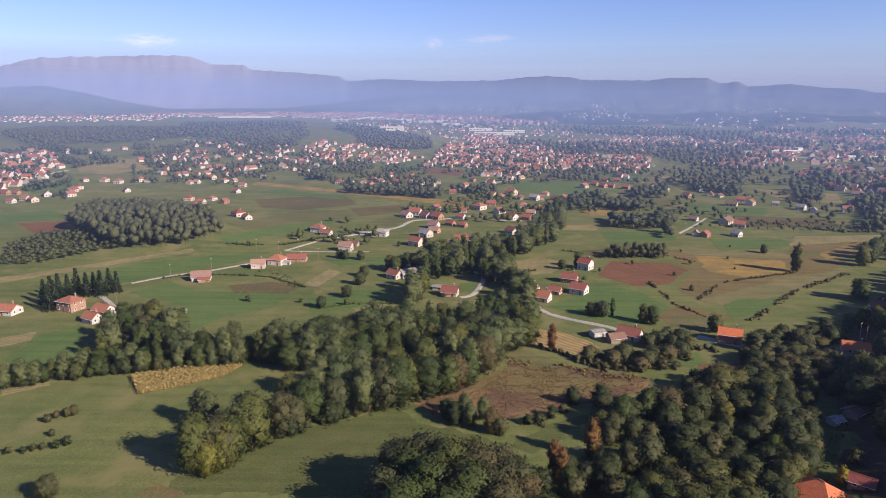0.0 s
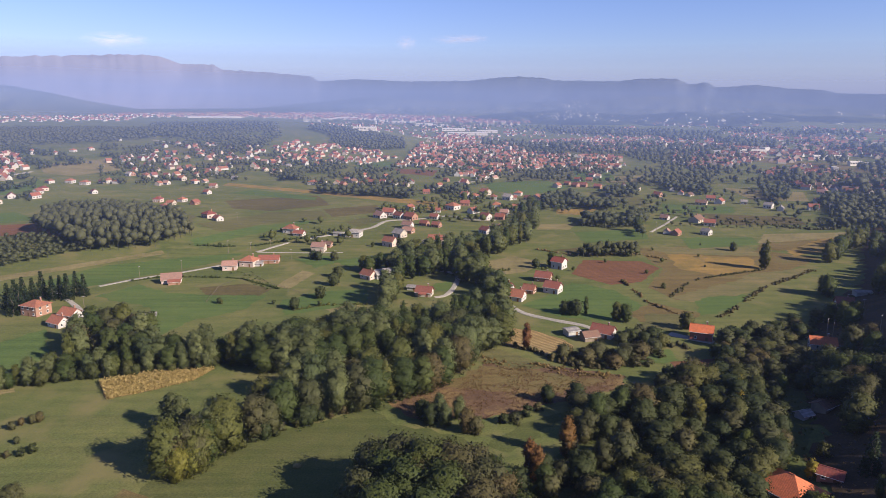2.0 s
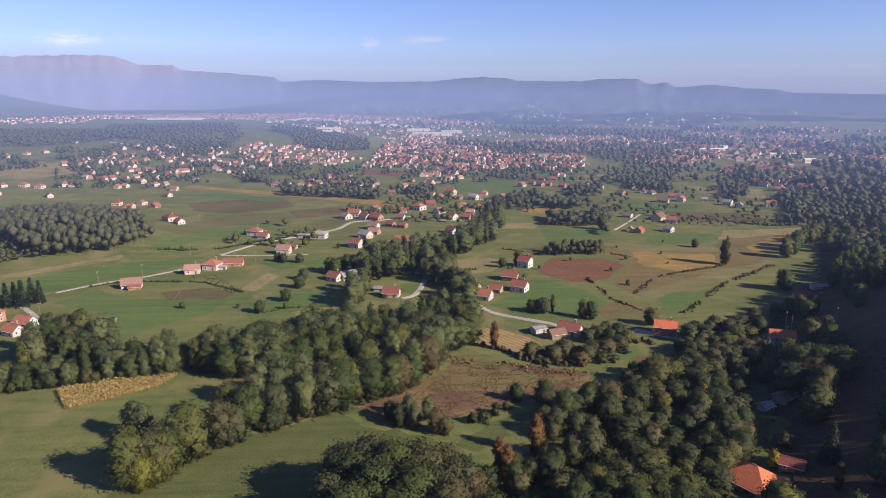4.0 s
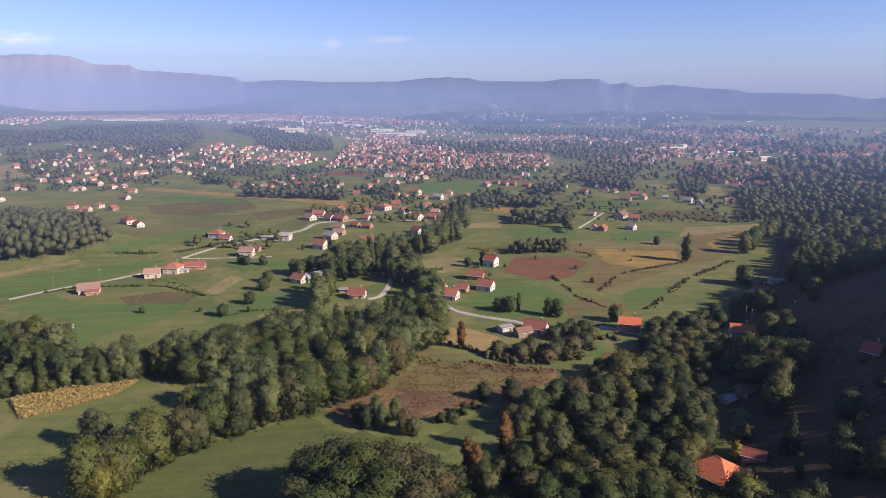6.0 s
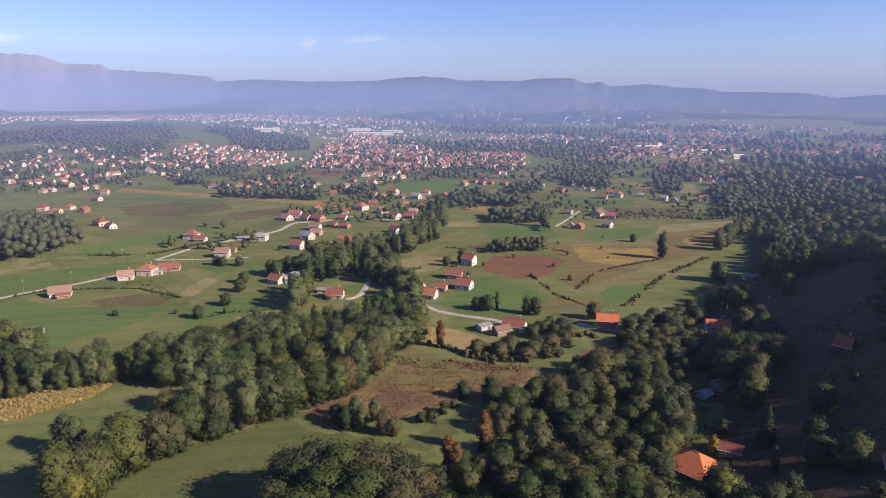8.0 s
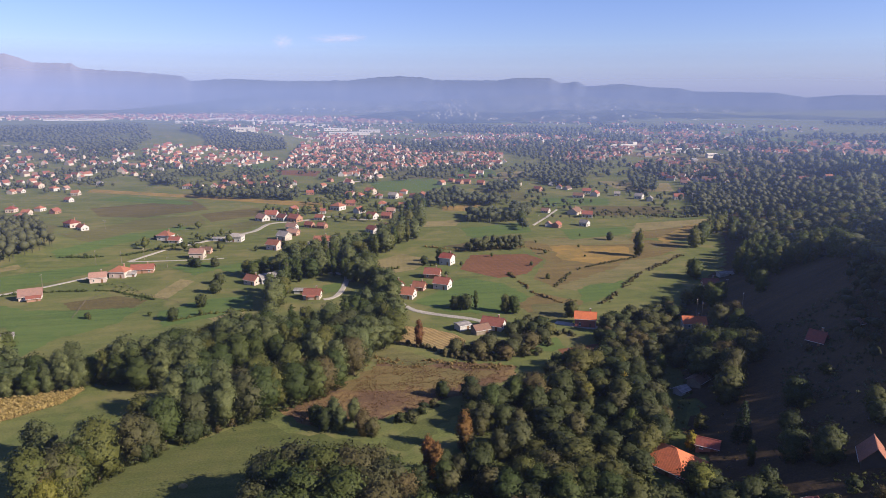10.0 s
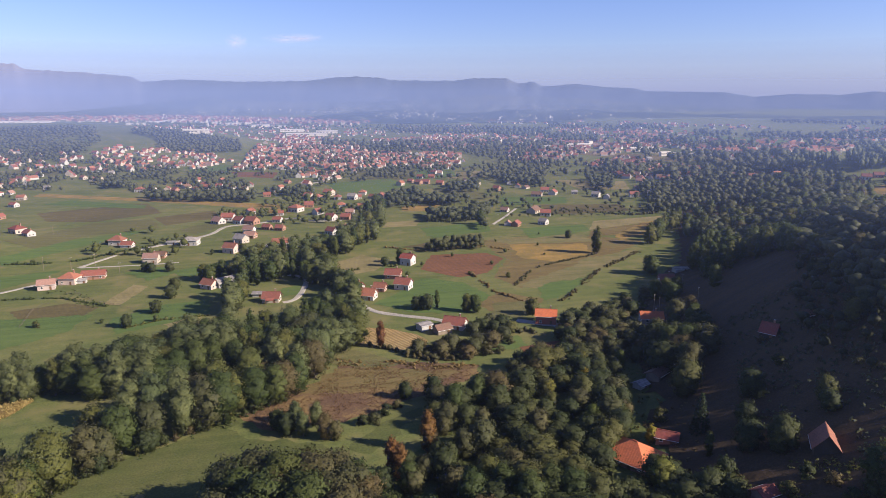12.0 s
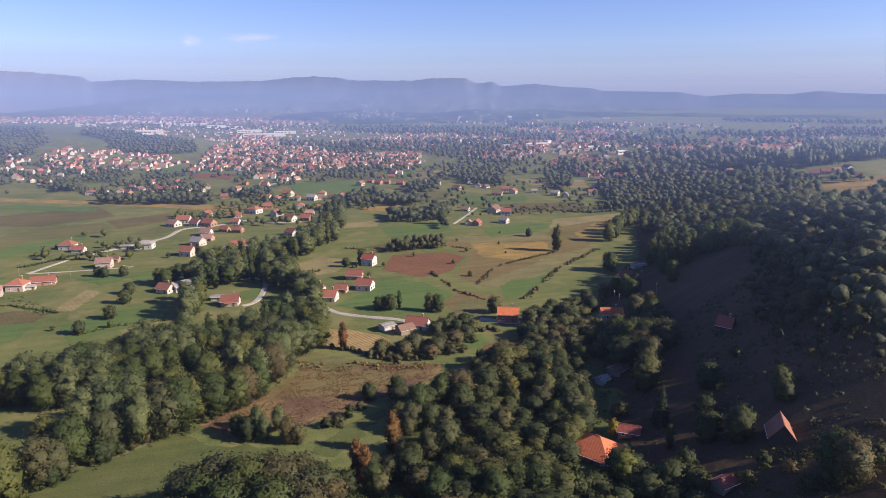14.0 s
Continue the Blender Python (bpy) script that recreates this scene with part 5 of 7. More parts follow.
road([(-479.8, 749.6), (-483.9, 811.3), (-474.2, 856.5)], 5.0, "pale road through the hillside village")

# ---- houses ----
house(103.8, 166.6, -60, 13.8, 12.0, 2.6, "brick", "bright", "large house with a bright orange hipped tile roof among fruit trees", hip=True, rise=3.7, over=0.9, chimney=0)
house(118.6, 171.8, -40, 6.3, 4.5, 2.4, "brick", "deep", "low outbuilding with a dark red roof", chimney=0, rise=1.4, name='outbuilding')
house(174.4, 270.0, -20, 9.9, 7.2, 2.8, "cream", "bright", "house with an orange roof half hidden by trees", rise=2.3)
house(222.7, 331.1, -15, 8.1, 6.3, 2.6, "brick", "red", "small house with a red roof at the foot of the hill")
house(244.1, 349.0, -8, 8.1, 5.4, 2.4, "grey", "grey", "grey shed with a shallow sheet roof", rise=0.6, chimney=0, name='shed', blank=True)
house(181.5, 203.2, -60, 5.4, 4.8, 2.3, "dark", "deep", "house with a dark red roof in the shade of the hill", rise=2.9, blank=True)
house(141.4, 135.3, 52, 7.4, 6.0, 1.7, "dark", "orange", "house with a steep orange roof in the hillside shade", rise=3.6, over=0.7, chimney=0, blank=True)
# both sheds get darker colours in place of the hill's shade
house(194.0, 199.6, 10, 5.0, 3.8, 2.2, "dark", "brown", "shed on the slope, its colours darkened for the hillside shade", rise=1.3, chimney=0, name='shed', blank=True)
house(119.3, 130.7, 10, 5.0, 4.0, 2.4, "wood", "deep", "dim dark shed below the track", rise=1.1, chimney=0, name='shed', blank=True)
house(142.5, 214.5, 30, 8.1, 5.4, 2.6, "wood", "brown", "brown-roofed building between trees", rise=1.3, chimney=0, blank=True)
house(133.0, 210.8, 20, 4.5, 3.6, 2.4, "grey", "grey", "small grey hut between trees", rise=0.9, chimney=0, name='hut', blank=True)
house(130.4, 290.9, -25, 9.6, 8.0, 4.4, "redbrick", "bright", "red brick house with an orange roof beside a yard", rise=2.3)
house(86.1, 295.5, -35, 9.9, 7.2, 2.8, "white", "red", "white house with a long red roof by the lane", rise=2.7)
house(71.4, 296.7, 20, 5.9, 5.0, 2.9, "grey", "grey", "pale box-shaped shed with a flat grey roof", rise=0.5, chimney=0, name='shed', blank=True)
house(78.4, 290.3, 15, 7.2, 5.4, 2.6, "wood", "brown", "dark wooden barn with a brown roof", rise=1.8, chimney=0, name='barn', blank=True)
house(49.0, 364.4, -35, 8.1, 7.2, 3.9, "white", "red", "white gabled house with a red roof", rise=2.7)
house(53.8, 351.8, -30, 8.6, 7.2, 3.1, "white", "orange", "white gabled house with an orange roof", rise=2.9)
house(62.9, 364.5, -30, 6.3, 5.4, 2.8, "brick", "orange", "small brick house with an orange roof", rise=2.2)
house(75.3, 388.7, -25, 9.0, 7.2, 3.1, "brick", "red", "house with a red roof and a white gable", rise=2.7)
house(76.4, 365.3, -35, 8.6, 7.2, 3.7, "white", "red", "white gabled house with a red roof in a meadow", rise=2.7)
house(90.6, 417.9, -40, 7.7, 7.2, 5.0, "white", "deep", "white two-storey house with a dark red roof", rise=2.3)
house(4.0, 361.3, -15, 8.6, 6.8, 2.9, "cream", "red", "cream bungalow with a vivid red roof on a lawn", rise=2.5, porch=True)
house(-2.7, 373.2, -15, 5.4, 4.5, 2.2, "grey", "grey", "grey open shelter beside the bungalow", rise=0.5, chimney=0, name='shed', blank=True)
house(-29.4, 397.3, -40, 8.1, 6.3, 3.1, "pink", "orange", "house with a faded orange roof among trees", rise=2.3)
house(-21.0, 400.2, 30, 10.8, 7.2, 3.3, "grey", "grey", "grey farm building in tree shade", rise=2.0, chimney=0, name='barn')
house(13.9, 487.0, -12, 10.8, 8.1, 5.2, "cream", "orange", "large cream house with an orange roof and balcony", rise=2.5, balcony=True)
house(-19.6, 485.4, -35, 9.0, 7.7, 4.2, "pink", "orange", "house with an orange roof and white gable", rise=2.7)
house(-13.3, 515.2, -45, 9.0, 7.2, 4.0, "cream", "grey", "house with a weathered grey roof", rise=2.7)
house(-6.6, 530.9, -30, 8.1, 6.3, 2.8, "brick", "pink", "brick house with a faded roof", rise=2.3)
house(-7.6, 550.1, -30, 8.1, 6.3, 3.7, "white", "pink", "white house with a faded roof", rise=2.5)
house(-49.0, 519.3, -15, 11.7, 8.1, 4.2, "white", "grey", "bright white house with a grey hipped roof", rise=1.8, hip=True, chimney=0)
house(-62.0, 524.1, -15, 6.3, 3.6, 2.4, "white", "grey", "low white garage beside a house", rise=0.5, chimney=0, name='garage', blank=True)
house(-69.0, 469.3, -10, 9.0, 7.2, 4.2, "cream", "pink", "two-part house with a faded roof and pale gable", rise=2.3)
house(-65.4, 482.8, -10, 7.2, 6.3, 2.8, "brick", "brown", "brick annex with a brown roof", rise=1.8, chimney=0)
house(-100.3, 534.3, -20, 9.9, 8.1, 4.2, "white", "orange", "white farmhouse with an orange roof", rise=2.7, hip=True)
house(-91.8, 522.9, -20, 8.1, 5.4, 2.6, "white", "red", "white outbuilding with a red roof", rise=2.0)
house(-117.7, 419.1, 8, 8.6, 6.8, 3.5, "pink", "pink", "pale pink house with a faded roof", rise=2.2)
house(-107.9, 428.4, -15, 9.5, 8.6, 4.2, "pink", "orange", "pink house with an orange hipped roof", rise=2.5, hip=True)
house(-96.8, 436.5, 0, 12.6, 7.2, 2.8, "brick", "red", "long brick house with a red roof and white gable", rise=2.3)
house(-101.3, 427.4, 0, 4.5, 3.6, 2.2, "white", "grey", "small pale shed between houses", rise=0.7, chimney=0, name='shed', blank=True)
house(-144.5, 391.8, 15, 10.8, 8.1, 2.6, "pink", "pink", "low barn with a broad faded pink roof", rise=2.9, chimney=0, name='barn')
house(-141.3, 386.4, 15, 6.3, 3.6, 2.0, "brick", "red", "lean-to shed with a red roof at the barn", rise=0.9, chimney=0, name='shed', blank=True)
house(-191.3, 333.4, -22, 10.3, 9.0, 5.5, "brick", "orange", "large three-storey brick house with a low orange roof", rise=2.0, hip=True)
house(-171.1, 326.6, -25, 9.0, 7.2, 2.9, "white", "orange", "white house with an orange roof by the wood", rise=2.5)
house(-170.8, 314.6, -30, 8.1, 6.3, 2.8, "white", "orange", "small white house with an orange roof", rise=2.5)
house(-219.8, 326.7, -10, 10.8, 8.1, 2.9, "white", "orange", "white bungalow with an orange roof", rise=2.3)
house(-131.8, 326.0, 20, 4.5, 3.6, 2.2, "white", "grey", "small whitewashed hut at the wood's edge", rise=0.7, chimney=0, name='hut', blank=True)
house(306.0, 261.5, -25, 9.0, 7.2, 3.1, "cream", "red", "house with a red roof on the plateau", rise=2.9)
house(298.0, 238.2, -10, 9.0, 7.2, 2.8, "brick", "orange", "house with an orange roof on the plateau", rise=2.3)
house(427.5, 385.9, -25, 8.1, 7.2, 3.1, "white", "red", "house with a red roof behind trees", rise=2.5)

# the villages further off
village([(-32.9, 600.4), (-25.5, 613.4), (-15.7, 597.6), (-7.1, 641.8), (-5.4, 590.7), (18.9, 628.4), (15.7, 594), (6.3, 561.6), (16.3, 554.8), (34.5, 644.7), (47.9, 665.4), (52.6, 622.7), (60.9, 591.1), (73.8, 589.6), (80.8, 615.9), (77.3, 652.7), (54.8, 529.6), (65.3, 544.6)], "abcdea", 1)
village([(101.6, 704.7), (80.9, 707.4), (75.2, 738.4), (110.9, 733.9), (85.2, 869.7), (95.2, 701.4), (95.4, 642.4), (116.4, 702.5), (125.2, 700.9), (60.4, 711.6), (52.1, 720.8)], "abdf", 2)
village([(204.3, 517.6), (199.2, 523.2), (228.8, 518.2), (243.4, 573.3), (247.5, 555.6), (220.2, 586.6), (261, 720.9), (305.3, 688.5), (305.2, 666.7), (285.3, 663.8), (327.4, 660.9), (338.2, 633.5), (341.5, 617.2), (400.4, 635.1), (388.7, 611.3), (399.4, 654.2), (434.6, 707.7), (291.3, 734.1), (292.6, 764.4), (297.3, 724.1)], "aefgca", 3)
village([(-178.8, 583.5), (-167.1, 568.4), (-232.4, 782.4), (-226.2, 737.5), (-258.7, 684), (-239.9, 665.9), (-236.2, 687.5), (-218.4, 671.1), (-239.6, 648.3), (-349.5, 800.9), (-358.6, 802.5), (-357.5, 864.6), (-330.8, 842.9), (-314.6, 866.5), (-293, 804.2), (-286, 836.8), (-279.4, 875.6), (-264.4, 816.7), (-254.8, 825.1), (-316.3, 919.6), (-299, 796.5)], "abdech", 4)
village([(-344.5, 1102.8), (-415.7, 985.3), (-398.5, 1023.5), (-387.9, 1034.6), (-440.4, 1124.8), (-537.1, 1263.1), (-285.7, 1184.8), (-281.5, 1078.7), (-209.2, 946.8), (-194.9, 929.5), (-185.5, 996.7), (-189.2, 936.4), (-840.1, 2071.1), (-881.6, 2032.1), (-420.2, 1223.2), (-384.3, 1207.1), (-356.8, 1219.4), (-270.4, 1155.4), (-260.9, 1172.2), (-248.5, 1223.2), (-222.4, 1262.5), (-228.5, 859.8)], "abdfc", 5)
village([(-125.4, 818.9), (-113.4, 825.6), (-96.7, 820.3), (-87.1, 809.2), (-78.6, 837.2), (-69.1, 889.6), (-66.9, 813.5), (-54.5, 824.2), (-41.8, 834.8), (-40.6, 888.7), (-27.9, 818.2), (-14.4, 804.1), (-6.7, 830.9), (-19.6, 737.6), (17.7, 775.9), (26.2, 799), (37.3, 852.6), (60.1, 826.3), (-59.6, 851.3), (-50.7, 877.7), (-86.9, 854.1), (10.7, 744.4)], "aebdga", 6)
village([(-29.5, 1019.4), (-0.5, 1060), (17.5, 1101.6), (-9.3, 1105), (35.4, 1097.9), (68.4, 1051.5), (85.5, 1047.1), (-144.4, 1066.1), (-110.8, 1063.7), (-109.9, 1199.4), (-243, 1194.4), (-209.5, 1211.8), (-167.4, 1027.7), (-178.6, 1224.1), (-170.1, 1270.6), (-50.1, 1127.1), (-57.8, 1100.2), (-37.1, 1144.5), (-134.4, 1164.9), (-96.4, 1207.8), (-117.2, 1085.7), (-104.6, 1087)], "aebdha", 7)
village([(183.6, 817.9), (189.2, 798.9), (205.2, 857.4), (198.4, 799.2), (212.3, 785.5), (218.1, 769), (245.4, 791.1), (252.3, 768.5), (212.3, 736.8), (219.3, 853.9), (235, 899.9), (165.9, 794.2)], "aecb", 8)
village([(-417.1, 786.2), (-396.5, 790.9), (-376.5, 783.3), (-364.4, 800.4), (-351, 803.5), (-342.8, 730.3), (-395.3, 719.9), (-385.3, 695.2), (-398.6, 737.8), (-416.2, 668.8), (-404.2, 662.6), (-407.6, 693.4), (-421.4, 654.5), (-442.2, 697.9), (-479.3, 743.7), (-451.9, 694.6), (-493, 776.4), (-508.8, 819.3), (-493.1, 815.6), (-498, 836.1), (-540.1, 848.2), (-517.3, 876.3), (-546.7, 927.7), (-570, 891)], "abdceh", 9)
village([(-359, 861.6), (-335.5, 856.3), (-546, 1047.1), (-577.8, 1050.1), (-530.9, 1078.6), (-519.5, 1112.1), (-536.3, 1036.4), (-608.6, 947.3), (-594.4, 976.1), (-421, 1005.1), (-525.9, 808.5), (-499.4, 769), (-561.2, 1019.2)], "abdf", 10)
village([(508, 497.3), (517.2, 499.9), (532.8, 505.4), (540.9, 499.9), (553.5, 499), (566.3, 497.9), (580.8, 498.3), (525.2, 491.4), (487.8, 584.6), (489.9, 618.5), (501.1, 567.1), (560, 468), (372.2, 616.6), (388.9, 603.6)], "aebc", 11)

# ---- the far town ----
far_town([([(-33, 1007), (1, 1325), (204, 1542), (210, 1265), (128, 916), (59, 809), (32, 998)], 0.5), ([(138, 986), (195, 1240), (360, 1183), (317, 1025), (240, 887), (228, 969)], 0.25), ([(1, 1325), (62, 1863), (193, 1674), (204, 1542)], 0.12), ([(-215, 1009), (-252, 1292), (-160, 1272), (-80, 1261), (-37, 1128), (-98, 1015)], 0.13)], 800, 21, "crowded red-roofed houses of a market town", 7)
far_town([([(-383, 2473), (-79, 2608), (313, 2366), (443, 1760), (221, 1671), (-44, 1418), (-142, 1394)], 0.2), ([(229, 1538), (413, 1644), (520, 1530), (466, 1335), (321, 1277)], 0.2), ([(486, 1292), (712, 1414), (602, 1149), (415, 941), (396, 1028)], 0.18), ([(472, 931), (605, 1041), (562, 758), (478, 661), (436, 721)], 0.17), ([(674, 1417), (995, 1615), (812, 1235), (661, 1198)], 0.1)], 1300, 22, "pale distant houses scattered through the valley", 7)
far_town([([(-1562, 3509), (-571, 3707), (-98, 3289), (-81, 2702), (-781, 2925), (-1339, 3005)], 0.6), ([(-96, 3202), (472, 2848), (389, 2347), (-79, 2608)], 0.25), ([(-1875, 2918), (-1256, 3167), (-1040, 2617), (-1547, 2404)], 0.15)], 1000, 23, "pale blocks of a far town in the mist", 12)
far_town([([(1091, 1312), (1407, 1342), (1431, 1135), (1109, 878), (905, 883), (805, 926)], 1.0)], 150, 26, "pale scattered houses below the misty hills", 7)
far_town([([(447, 2086), (705, 2209), (589, 1658), (422, 1593)], 0.2), ([(483, 1708), (764, 1697), (691, 1354), (485, 1367)], 0.3), ([(858, 1905), (1025, 2011), (856, 1554), (723, 1475)], 0.2), ([(921, 1554), (920, 1331), (758, 1151), (723, 1218)], 0.2), ([(773, 1082), (823, 920), (767, 857), (725, 1013)], 0.1)], 420, 25, "pale scattered houses of the misty plain", 7)
far_town([([(812, 1235), (874, 984), (569, 639), (688, 906)], 0.4), ([(-438, 965), (-447, 1177), (-291, 1249), (-215, 1009), (-262, 839), (-353, 854)], 0.3), ([(-467, 709), (-649, 999), (-589, 1024), (-485, 864), (-454, 747)], 0.3)], 220, 24, "scattered houses on the valley slopes", 7.5)
far_town([([(558.5, 1573), (753.8, 1367.7), (751.3, 1160.1), (584.7, 1060.3), (474.3, 1336.9)], 0.3), ([(948, 1859.1), (1021.9, 1432.2), (942.9, 1321.1), (843.9, 1654.8)], 0.15), ([(900, 1260.7), (1112.2, 1059.2), (885.5, 864.1), (773.4, 1065)], 0.22), ([(1604.9, 1572.7), (1773.7, 1423.2), (1573.4, 1261.4), (1300.1, 1272.4)], 0.1), ([(915.3, 2642.2), (1130.9, 2218.5), (1024.4, 2009.1), (783.4, 2262.3)], 0.1), ([(1139.2, 2069), (1423.6, 1642.5), (1254.8, 1446.9), (1015.8, 1844.5)], 0.13)], 420, 27, "pale houses and yards on the misty plain east of the town", 9)
hall(134, 1799, -5, 104, 28, 6, "grey", "long white industrial hall of the far town")
hall(195, 1893, -5, 57, 21, 6, "grey", "long white industrial hall of the far town")
hall(108, 1999, 0, 66, 21, 6, "grey", "long white industrial hall of the far town")
hall(-46, 2502, 0, 86, 28, 6, "grey", "long white industrial hall of the far town")
hall(22, 2323, 5, 66, 21, 6, "grey", "long white industrial hall of the far town")
hall(75, 2234, 0, 57, 18, 6, "grey", "long white industrial hall of the far town")
hall(-105, 1410, 0, 48, 15, 6, "grey", "long white industrial hall of the far town")
hall(-287, 2855, 0, 114, 28, 6, "grey", "long white industrial hall of the far town")
hall(-382, 2597, 0, 76, 21, 6, "grey", "long white industrial hall of the far town")
hall(-803, 2928, 0, 133, 28, 6, "grey", "long white industrial hall of the far town")
hall(-912, 2934, 0, 86, 21, 6, "grey", "long white industrial hall of the far town")
hall(517, 1312, -5, 38, 11, 6, "grey", "long white industrial hall of the far town")
hall(627, 1253, -10, 48, 10, 6, "grey", "long white industrial hall of the far town")
hall(706, 1139, -8, 57, 10, 6, "grey", "long white industrial hall of the far town")
hall(683, 1036, 0, 19, 8, 6, "grey", "long white industrial hall of the far town")
hall(-141, 2613, 0, 66, 21, 6, "grey", "long white industrial hall of the far town")
hall(-340, 2740, 0, 57, 18, 6, "grey", "long white industrial hall of the far town")

# ---- trees ----
grove([(-171.6, 244.3), (-150.4, 253.7), (-142.5, 265.3), (-108.4, 268.7), (-81, 273.7), (-55.9, 282.5), (-36.7, 289.2), (-16.6, 296.3), (-5.9, 285.4), (-22.1, 265.7), (-42.1, 256.9), (-69.7, 257.3), (-82.7, 262.7), (-104.8, 259.2), (-124.8, 254.8), (-150.4, 245.6), (-166.9, 236.9)], 5.4, "oak alder alder oak poplar alder", 0.75, 1.05, 1, 400, 0.52)
grove([(-155.3, 310.8), (-133.4, 314.1), (-120.5, 298.1), (-109.9, 272.8), (-142.5, 265.3), (-154.6, 295.2)], 7.5, "oak oak ash alder fruit", 0.5, 0.8, 2, 400)
tree_row([(-166.4, 236.1), (-150, 244.9), (-124.5, 254.1), (-104.2, 257.6), (-82.5, 261.9)], 4.1, "oak alder fruit alder", 0.42, 0.66, 3, 1.0)
tree_row([(-72.3, 181), (-60.3, 191.5), (-51.6, 202.1), (-31.3, 217.1), (-11.1, 227.7), (7.3, 238.1)], 3.4, "shrub dullshrub shrub fruit", 0.6, 1.1, 4, 1.2)
tree_row([(-76.9, 177.8), (-66.6, 183.8), (-60.6, 192.6), (-54, 198.3), (-48.9, 209.9), (-40.1, 215), (-31.4, 218.4), (-22.4, 222.8), (-14.1, 228.8), (-3.1, 234.7), (7.4, 240.9), (17.1, 256.6), (23.3, 275.1)], 5.1, "oak ash oak alder", 0.95, 1.25, 5, 1.6)
tree_row([(-57.1, 211.8), (-51, 220.7), (-41.9, 227.5), (-32.9, 231.7), (-21.6, 238), (-11.5, 243.6), (1.3, 252), (10.9, 267.8), (19.3, 286.2)], 5.8, "oak ash alder", 0.95, 1.2, 6, 2.0)
plant("alder", -79.6, 207.8, 0.78)
plant("alder", -76.9, 205.4, 0.75)
plant("alder", -82.2, 210.3, 0.7)
plant("ash", -66.6, 183.8, 1.15)
plant("ash", -70.5, 182.3, 1.0)
plant("oak", -64.5, 187.0, 1.0)
grove([(-14.9, 424.9), (-6.2, 449.7), (33.1, 469), (40.3, 428.3), (37.7, 381.4), (27.1, 389.2), (11, 405.3), (-10.8, 388.9)], 7.5, "oak alder poplar alder", 0.65, 0.95, 7, 400)
grove([(-33.1, 298.1), (-13.4, 307.7), (-0.3, 302.6), (7.4, 299.8), (23.1, 301.7), (41, 296.1), (37.7, 281.8), (25.6, 273.2), (6.2, 267.2), (-16.9, 270.7)], 7.5, "oak alder oak poplar", 0.75, 1.05, 8, 400)
grove([(10, 300.6), (21.5, 314.6), (34.5, 320), (42.5, 310.5), (39.5, 294.6), (22.4, 292.9), (10.8, 290.1)], 6.9, "oak alder oak poplar", 0.75, 0.98, 9, 400)
grove([(-21.2, 367.1), (-11.6, 380.9), (-9.8, 344.4), (-18.6, 341)], 7.5, "oak alder", 0.7, 0.9, 10, 400)
grove([(-35.4, 417.4), (-26.1, 437.1), (-16.6, 422.3), (-29.7, 408)], 6.9, "oak fruit", 0.5, 0.7, 11, 400)
grove([(42.1, 458.6), (57.7, 489.6), (76.3, 530.2), (93.1, 586.8), (105.7, 644.7), (114.1, 629.6), (97.7, 554.8), (81.2, 490.7), (60.8, 464.8), (49, 449.7)], 8.0, "oak alder poplar", 0.6, 0.95, 12, 400)
grove([(33.8, 477.4), (48.6, 504), (42.1, 458.6)], 6.9, "fruit oak", 0.6, 0.8, 13, 400)
grove([(39.7, 381.2), (48.6, 373.4), (46.6, 336.3), (37, 342.6)], 6.9, "oak alder fruit", 0.6, 0.8, 14, 400)
plant("gold", -1.3, 452.4, 1.2)
plant("ash", -11.6, 167.4, 1.25)
plant("ash", -4.9, 168.8, 1.32)
plant("oak", 2.6, 163.9, 1.32)
plant("ash", 9.9, 161.7, 1.39)
plant("ash", 17.7, 157.7, 1.25)
plant("oak", -3.4, 155.0, 1.32)
plant("oak", 6.3, 150.4, 1.32)
plant("ash", 15.0, 146.7, 1.32)
plant("ash", -14.6, 154.8, 1.18)
plant("ash", 21.6, 149.0, 1.1)
plant("oak", 1.8, 141.6, 1.32)
plant("oak", -8.7, 145.1, 1.32)
plant("ash", 12.1, 138.2, 1.32)
plant("oak", -8.5, 161.8, 1.2)
plant("ash", -0.5, 160.6, 1.2)
plant("oak", 6.0, 157.2, 1.2)
plant("ash", 13.0, 154.9, 1.26)
plant("ash", 21.1, 155.0, 1.08)
plant("oak", 23.6, 143.4, 1.08)
plant("oak", 31.1, 139.3, 1.08)
plant("fruit", 52.4, 164.0, 1.0)
plant("oak", 55.8, 161.8, 0.75)
plant("ash", 64.3, 165.2, 0.72)
plant("oak", 58.0, 155.7, 0.8)
plant("ash", 66.6, 157.6, 0.75)
plant("oak", 49.3, 154.7, 0.8)
plant("oak", 70.2, 151.6, 0.8)
plant("oak", 75.1, 148.6, 0.8)
plant("oak", 63.2, 149.5, 0.85)
plant("oak", -13.3, 171.3, 1.0)
plant("ash", -10.3, 173.6, 1.0)
plant("ash", -1.8, 172.3, 1.1)
plant("oak", 6.6, 169.7, 1.1)
plant("ash", 15.0, 167.2, 1.15)
plant("oak", 20.7, 163.6, 1.0)
plant("fruit", 4.3, 211.7, 1.0)
plant("alder", 9.4, 209.0, 0.5)
plant("ash", 16.0, 205.6, 0.6)
plant("plum", 19.1, 204.7, 0.9)
plant("fruit", 1.7, 215.5, 0.9)
plant("alder", 7.3, 217.3, 0.48)
plant("alder", 13.9, 214.4, 0.5)
plant("dullshrub", 32.9, 211.0, 1.2)
plant("shrub", 38.1, 216.6, 1.1)
plant("shrub", 29.0, 211.0, 1.0)
plant("dullshrub", 42.5, 220.5, 1.0)
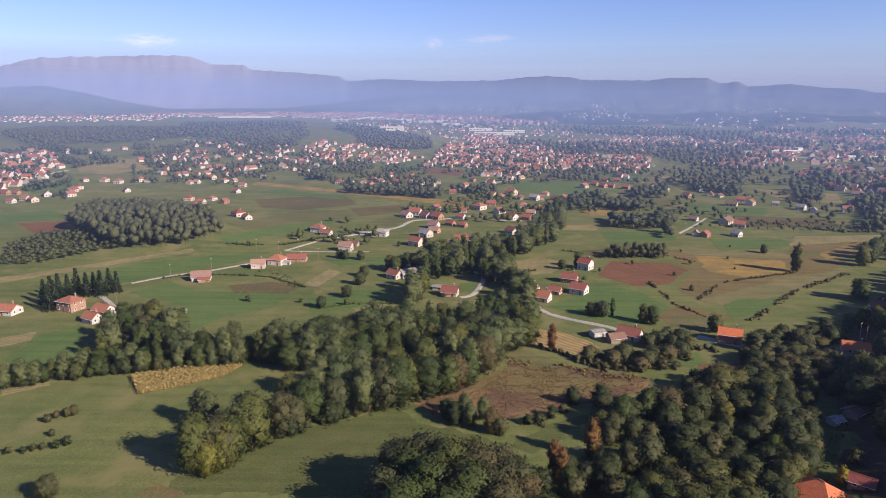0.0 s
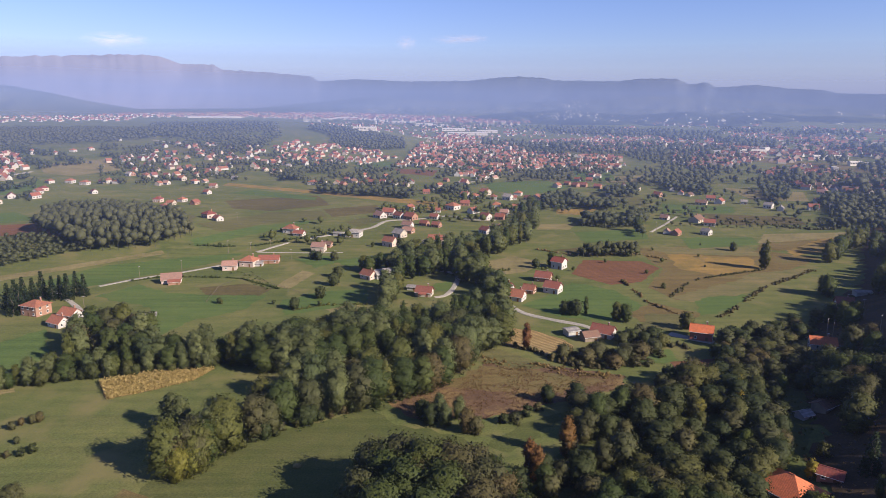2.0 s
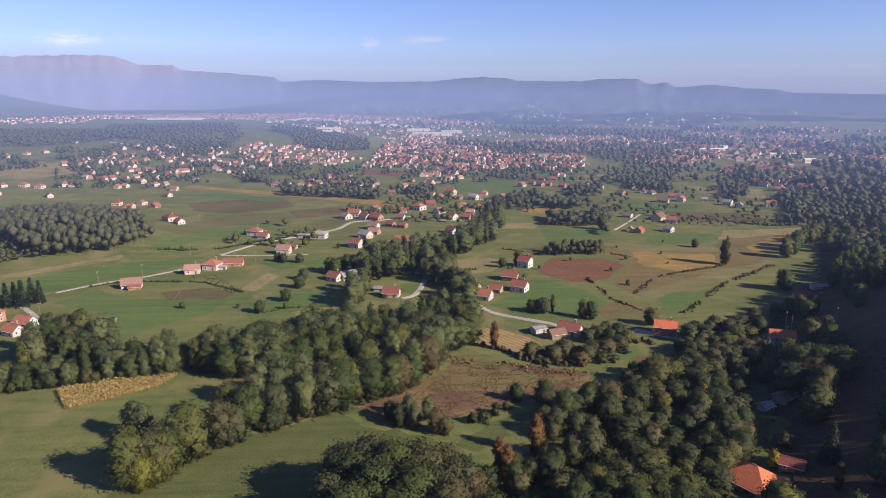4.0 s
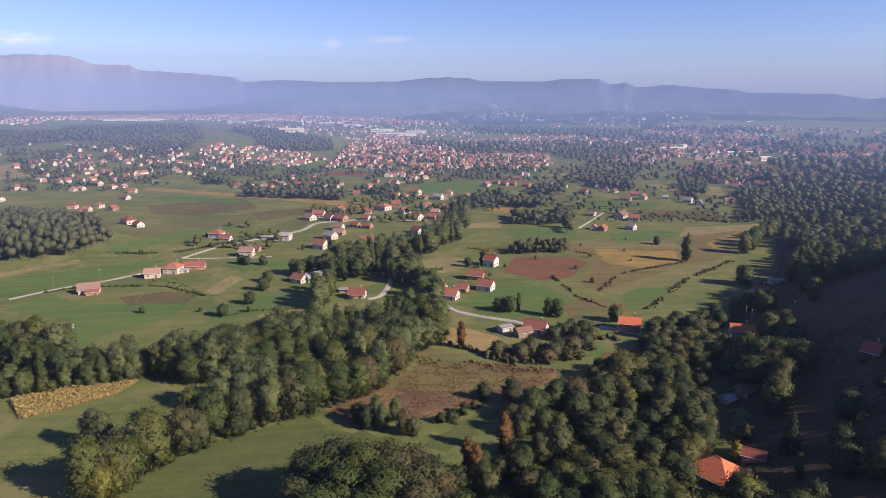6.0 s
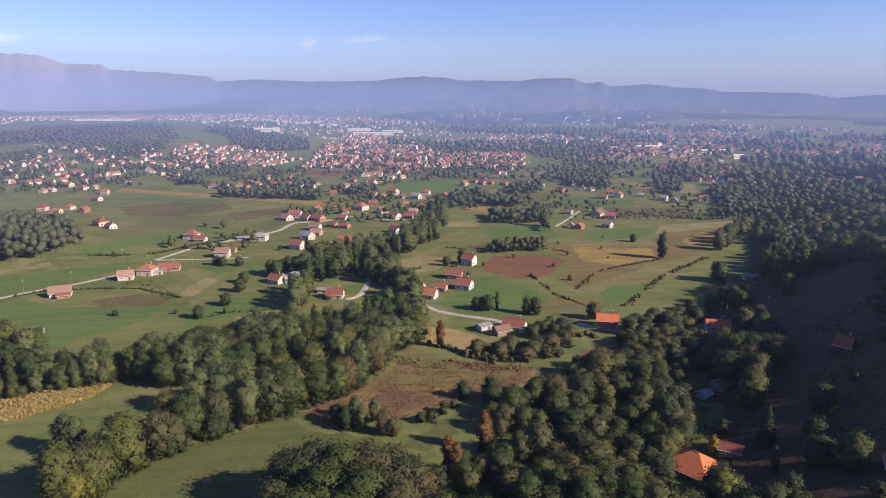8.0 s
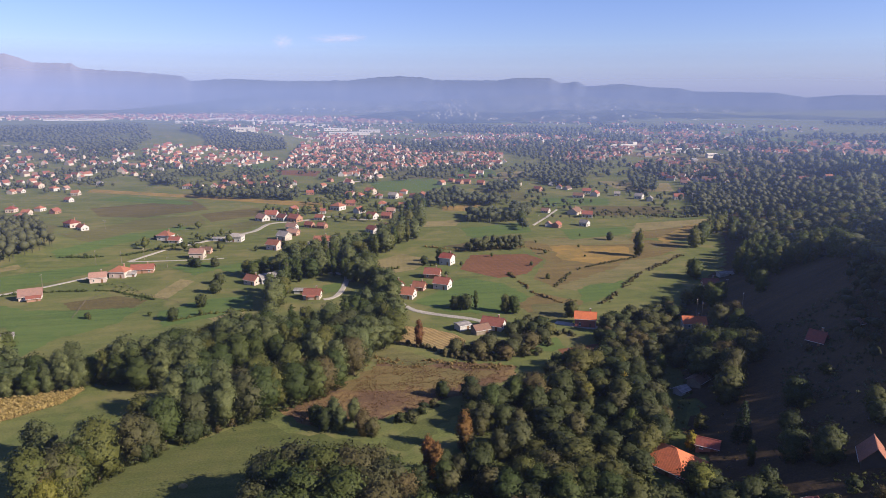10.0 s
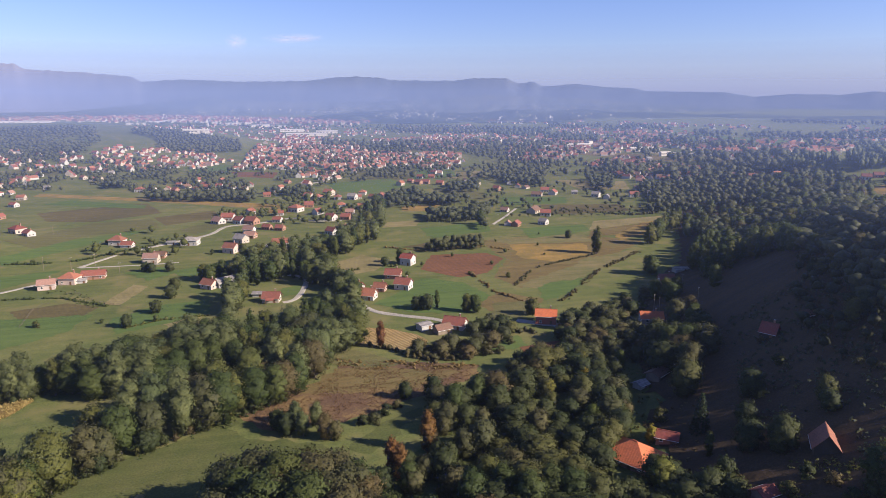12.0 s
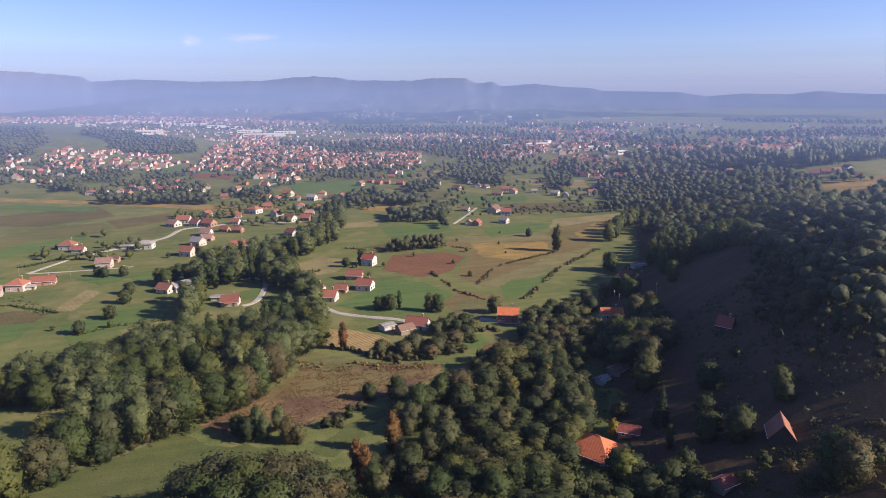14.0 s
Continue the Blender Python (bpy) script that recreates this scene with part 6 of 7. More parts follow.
plant("rust", 32.6, 179.2, 1.05)
plant("oak", 35.0, 168.7, 0.62)
plant("rust", 34.2, 175.2, 0.7)
plant("ash", 55.1, 181.6, 0.68)
plant("plum", 63.4, 160.6, 1.2)
plant("plum", 58.0, 171.4, 0.9)
plant("fruit", 47.4, 182.6, 0.8)
plant("plum", 57.6, 160.1, 1.0)
plant("gold", 114.2, 174.0, 1.0)
plant("shrub", 124.2, 184.2, 1.3)
plant("fir", 128.3, 169.3, 1.0)
plant("poplar", 121.7, 156.0, 0.5)
plant("fruit", 118.5, 144.7, 0.8)
plant("fruit", 138.6, 161.7, 0.9)
plant("plum", 130.4, 151.1, 0.8)
plant("fruit", 136.3, 146.4, 0.8)
plant("gold", 115.6, 221.8, 0.9)
plant("gold", 65.8, 215.3, 0.9)
plant("poplar", 222.2, 412.4, 1.1)
plant("poplar", 221.9, 415.7, 0.95)
plant("shrub", 141.5, 370.9, 1.6)
plant("oak", 98.5, 316.5, 0.62)
plant("oak", 102.2, 314.2, 0.6)
plant("fruit", 225.0, 463.4, 0.8)
plant("fruit", 74.7, 327.0, 0.9)
plant("fruit", 79.5, 324.9, 1.1)
plant("poplar", 85.5, 326.4, 0.55)
plant("fruit", 128.4, 303.3, 1.1)
plant("oak", 226.5, 351.8, 0.8)
plant("oak", 227.3, 357.3, 0.7)
plant("oak", 86.7, 422.6, 0.65)
plant("fruit", 75.8, 418.3, 0.8)
plant("oak", 178.3, 532.5, 0.8)
plant("oak", 200.9, 298.4, 0.75)
plant("oak", 205.6, 296.5, 0.7)
plant("ash", 176.8, 254.9, 0.75)
plant("ash", 185.6, 256.6, 0.7)
plant("oak", 158.5, 221.5, 0.9)
plant("ash", 159.6, 237.8, 0.7)
plant("rust", 47.3, 278.6, 0.55)
plant("fruit", -63.6, 337.6, 0.85)
plant("shrub", -104.3, 348.1, 1.3)
plant("fruit", -52.9, 356.3, 0.9)
plant("fruit", -48.4, 381.4, 1.0)
plant("fruit", -48.1, 399.0, 0.9)
plant("fruit", -65.7, 442.2, 0.8)
plant("fruit", -69.7, 445.7, 0.8)
plant("plum", -55.0, 441.0, 0.9)
plant("shrub", -32.2, 483.3, 1.2)
plant("fruit", -11.6, 484.2, 0.8)
plant("ash", -108.3, 167.1, 0.5)
plant("ash", -109.7, 166.2, 0.45)
plant("plum", -134.3, 211.4, 0.42)
plant("plum", -127.5, 201.9, 0.34)
plant("plum", -133.2, 214.7, 0.36)
plant("plum", -129.9, 215.8, 0.45)
plant("plum", -128.2, 216.9, 0.5)
plant("shrub", -128.3, 193.0, 0.6)
plant("shrub", -130.8, 191.3, 0.55)
plant("shrub", -122.0, 194.6, 0.7)
plant("shrub", -119.4, 196.3, 0.8)
plant("dullshrub", -126.0, 193.7, 0.6)
plant("shrub", -135.0, 191.0, 0.6)
plant("fir", -210.9, 343.6, 0.8)
plant("fir", -210.6, 349.5, 0.95)
plant("fir", -208.6, 353.5, 0.9)
plant("fir", -206.0, 357.9, 0.8)
plant("fir", -203.3, 362.2, 0.95)
plant("fir", -195.8, 358.0, 0.9)
plant("fir", -194.2, 363.0, 0.8)
plant("fir", -188.0, 358.0, 0.95)
plant("fir", -186.9, 365.4, 0.9)
plant("fir", -182.5, 364.9, 0.8)
plant("fir", -201.7, 336.8, 0.95)
plant("fir", -201.6, 331.4, 0.9)
grove([(77.1, 217.9), (97.3, 237), (119.9, 240.3), (136.2, 230.4), (125.9, 205.9), (108.8, 182.6), (96.2, 171.2), (87.2, 155.3), (69.3, 157), (58.1, 161.5), (73.3, 184.8)], 6.9, "fruit fruit oaklet fruit fruit oaklet plum", 0.7, 1.25, 15, 330)
grove([(58.7, 215.3), (74, 224.8), (78.5, 215.9), (73.3, 184.8), (67.6, 169.6), (58.8, 171.2), (65.4, 200.6)], 7.4, "fruit plum ashlet shrub fruit", 0.8, 1.2, 16, 40)
grove([(53.5, 219.4), (60.9, 223.7), (60.7, 208), (53, 201)], 5.8, "fruit plum", 0.8, 1.0, 17, 8)
grove([(88, 236.7), (109.7, 244.3), (122.3, 245.4), (110.2, 234.6), (89.4, 228.2)], 5.2, "ashlet plum fruit", 0.8, 1.15, 18, 60)
grove([(126.6, 271.5), (163.5, 274.6), (161.6, 253.1), (177.9, 236.4), (167.6, 224.9), (148.9, 231.9), (123.2, 242.2)], 5.1, "plum fruit plum ashlet dullshrub", 0.8, 1.1, 19, 150)
grove([(132.2, 277.8), (155.4, 297), (173.8, 298.2), (168, 278.6), (147.8, 270.8)], 5.8, "plum dullshrub ashlet fruit", 0.75, 1.05, 20, 60)
grove([(50.4, 157.4), (65.8, 156.3), (60.6, 137.5), (42.2, 139.4)], 6.3, "oaklet fruit ashlet plum", 0.9, 1.3, 21, 40)
grove([(67.4, 156.2), (84.5, 153.3), (76.7, 134.8), (60.9, 136.5)], 5.8, "fruit oaklet fruit", 0.9, 1.2, 22, 30)
grove([(85.5, 156.9), (107.7, 152.4), (99.2, 136.5), (76.7, 134.8)], 4.6, "shrub fruit shrub oaklet", 0.7, 1.0, 23, 40)
grove([(107.3, 146.6), (118.4, 138.3), (108.6, 125.1), (97.3, 131.3)], 5.8, "fruit oaklet fruit", 0.8, 1.1, 24, 24)
grove([(160.3, 246.7), (176.8, 254.9), (184, 245.1), (166.3, 216.6), (149.7, 202), (145.1, 214.6), (152.3, 237.6)], 8.6, "oaklet ashlet fruit", 1.0, 1.35, 25, 30)
tree_row([(110.7, 193.4), (109.5, 182.2), (100.6, 175.4), (92.4, 165.5)], 4.6, "fruit oaklet", 0.9, 1.2, 26, 1)
grove([(57.1, 270.9), (78.7, 276.6), (97.1, 269.7), (94.7, 255.7), (66.1, 257.2)], 5.2, "dullshrub plum dullshrub", 0.8, 1.2, 27, 40)
grove([(88.4, 292), (108, 301.1), (113, 284.3), (104.2, 268), (87.5, 280.2)], 5.8, "plum dullshrub fruit", 0.7, 1.0, 28, 25)
grove([(148.1, 282.3), (175.8, 301.8), (197.4, 312.3), (184.7, 286.7), (168.4, 278.3)], 6.9, "plum dullshrub fruit", 0.7, 1.0, 30, 25)
tree_row([(267.6, 422.2), (289.9, 444.2), (317.2, 469), (337.7, 481.9)], 6.9, "oak poplar", 0.7, 0.95, 34, 2)
plant("poplar", 247.8, 330.9, 0.75)
plant("poplar", 256.2, 337.0, 0.9)
plant("poplar", 264.1, 342.1, 0.8)
plant("poplar", 269.9, 344.1, 0.7)
plant("oak", 155.8, 229.3, 0.85)
plant("ash", 151.5, 207.2, 0.85)
plant("oak", 198.4, 303.9, 0.7)
plant("oak", 194.9, 284.8, 0.75)
plant("oak", 178.4, 244.8, 0.7)
grove([(260, 365.6), (296.3, 397.6), (283.8, 342), (266.6, 291.1), (248.2, 265.4), (264.4, 318.5), (235, 300.3), (228.9, 306.4)], 8.6, "poplar oak poplar", 0.7, 1.0, 35, 40)
grove([(319.6, 474), (405.3, 521.6), (512.7, 556.5), (504.2, 465.1), (365.4, 345.1), (267.6, 280.6), (298.9, 350.1), (297.5, 393)], 7.5, "oak ash fruit oak alder", 0.5, 0.78, 36, 200)
grove([(264.2, 280.7), (331.4, 305.2), (265.6, 209), (207.8, 161.3), (216.8, 195.4), (226, 236)], 7.1, "oak ash oaklet ash fruit", 0.45, 0.66, 37, 200)
grove([(173, 212.6), (184.3, 190.5), (196.2, 151.5), (155.3, 116.6), (150.7, 133.7), (158.5, 149.1), (134.3, 155.6)], 21.8, "fruit shrub dullshrub", 0.5, 1.0, 38, 16)
plant("plum", 46.7, 188.8, 0.9)
plant("fruit", 49.9, 180, 0.9)
plant("plum", 41.1, 174.3, 1)
plant("oaklet", 35.8, 176.2, 0.9)
plant("plum", 36.2, 167.8, 1.1)
plant("fruit", 48, 168.2, 0.9)
plant("plum", 50.9, 161.9, 1)
plant("plum", 56.6, 165, 1.1)
plant("plum", 63.4, 160.8, 1.25)
plant("ashlet", 52.9, 196.9, 0.7)
plant("shrub", 56.4, 185.2, 1.1)
plant("fruit", 28.2, 170.7, 1)
plant("dullshrub", 51.2, 202.3, 1.2)
plant("oaklet", 63, 215.4, 0.8)
plant("fruit", 70.7, 219.8, 0.9)
plant("dullshrub", 44.8, 164.1, 1.3)
plant("oak", 60.3, 209.5, 0.75)
plant("ash", 54.3, 199.7, 0.7)
plant("oaklet", 61, 198.4, 1)
plant("oak", 70, 214.6, 0.7)
plant("oaklet", 56.8, 224.9, 0.9)
plant("gold", 62.9, 218.7, 0.7)
plant("rust", 45.8, 188.6, 1)
plant("oaklet", 46.1, 172.6, 1)
plant("ashlet", 60.5, 181.7, 1.3)
plant("plum", 46.7, 163.9, 1.2)
plant("plum", 60.4, 163.5, 1.2)
plant("oaklet", 47, 226.7, 0.7)
plant("poplar", 250.2, 337.9, 0.9)
plant("poplar", 239.7, 313.6, 1)
plant("oak", 215.9, 280.1, 0.75)
plant("poplar", 265.4, 336.9, 0.8)
plant("poplar", 257.2, 301.1, 0.75)
plant("oaklet", 264.5, 301, 1)
plant("poplar", 257.8, 285.4, 0.7)
plant("oak", 260.6, 280.8, 0.7)
plant("oak", 192.5, 179.1, 0.6)
plant("oaklet", 197.6, 179.4, 1)
plant("poplar", 185.3, 159.4, 0.6)
plant("poplar", 185.7, 153.4, 0.6)
plant("ash", 136.4, 110, 0.9)
plant("oak", 135.8, 114.1, 0.85)
plant("oaklet", 157.2, 152, 0.8)
plant("fruit", 149.7, 173.2, 1.3)
plant("fruit", 130.5, 150.9, 1.2)
plant("oaklet", 135, 142.7, 1.1)
plant("oaklet", 139.8, 194.2, 1.4)
plant("ash", 146.9, 202.7, 0.8)
plant("lime", -65.7, 181.2, 1)
plant("lime", -68.8, 178.8, 0.8)
plant("lime", 63.5, 217, 0.6)
plant("lime", 119.8, 232.7, 0.62)
plant("lime", 137.3, 232.8, 0.55)
plant("lime", 101.8, 148.8, 0.6)
plant("lime", 146.6, 200.6, 0.75)
plant("lime", 96.6, 212.9, 0.6)
plant("lime", 102.5, 245.3, 0.5)
plant("lime", 102.6, 189.8, 0.6)
plant("lime", 35, 176.5, 0.6)
plant("lime", 157.5, 239.6, 0.6)
plant("gold", 111.8, 212.6, 0.8)
plant("gold", 65, 218.4, 0.6)
plant("ash", 136.5, 110.1, 0.85)
plant("fruit", 134.8, 111.5, 1.1)
plant("fruit", 139.2, 162.8, 0.9)
plant("plum", 129.9, 150.1, 0.9)
plant("fruit", 133.7, 143.4, 0.8)
plant("fruit", 153.0, 146.6, 0.9)
plant("poplar", 200.0, 174.7, 0.6)
plant("poplar", 200.6, 166.7, 0.6)
plant("ash", 192.6, 152.7, 0.6)
plant("shrub", 130.3, 129.4, 1.2)
plant("shrub", 130.4, 115.2, 1.2)
plant("shrub", 123.7, 127.8, 1.1)
plant("dullshrub", 132.4, 123.2, 1.0)
plant("dullshrub", 145.3, 110.6, 1.4)

far_wood([[(-298, 532), (-224, 455), (-182, 470), (-168, 504), (-190, 548), (-282, 624), (-326, 607)]], 4.6, 13.0, WOODLEAF, "dense dark wood on a low knoll", 31, 30, 1.2)
far_wood([[(-284, 422), (-264, 424), (-235, 454), (-217, 467), (-262, 502), (-304, 508), (-306, 468)]], 4.6, 5.0, WOODLEAF, "brushy thicket on a meadow slope", 32, 37, 1.03)
far_wood([[(-109, 745), (-2, 704), (-2, 742), (-113, 775)], [(-166, 848), (-142, 854), (-149, 899), (-172, 903)], [(138, 553), (160, 554), (171, 574), (148, 583)], [(178, 556), (192, 558), (205, 581), (191, 589)], [(120, 628), (134, 639), (146, 699), (131, 700)], [(146, 645), (187, 628), (197, 654), (158, 673)]], 5.2, 9.0, WOODLEAF, "hedgerow trees between fields", 33, 22, 1.4)
far_wood([[(343, 537), (381, 523), (422, 468), (489, 546), (483, 669), (408, 633)], [(300, 775), (349, 790), (395, 876), (330, 918), (272, 830)]], 6.5, 8.5, WOODLEAF, "dark woods beyond the fields", 34, 18, 1.5)
far_wood([[(-555, 1366), (-443, 1265), (-375, 1222), (-290, 1165), (-262, 1243), (-256, 1316), (-295, 1471), (-667, 2427), (-900, 2391)], [(-148, 1266), (-79, 1246), (-20, 1274), (-27, 1372), (-108, 1381), (-200, 1426), (-220, 1414), (-169, 1350)], [(-650, 1085), (-622, 1149), (-531, 1250), (-417, 1318), (-816, 2050), (-1202, 2018), (-858, 1328)]], 6.5, 9.5, WOODLEAF, "dark wooded ridge above the village", 35, 9, 2.0)
far_wood([[(200, 1206), (371, 1219), (359, 951), (407, 942), (472, 931), (660, 1308), (520, 1530), (237, 1429)], [(472, 931), (614, 990), (549, 616), (514, 575), (445, 713), (419, 796)]], 14, 10.3, WOODLEAF, "scattered trees and copses of the valley", 36, 17, 3.10, -0.15, 0.35)
far_wood([[(578.4, 561.1), (639.8, 593.8), (972.3, 835.2), (1068.8, 846.5), (658.3, 521.6), (606.3, 521), (557.6, 522.9)], [(508, 576), (554, 544), (567, 561), (537, 584)]], 4.6, 17.0, DARKLEAF, "dark woods on the plateau", 37, 16, 2.0)
far_wood([[(-33, 1007), (1, 1325), (204, 1542), (360, 1183), (240, 887), (59, 809)], [(-362, 790), (-544, 1208), (-273, 1253), (-33, 1007), (-1, 792), (-117, 808), (-184, 892), (-249, 795)]], 8.5, 7.5, WOODLEAF, "garden trees between village houses", 38, 20, 2.06, 0.0, 0.35)
far_wood([[(-40, 588), (94, 567), (130, 709), (60, 740), (-33, 645)], [(-111, 499), (-54, 483), (-46, 540), (-96, 583), (-112, 527)]], 8, 6.9, LEAF, "garden trees along the village road", 39, 27, 1.38, 0.0, 0.4)
far_wood([[(209, 609), (336, 535), (426, 671), (381, 749), (243, 711)]], 12, 5.8, WOODLEAF, "bushes and trees between far meadows", 40, 22, 1.55, 0.05, 0.4)
far_wood([[(143, 862), (280, 820), (413, 814), (461, 739), (568, 913), (440, 1020), (294, 964), (211, 970)], [(455, 707), (496, 554), (569, 639), (647, 899), (568, 913)]], 13.5, 9.2, WOODLEAF, "copses and hedges of the wide valley", 44, 22, 1.89, -0.15, 0.35)
far_wood([[(-1, 747), (58, 720), (64, 785), (25, 790)]], 8, 8.0, WOODLEAF, "hedges and gardens at the village edge", 45, 25, 1.55, -0.1, 0.4)
far_wood([[(458, 456), (489, 384), (588, 464), (509, 508)], [(363, 334), (357, 281), (464, 364), (454, 412)]], 10, 9.2, LEAF, "trees and gardens on the plateau", 46, 37, 1.38, -0.05, 0.4)
far_wood([[(-142, 364), (-144, 496), (-83, 557), (-21, 571), (-16, 396), (-50, 337)], [(78, 374), (243, 381), (317, 502), (106, 507)]], 26, 3.4, LEAF, "scattered bushes in the meadows", 47, 37, 0.95, 0.1, 0.4)
far_wood([[(153, 1546), (585, 1299), (529, 1174), (137, 1397)], [(409, 2166), (833, 1849), (722, 1604), (366, 1859)], [(722, 1604), (773, 1444), (720, 1344), (630, 1384)], [(513, 930), (550, 615), (514, 574), (450, 816)], [(866, 1294), (863, 1037), (786, 957), (788, 1176)], [(1130, 1340), (1228, 1170), (1154, 1099), (1062, 1259)], [(959, 1029), (1153, 1017), (1093, 964), (912, 978)], [(1399, 1284), (1431, 1135), (1341, 1063), (1315, 1206)]], 13.8, 13.8, WOODLEAF, "dark tree bands of the far plain", 49, 17, 2.92, -0.2, 0.4)
far_wood([[(-383, 2473), (455, 1808), (674, 1417), (800, 899), (995, 1122), (807, 1699), (370, 2231), (-427, 2761)]], 36, 13.8, DARKLEAF, "trees of the misty far plain", 41, 12, 5.16, -0.15, 0.4)
far_wood([[(207, 557), (285, 535), (338, 538), (345, 559), (296, 580), (248, 556)]], 8.0, 4.0, DULL, "brushy strip across the meadows", 42, 17, 1.03)
far_wood([[(-487, 742), (-377, 673), (-473, 867), (-436, 981), (-623, 1100), (-649, 999)]], 8, 7.5, WOODLEAF, "garden trees of the hillside village", 43, 25, 1.89, 0.0, 0.4)

far_wood([[(322.3, 447.4), (357, 458.4), (438.3, 494.4), (489.1, 475.3), (321.2, 277.9), (265.3, 209), (185.2, 142.5), (199.2, 181), (235.2, 233.2), (246.3, 261.6), (280, 327.9), (281.1, 341.4), (285.9, 365.9)]], 5.4, 9.5, WOODLEAF, "dense dark wood on the shaded hillside", 61, 26, 1.1)
far_wood([[(322.3, 447.4), (357, 458.4), (438.3, 494.4), (489.1, 475.3), (321.2, 277.9), (265.3, 209), (185.2, 142.5), (199.2, 181), (235.2, 233.2), (246.3, 261.6), (280, 327.9), (281.1, 341.4), (285.9, 365.9)]], 7.0, 8.5, DULL, "brownish autumn trees in the hillside wood", 62, 30, 1.1)
far_wood([[(244.2, 259.3), (235.2, 233.2), (199.2, 181), (185.2, 142.5), (172.3, 131.4), (171.3, 153.8), (178.3, 182.7), (205.4, 218.1)]], 6.0, 6.5, SHADELEAF, "thicket low on the hillside, leaf colour darkened for its shade", 63, 30, 1.0)
far_wood([[(337.9, 537.7), (375, 485.7), (445.1, 506), (501.1, 490.5), (553, 535.9), (536.1, 599.2), (486, 678.5), (384.1, 606.6)]], 5.6, 7.0, WOODLEAF, "belt of trees between the fields and the town", 64, 16, 1.4, -0.05, 0.4)
far_wood([[(621.9, 1750.9), (819.5, 1487.1), (763.3, 1384.9), (573.5, 1615.2)], [(704.5, 1187.1), (720.4, 931.9), (783.8, 817.3), (577.8, 603.3), (651.2, 1096.9)], [(945.5, 2099.7), (1080.7, 1616.6), (1001.7, 1498.1), (884.9, 1965.1)], [(1009.2, 1414.3), (1229.2, 1202.6), (1141.8, 1116.5), (942.9, 1321.1)], [(1710.9, 1975.3), (1953.1, 1568.1), (1824.5, 1464.3), (1584.6, 1828.9)], [(1300.1, 1272.4), (1581.4, 1257.2), (1425.2, 1132), (1141.8, 1116.5)], [(1110.9, 2968.7), (1195.4, 2345.1), (1145, 2246.1), (1041.1, 2782.3)], [(838.3, 1413.4), (857.4, 1239.9), (830.3, 1200.5), (801.7, 1351.3)]], 17.0, 15.0, WOODLEAF, "dark tree bands on the misty plain", 65, 14, 3.4, -0.1, 0.5)
far_wood([[(138.2, 557), (169.8, 546.1), (179.9, 574.1), (146.4, 590.4)], [(175.2, 547.7), (187.8, 545.3), (214.3, 618.9), (198.3, 621.3)], [(159.8, 645.4), (199.6, 634.7), (210, 668.2), (169.4, 684.3)], [(202.1, 714.7), (235.6, 709.9), (259, 781.6), (215, 761.1)], [(133.5, 615.3), (141.4, 614.5), (148.7, 646.3), (140.3, 647)], [(171.9, 507.8), (175, 507.2), (181.5, 526.5), (176.1, 527.6)], [(286, 768.7), (318.8, 722.5), (338.7, 768.5), (304, 817.7)], [(360.1, 684.7), (371.3, 657.9), (415.4, 738), (399.7, 775.9)], [(28.3, 742.2), (46.2, 732.4), (48.8, 771.6), (29.6, 773.1)], [(139.6, 700.1), (169.1, 695.9), (175.7, 723.2), (145.3, 729)], [(386.2, 630), (385.1, 580.8), (428.3, 648), (426.4, 686.3)]], 6.0, 9.0, WOODLEAF, "clumps of dark trees among meadows and houses", 66, 30, 1.3, -1.0, 0.5)
far_wood([[(110.7, 444.7), (129, 445.6), (149.6, 446.5), (153.5, 458.6), (133.5, 461.4), (114.1, 458.6)]], 3.4, 8.5, DULL, "thin greyish copse behind the ploughed field", 67, 30, 0.9, -1.0, 0.6)

# ---- crops and weeds ----
field([(-113.2, 233.5), (-122.8, 249.3), (-107.9, 255.2), (-82.3, 261.2), (-87, 250.3), (-98.4, 241.8)], STUBBLE, "straw-littered ground under the maize", 0.16)
maize_field([(-112.9, 232.8), (-123, 249.2), (-108.2, 256), (-81.8, 261.3), (-86.7, 249.6), (-98.1, 241.1)], 51)
undergrowth([(-11.1, 229), (5.3, 240.3), (23.6, 253.1), (29.8, 268), (52.5, 260.4), (82.8, 249), (74.2, 236), (59.1, 229.2), (42.9, 222.4), (23.6, 214.8), (-3.2, 216.8)], 5200, WEEDS_LEAF, "withered reddish brown weeds", 52, 0.32, 0.35)
undergrowth([(7.5, 243.8), (33, 255.8), (64, 244.3), (58.6, 231.5), (34.3, 233.6), (15.7, 237.7)], 1500, DULLWEED, "dry ochre stalks amid brown weeds", 61, 0.3, 0.4)
undergrowth([(25.3, 270.8), (55.1, 261.4), (79, 251.9), (74.8, 245.9), (42, 254.5), (19.7, 260.3)], 500, DULLWEED, "dry brown brush along a field", 53)
undergrowth([(131.1, 140.3), (151.8, 113.7), (137.7, 101.5), (118.9, 126.2)], 700, LEAF, "rough weeds and brambles on the slope", 54)
undergrowth([(-50.2, 203.7), (-31.1, 215.8), (-11.1, 226.3), (19.2, 255), (18.9, 250.5), (-11, 223), (-30.7, 212.7), (-48.8, 200.9)], 350, LEAF, "low growth along the tree belt", 55, 0.6, 0.5)
undergrowth([(53.1, 213.4), (77.4, 225.1), (98.1, 239.1), (123.7, 248.3), (151.3, 246.3), (140, 213.4), (113.8, 178), (83.7, 153.2), (41.9, 160.4), (46.3, 192.9)], 900, LEAF, "rank grass and seedlings under the orchard trees", 57, 0.7, 0.6)
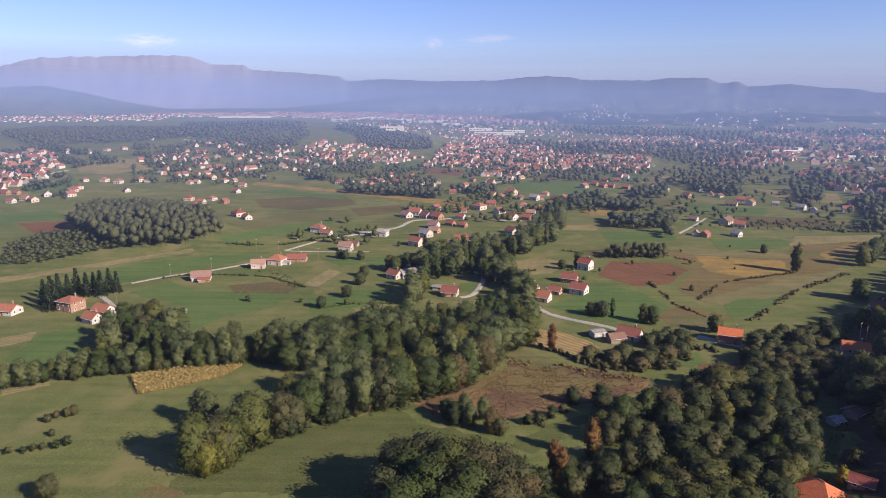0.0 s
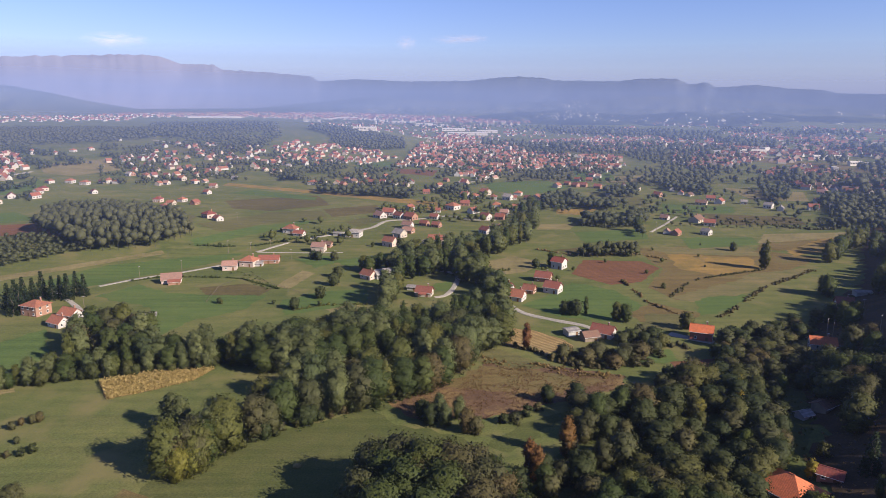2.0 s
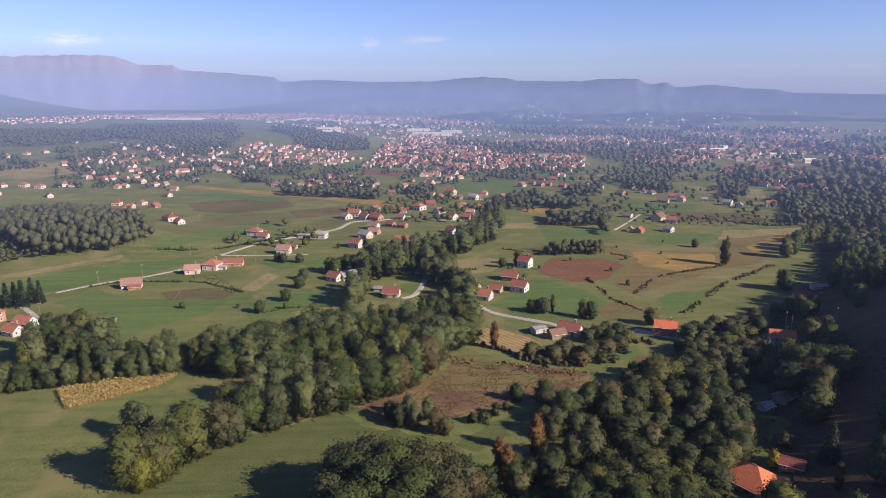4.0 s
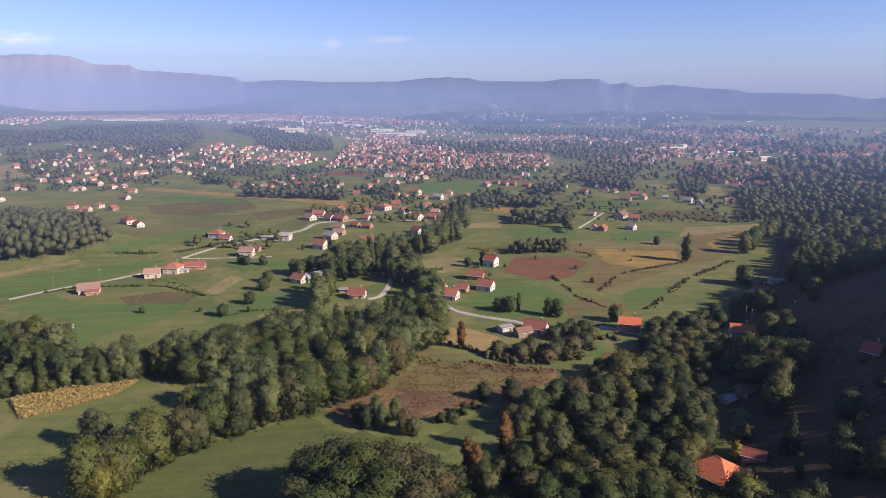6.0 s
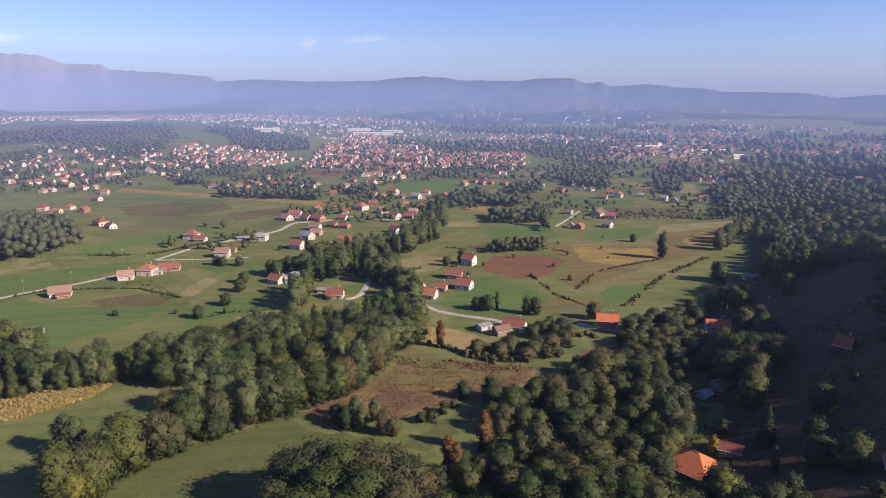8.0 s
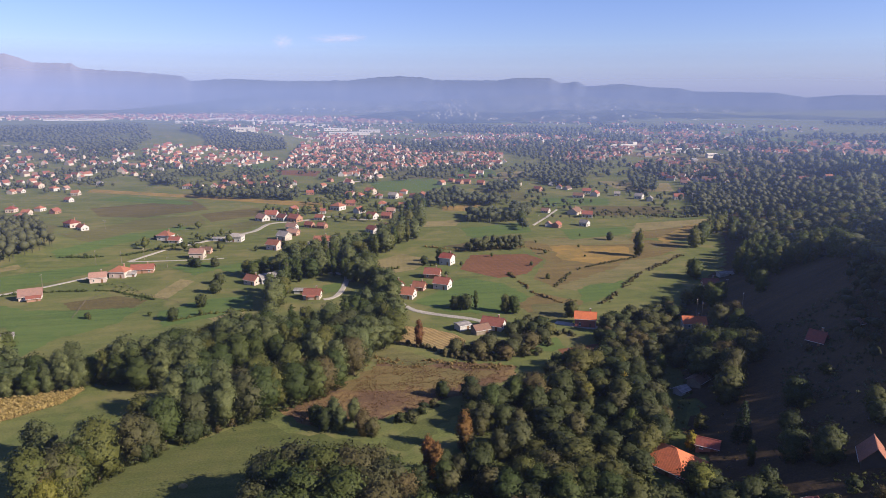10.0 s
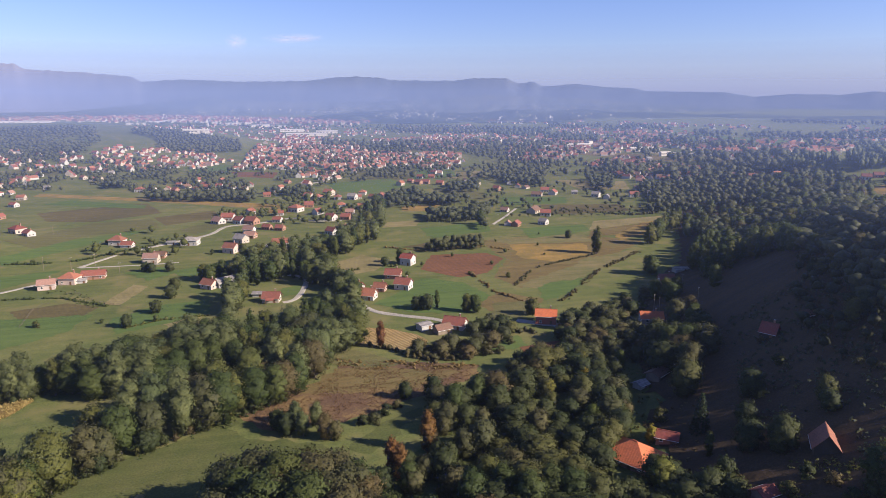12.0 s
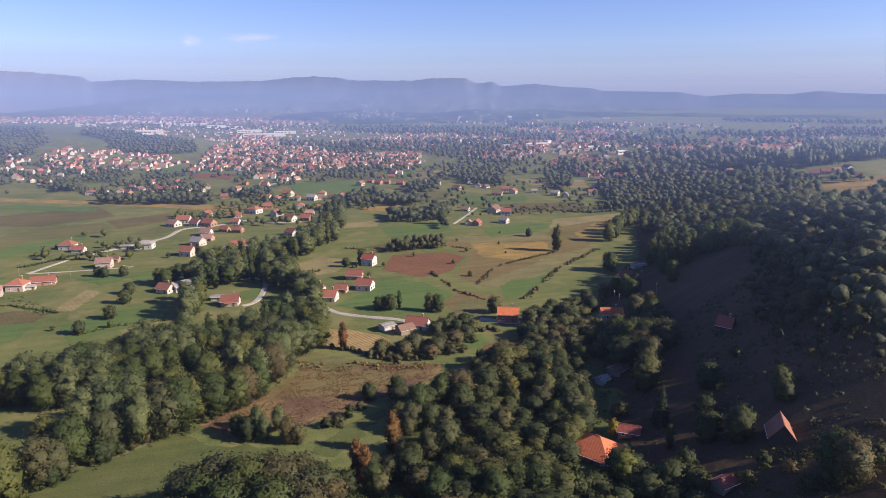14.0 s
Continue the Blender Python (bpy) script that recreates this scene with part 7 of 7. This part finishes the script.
undergrowth([(77.7143, 110), (96.1053, 160), (120.165, 210), (144.226, 260), (175.2, 300), (209.2, 300), (178.226, 260), (154.165, 210), (130.105, 160), (111.714, 110)], 1500, DULLWEED, "brambles and dead bracken at the foot of the hill", 58, 0.8, 0.7)
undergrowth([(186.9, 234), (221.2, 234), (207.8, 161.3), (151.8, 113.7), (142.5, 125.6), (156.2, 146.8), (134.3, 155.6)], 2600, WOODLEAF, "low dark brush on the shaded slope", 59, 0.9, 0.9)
undergrowth([(-119.3, 409.3), (-102.6, 412.6), (-79.3, 375), (-84.3, 370.4), (-100.3, 389.1)], 260, LEAF, "garden rows and low fruit bushes", 56, 0.7, 0.9)
hedge([(137.9, 352.2), (156.3, 375.8), (172.6, 391.3), (195.3, 401.6), (220.5, 411.5)], 1.6, DULL, "brownish hedge along the ochre grassland", 71, 0.9)
hedge([(122.1, 386.2), (123.8, 367.6), (123.1, 345.6), (127.6, 335.8), (132.6, 324.4)], 1.4, DULLWEED, "dry brush along a winding ditch", 72, 1.1)
hedge([(151.7, 318.5), (166.3, 333), (184.8, 353.7), (200.3, 370.3), (222.5, 387.5), (252.3, 408.8)], 2.4, DULL, "brushy bank between sloping meadows", 73, 1.2)
hedge([(43, 284.1), (54.5, 270.5), (60.9, 260.9), (77.5, 255.1), (86.3, 260.2)], 2.6, DULL, "thick brown brush below the maize stubble", 74, 1.8)
hedge([(85.8, 470.2), (112, 449.8), (153, 456.8), (168.8, 437.4)], 2.2, DULLWEED, "withered brush behind the ploughed field", 75, 1)
hedge([(-173.4, 391), (-159, 399.8), (-135.2, 401.6), (-106, 396.9), (-78.3, 374.3)], 0.8, LEAF, "low green hedge along the farm lane", 76, 0.9)
hedge([(-163.2, 481.1), (-138.8, 478.7), (-112.9, 487.2), (-93.8, 510.4), (-78.5, 516.8)], 2.2, LEAF, "hedge with bushes beside the village lane", 77, 1.6)
hedge([(-64.3, 336.2), (-48.9, 343.8), (-26.2, 345.3)], 1.2, LEAF, "green hedge across the meadow", 78, 1)
hedge([(27.8, 401.6), (61.1, 415), (82.9, 414)], 1.5, LEAF, "hedge along a mown hayfield", 79, 1.2)
hedge([(268.8, 594.3), (291, 560.6), (322.4, 531.6), (345.6, 531.4)], 3.5, DULL, "brushy strip across the far meadows", 80, 1.8)
hedge([(138.8, 559.4), (163.5, 549.9), (192, 560.7)], 3, WOODLEAF, "thick hedge between meadows", 81, 2.4)
hedge([(96.4, 283.6), (105.4, 278.7), (115.4, 284), (120.8, 277.2)], 2.4, DULL, "brown brush round the yard", 82, 1.7)
hedge([(82.5, 252), (93.3, 266.4), (102.6, 278.4)], 2.2, DULL, "brown brush beside the garden", 83, 1.8)
hedge([(48.1, 262.5), (62.4, 251.7), (81.6, 249.2)], 1.4, DULLWEED, "dry stalks along the weed field", 84, 0.9)

# ---- poles and yard things ----
utility_pole(-143.9, 408.1, 9, 75)
utility_pole(-165.6, 398.3, 8, 82)
utility_pole(-130.2, 462.0, 9, 74)
utility_pole(-114.8, 461.7, 8, 27)
utility_pole(-102.6, 468.9, 8, 65)
utility_pole(-84.1, 444.5, 7, 14)
utility_pole(184.4, 283.4, 9, 46)
utility_pole(183.7, 277.9, 8, 56)
utility_pole(197.0, 267.2, 8, 41)
utility_pole(21.5, 407.3, 7, 40)
utility_pole(17.4, 533.8, 8, 14)
utility_pole(-53.9, 441.2, 7, 8)
utility_pole(-152.7, 576.1, 7, 0)
utility_pole(219.9, 311.9, 7, 13)
utility_pole(-169.6, 337.4, 8, 28)
utility_pole(195.5, 537.1, 7, 32)
trailer(126.9, 292.5, 20)
fence([(-100.6, 405.3), (-87.2, 386.2), (-63.9, 364.4)], "weathered wooden post fence round a garden plot")
fence([(-112, 350.2), (-113.9, 379.2), (-108.6, 388.1)], "weathered wooden post fence beside a dug plot")
fence([(114.4, 280.8), (119.6, 273.8), (130.3, 273.7)], "grey wooden post fence below a concrete yard")
fence([(-4, 357), (0.8, 349.7), (9.1, 350.6)], "pale wooden post fence round a bungalow lawn")
hay_heap(-36.4, 185.8)
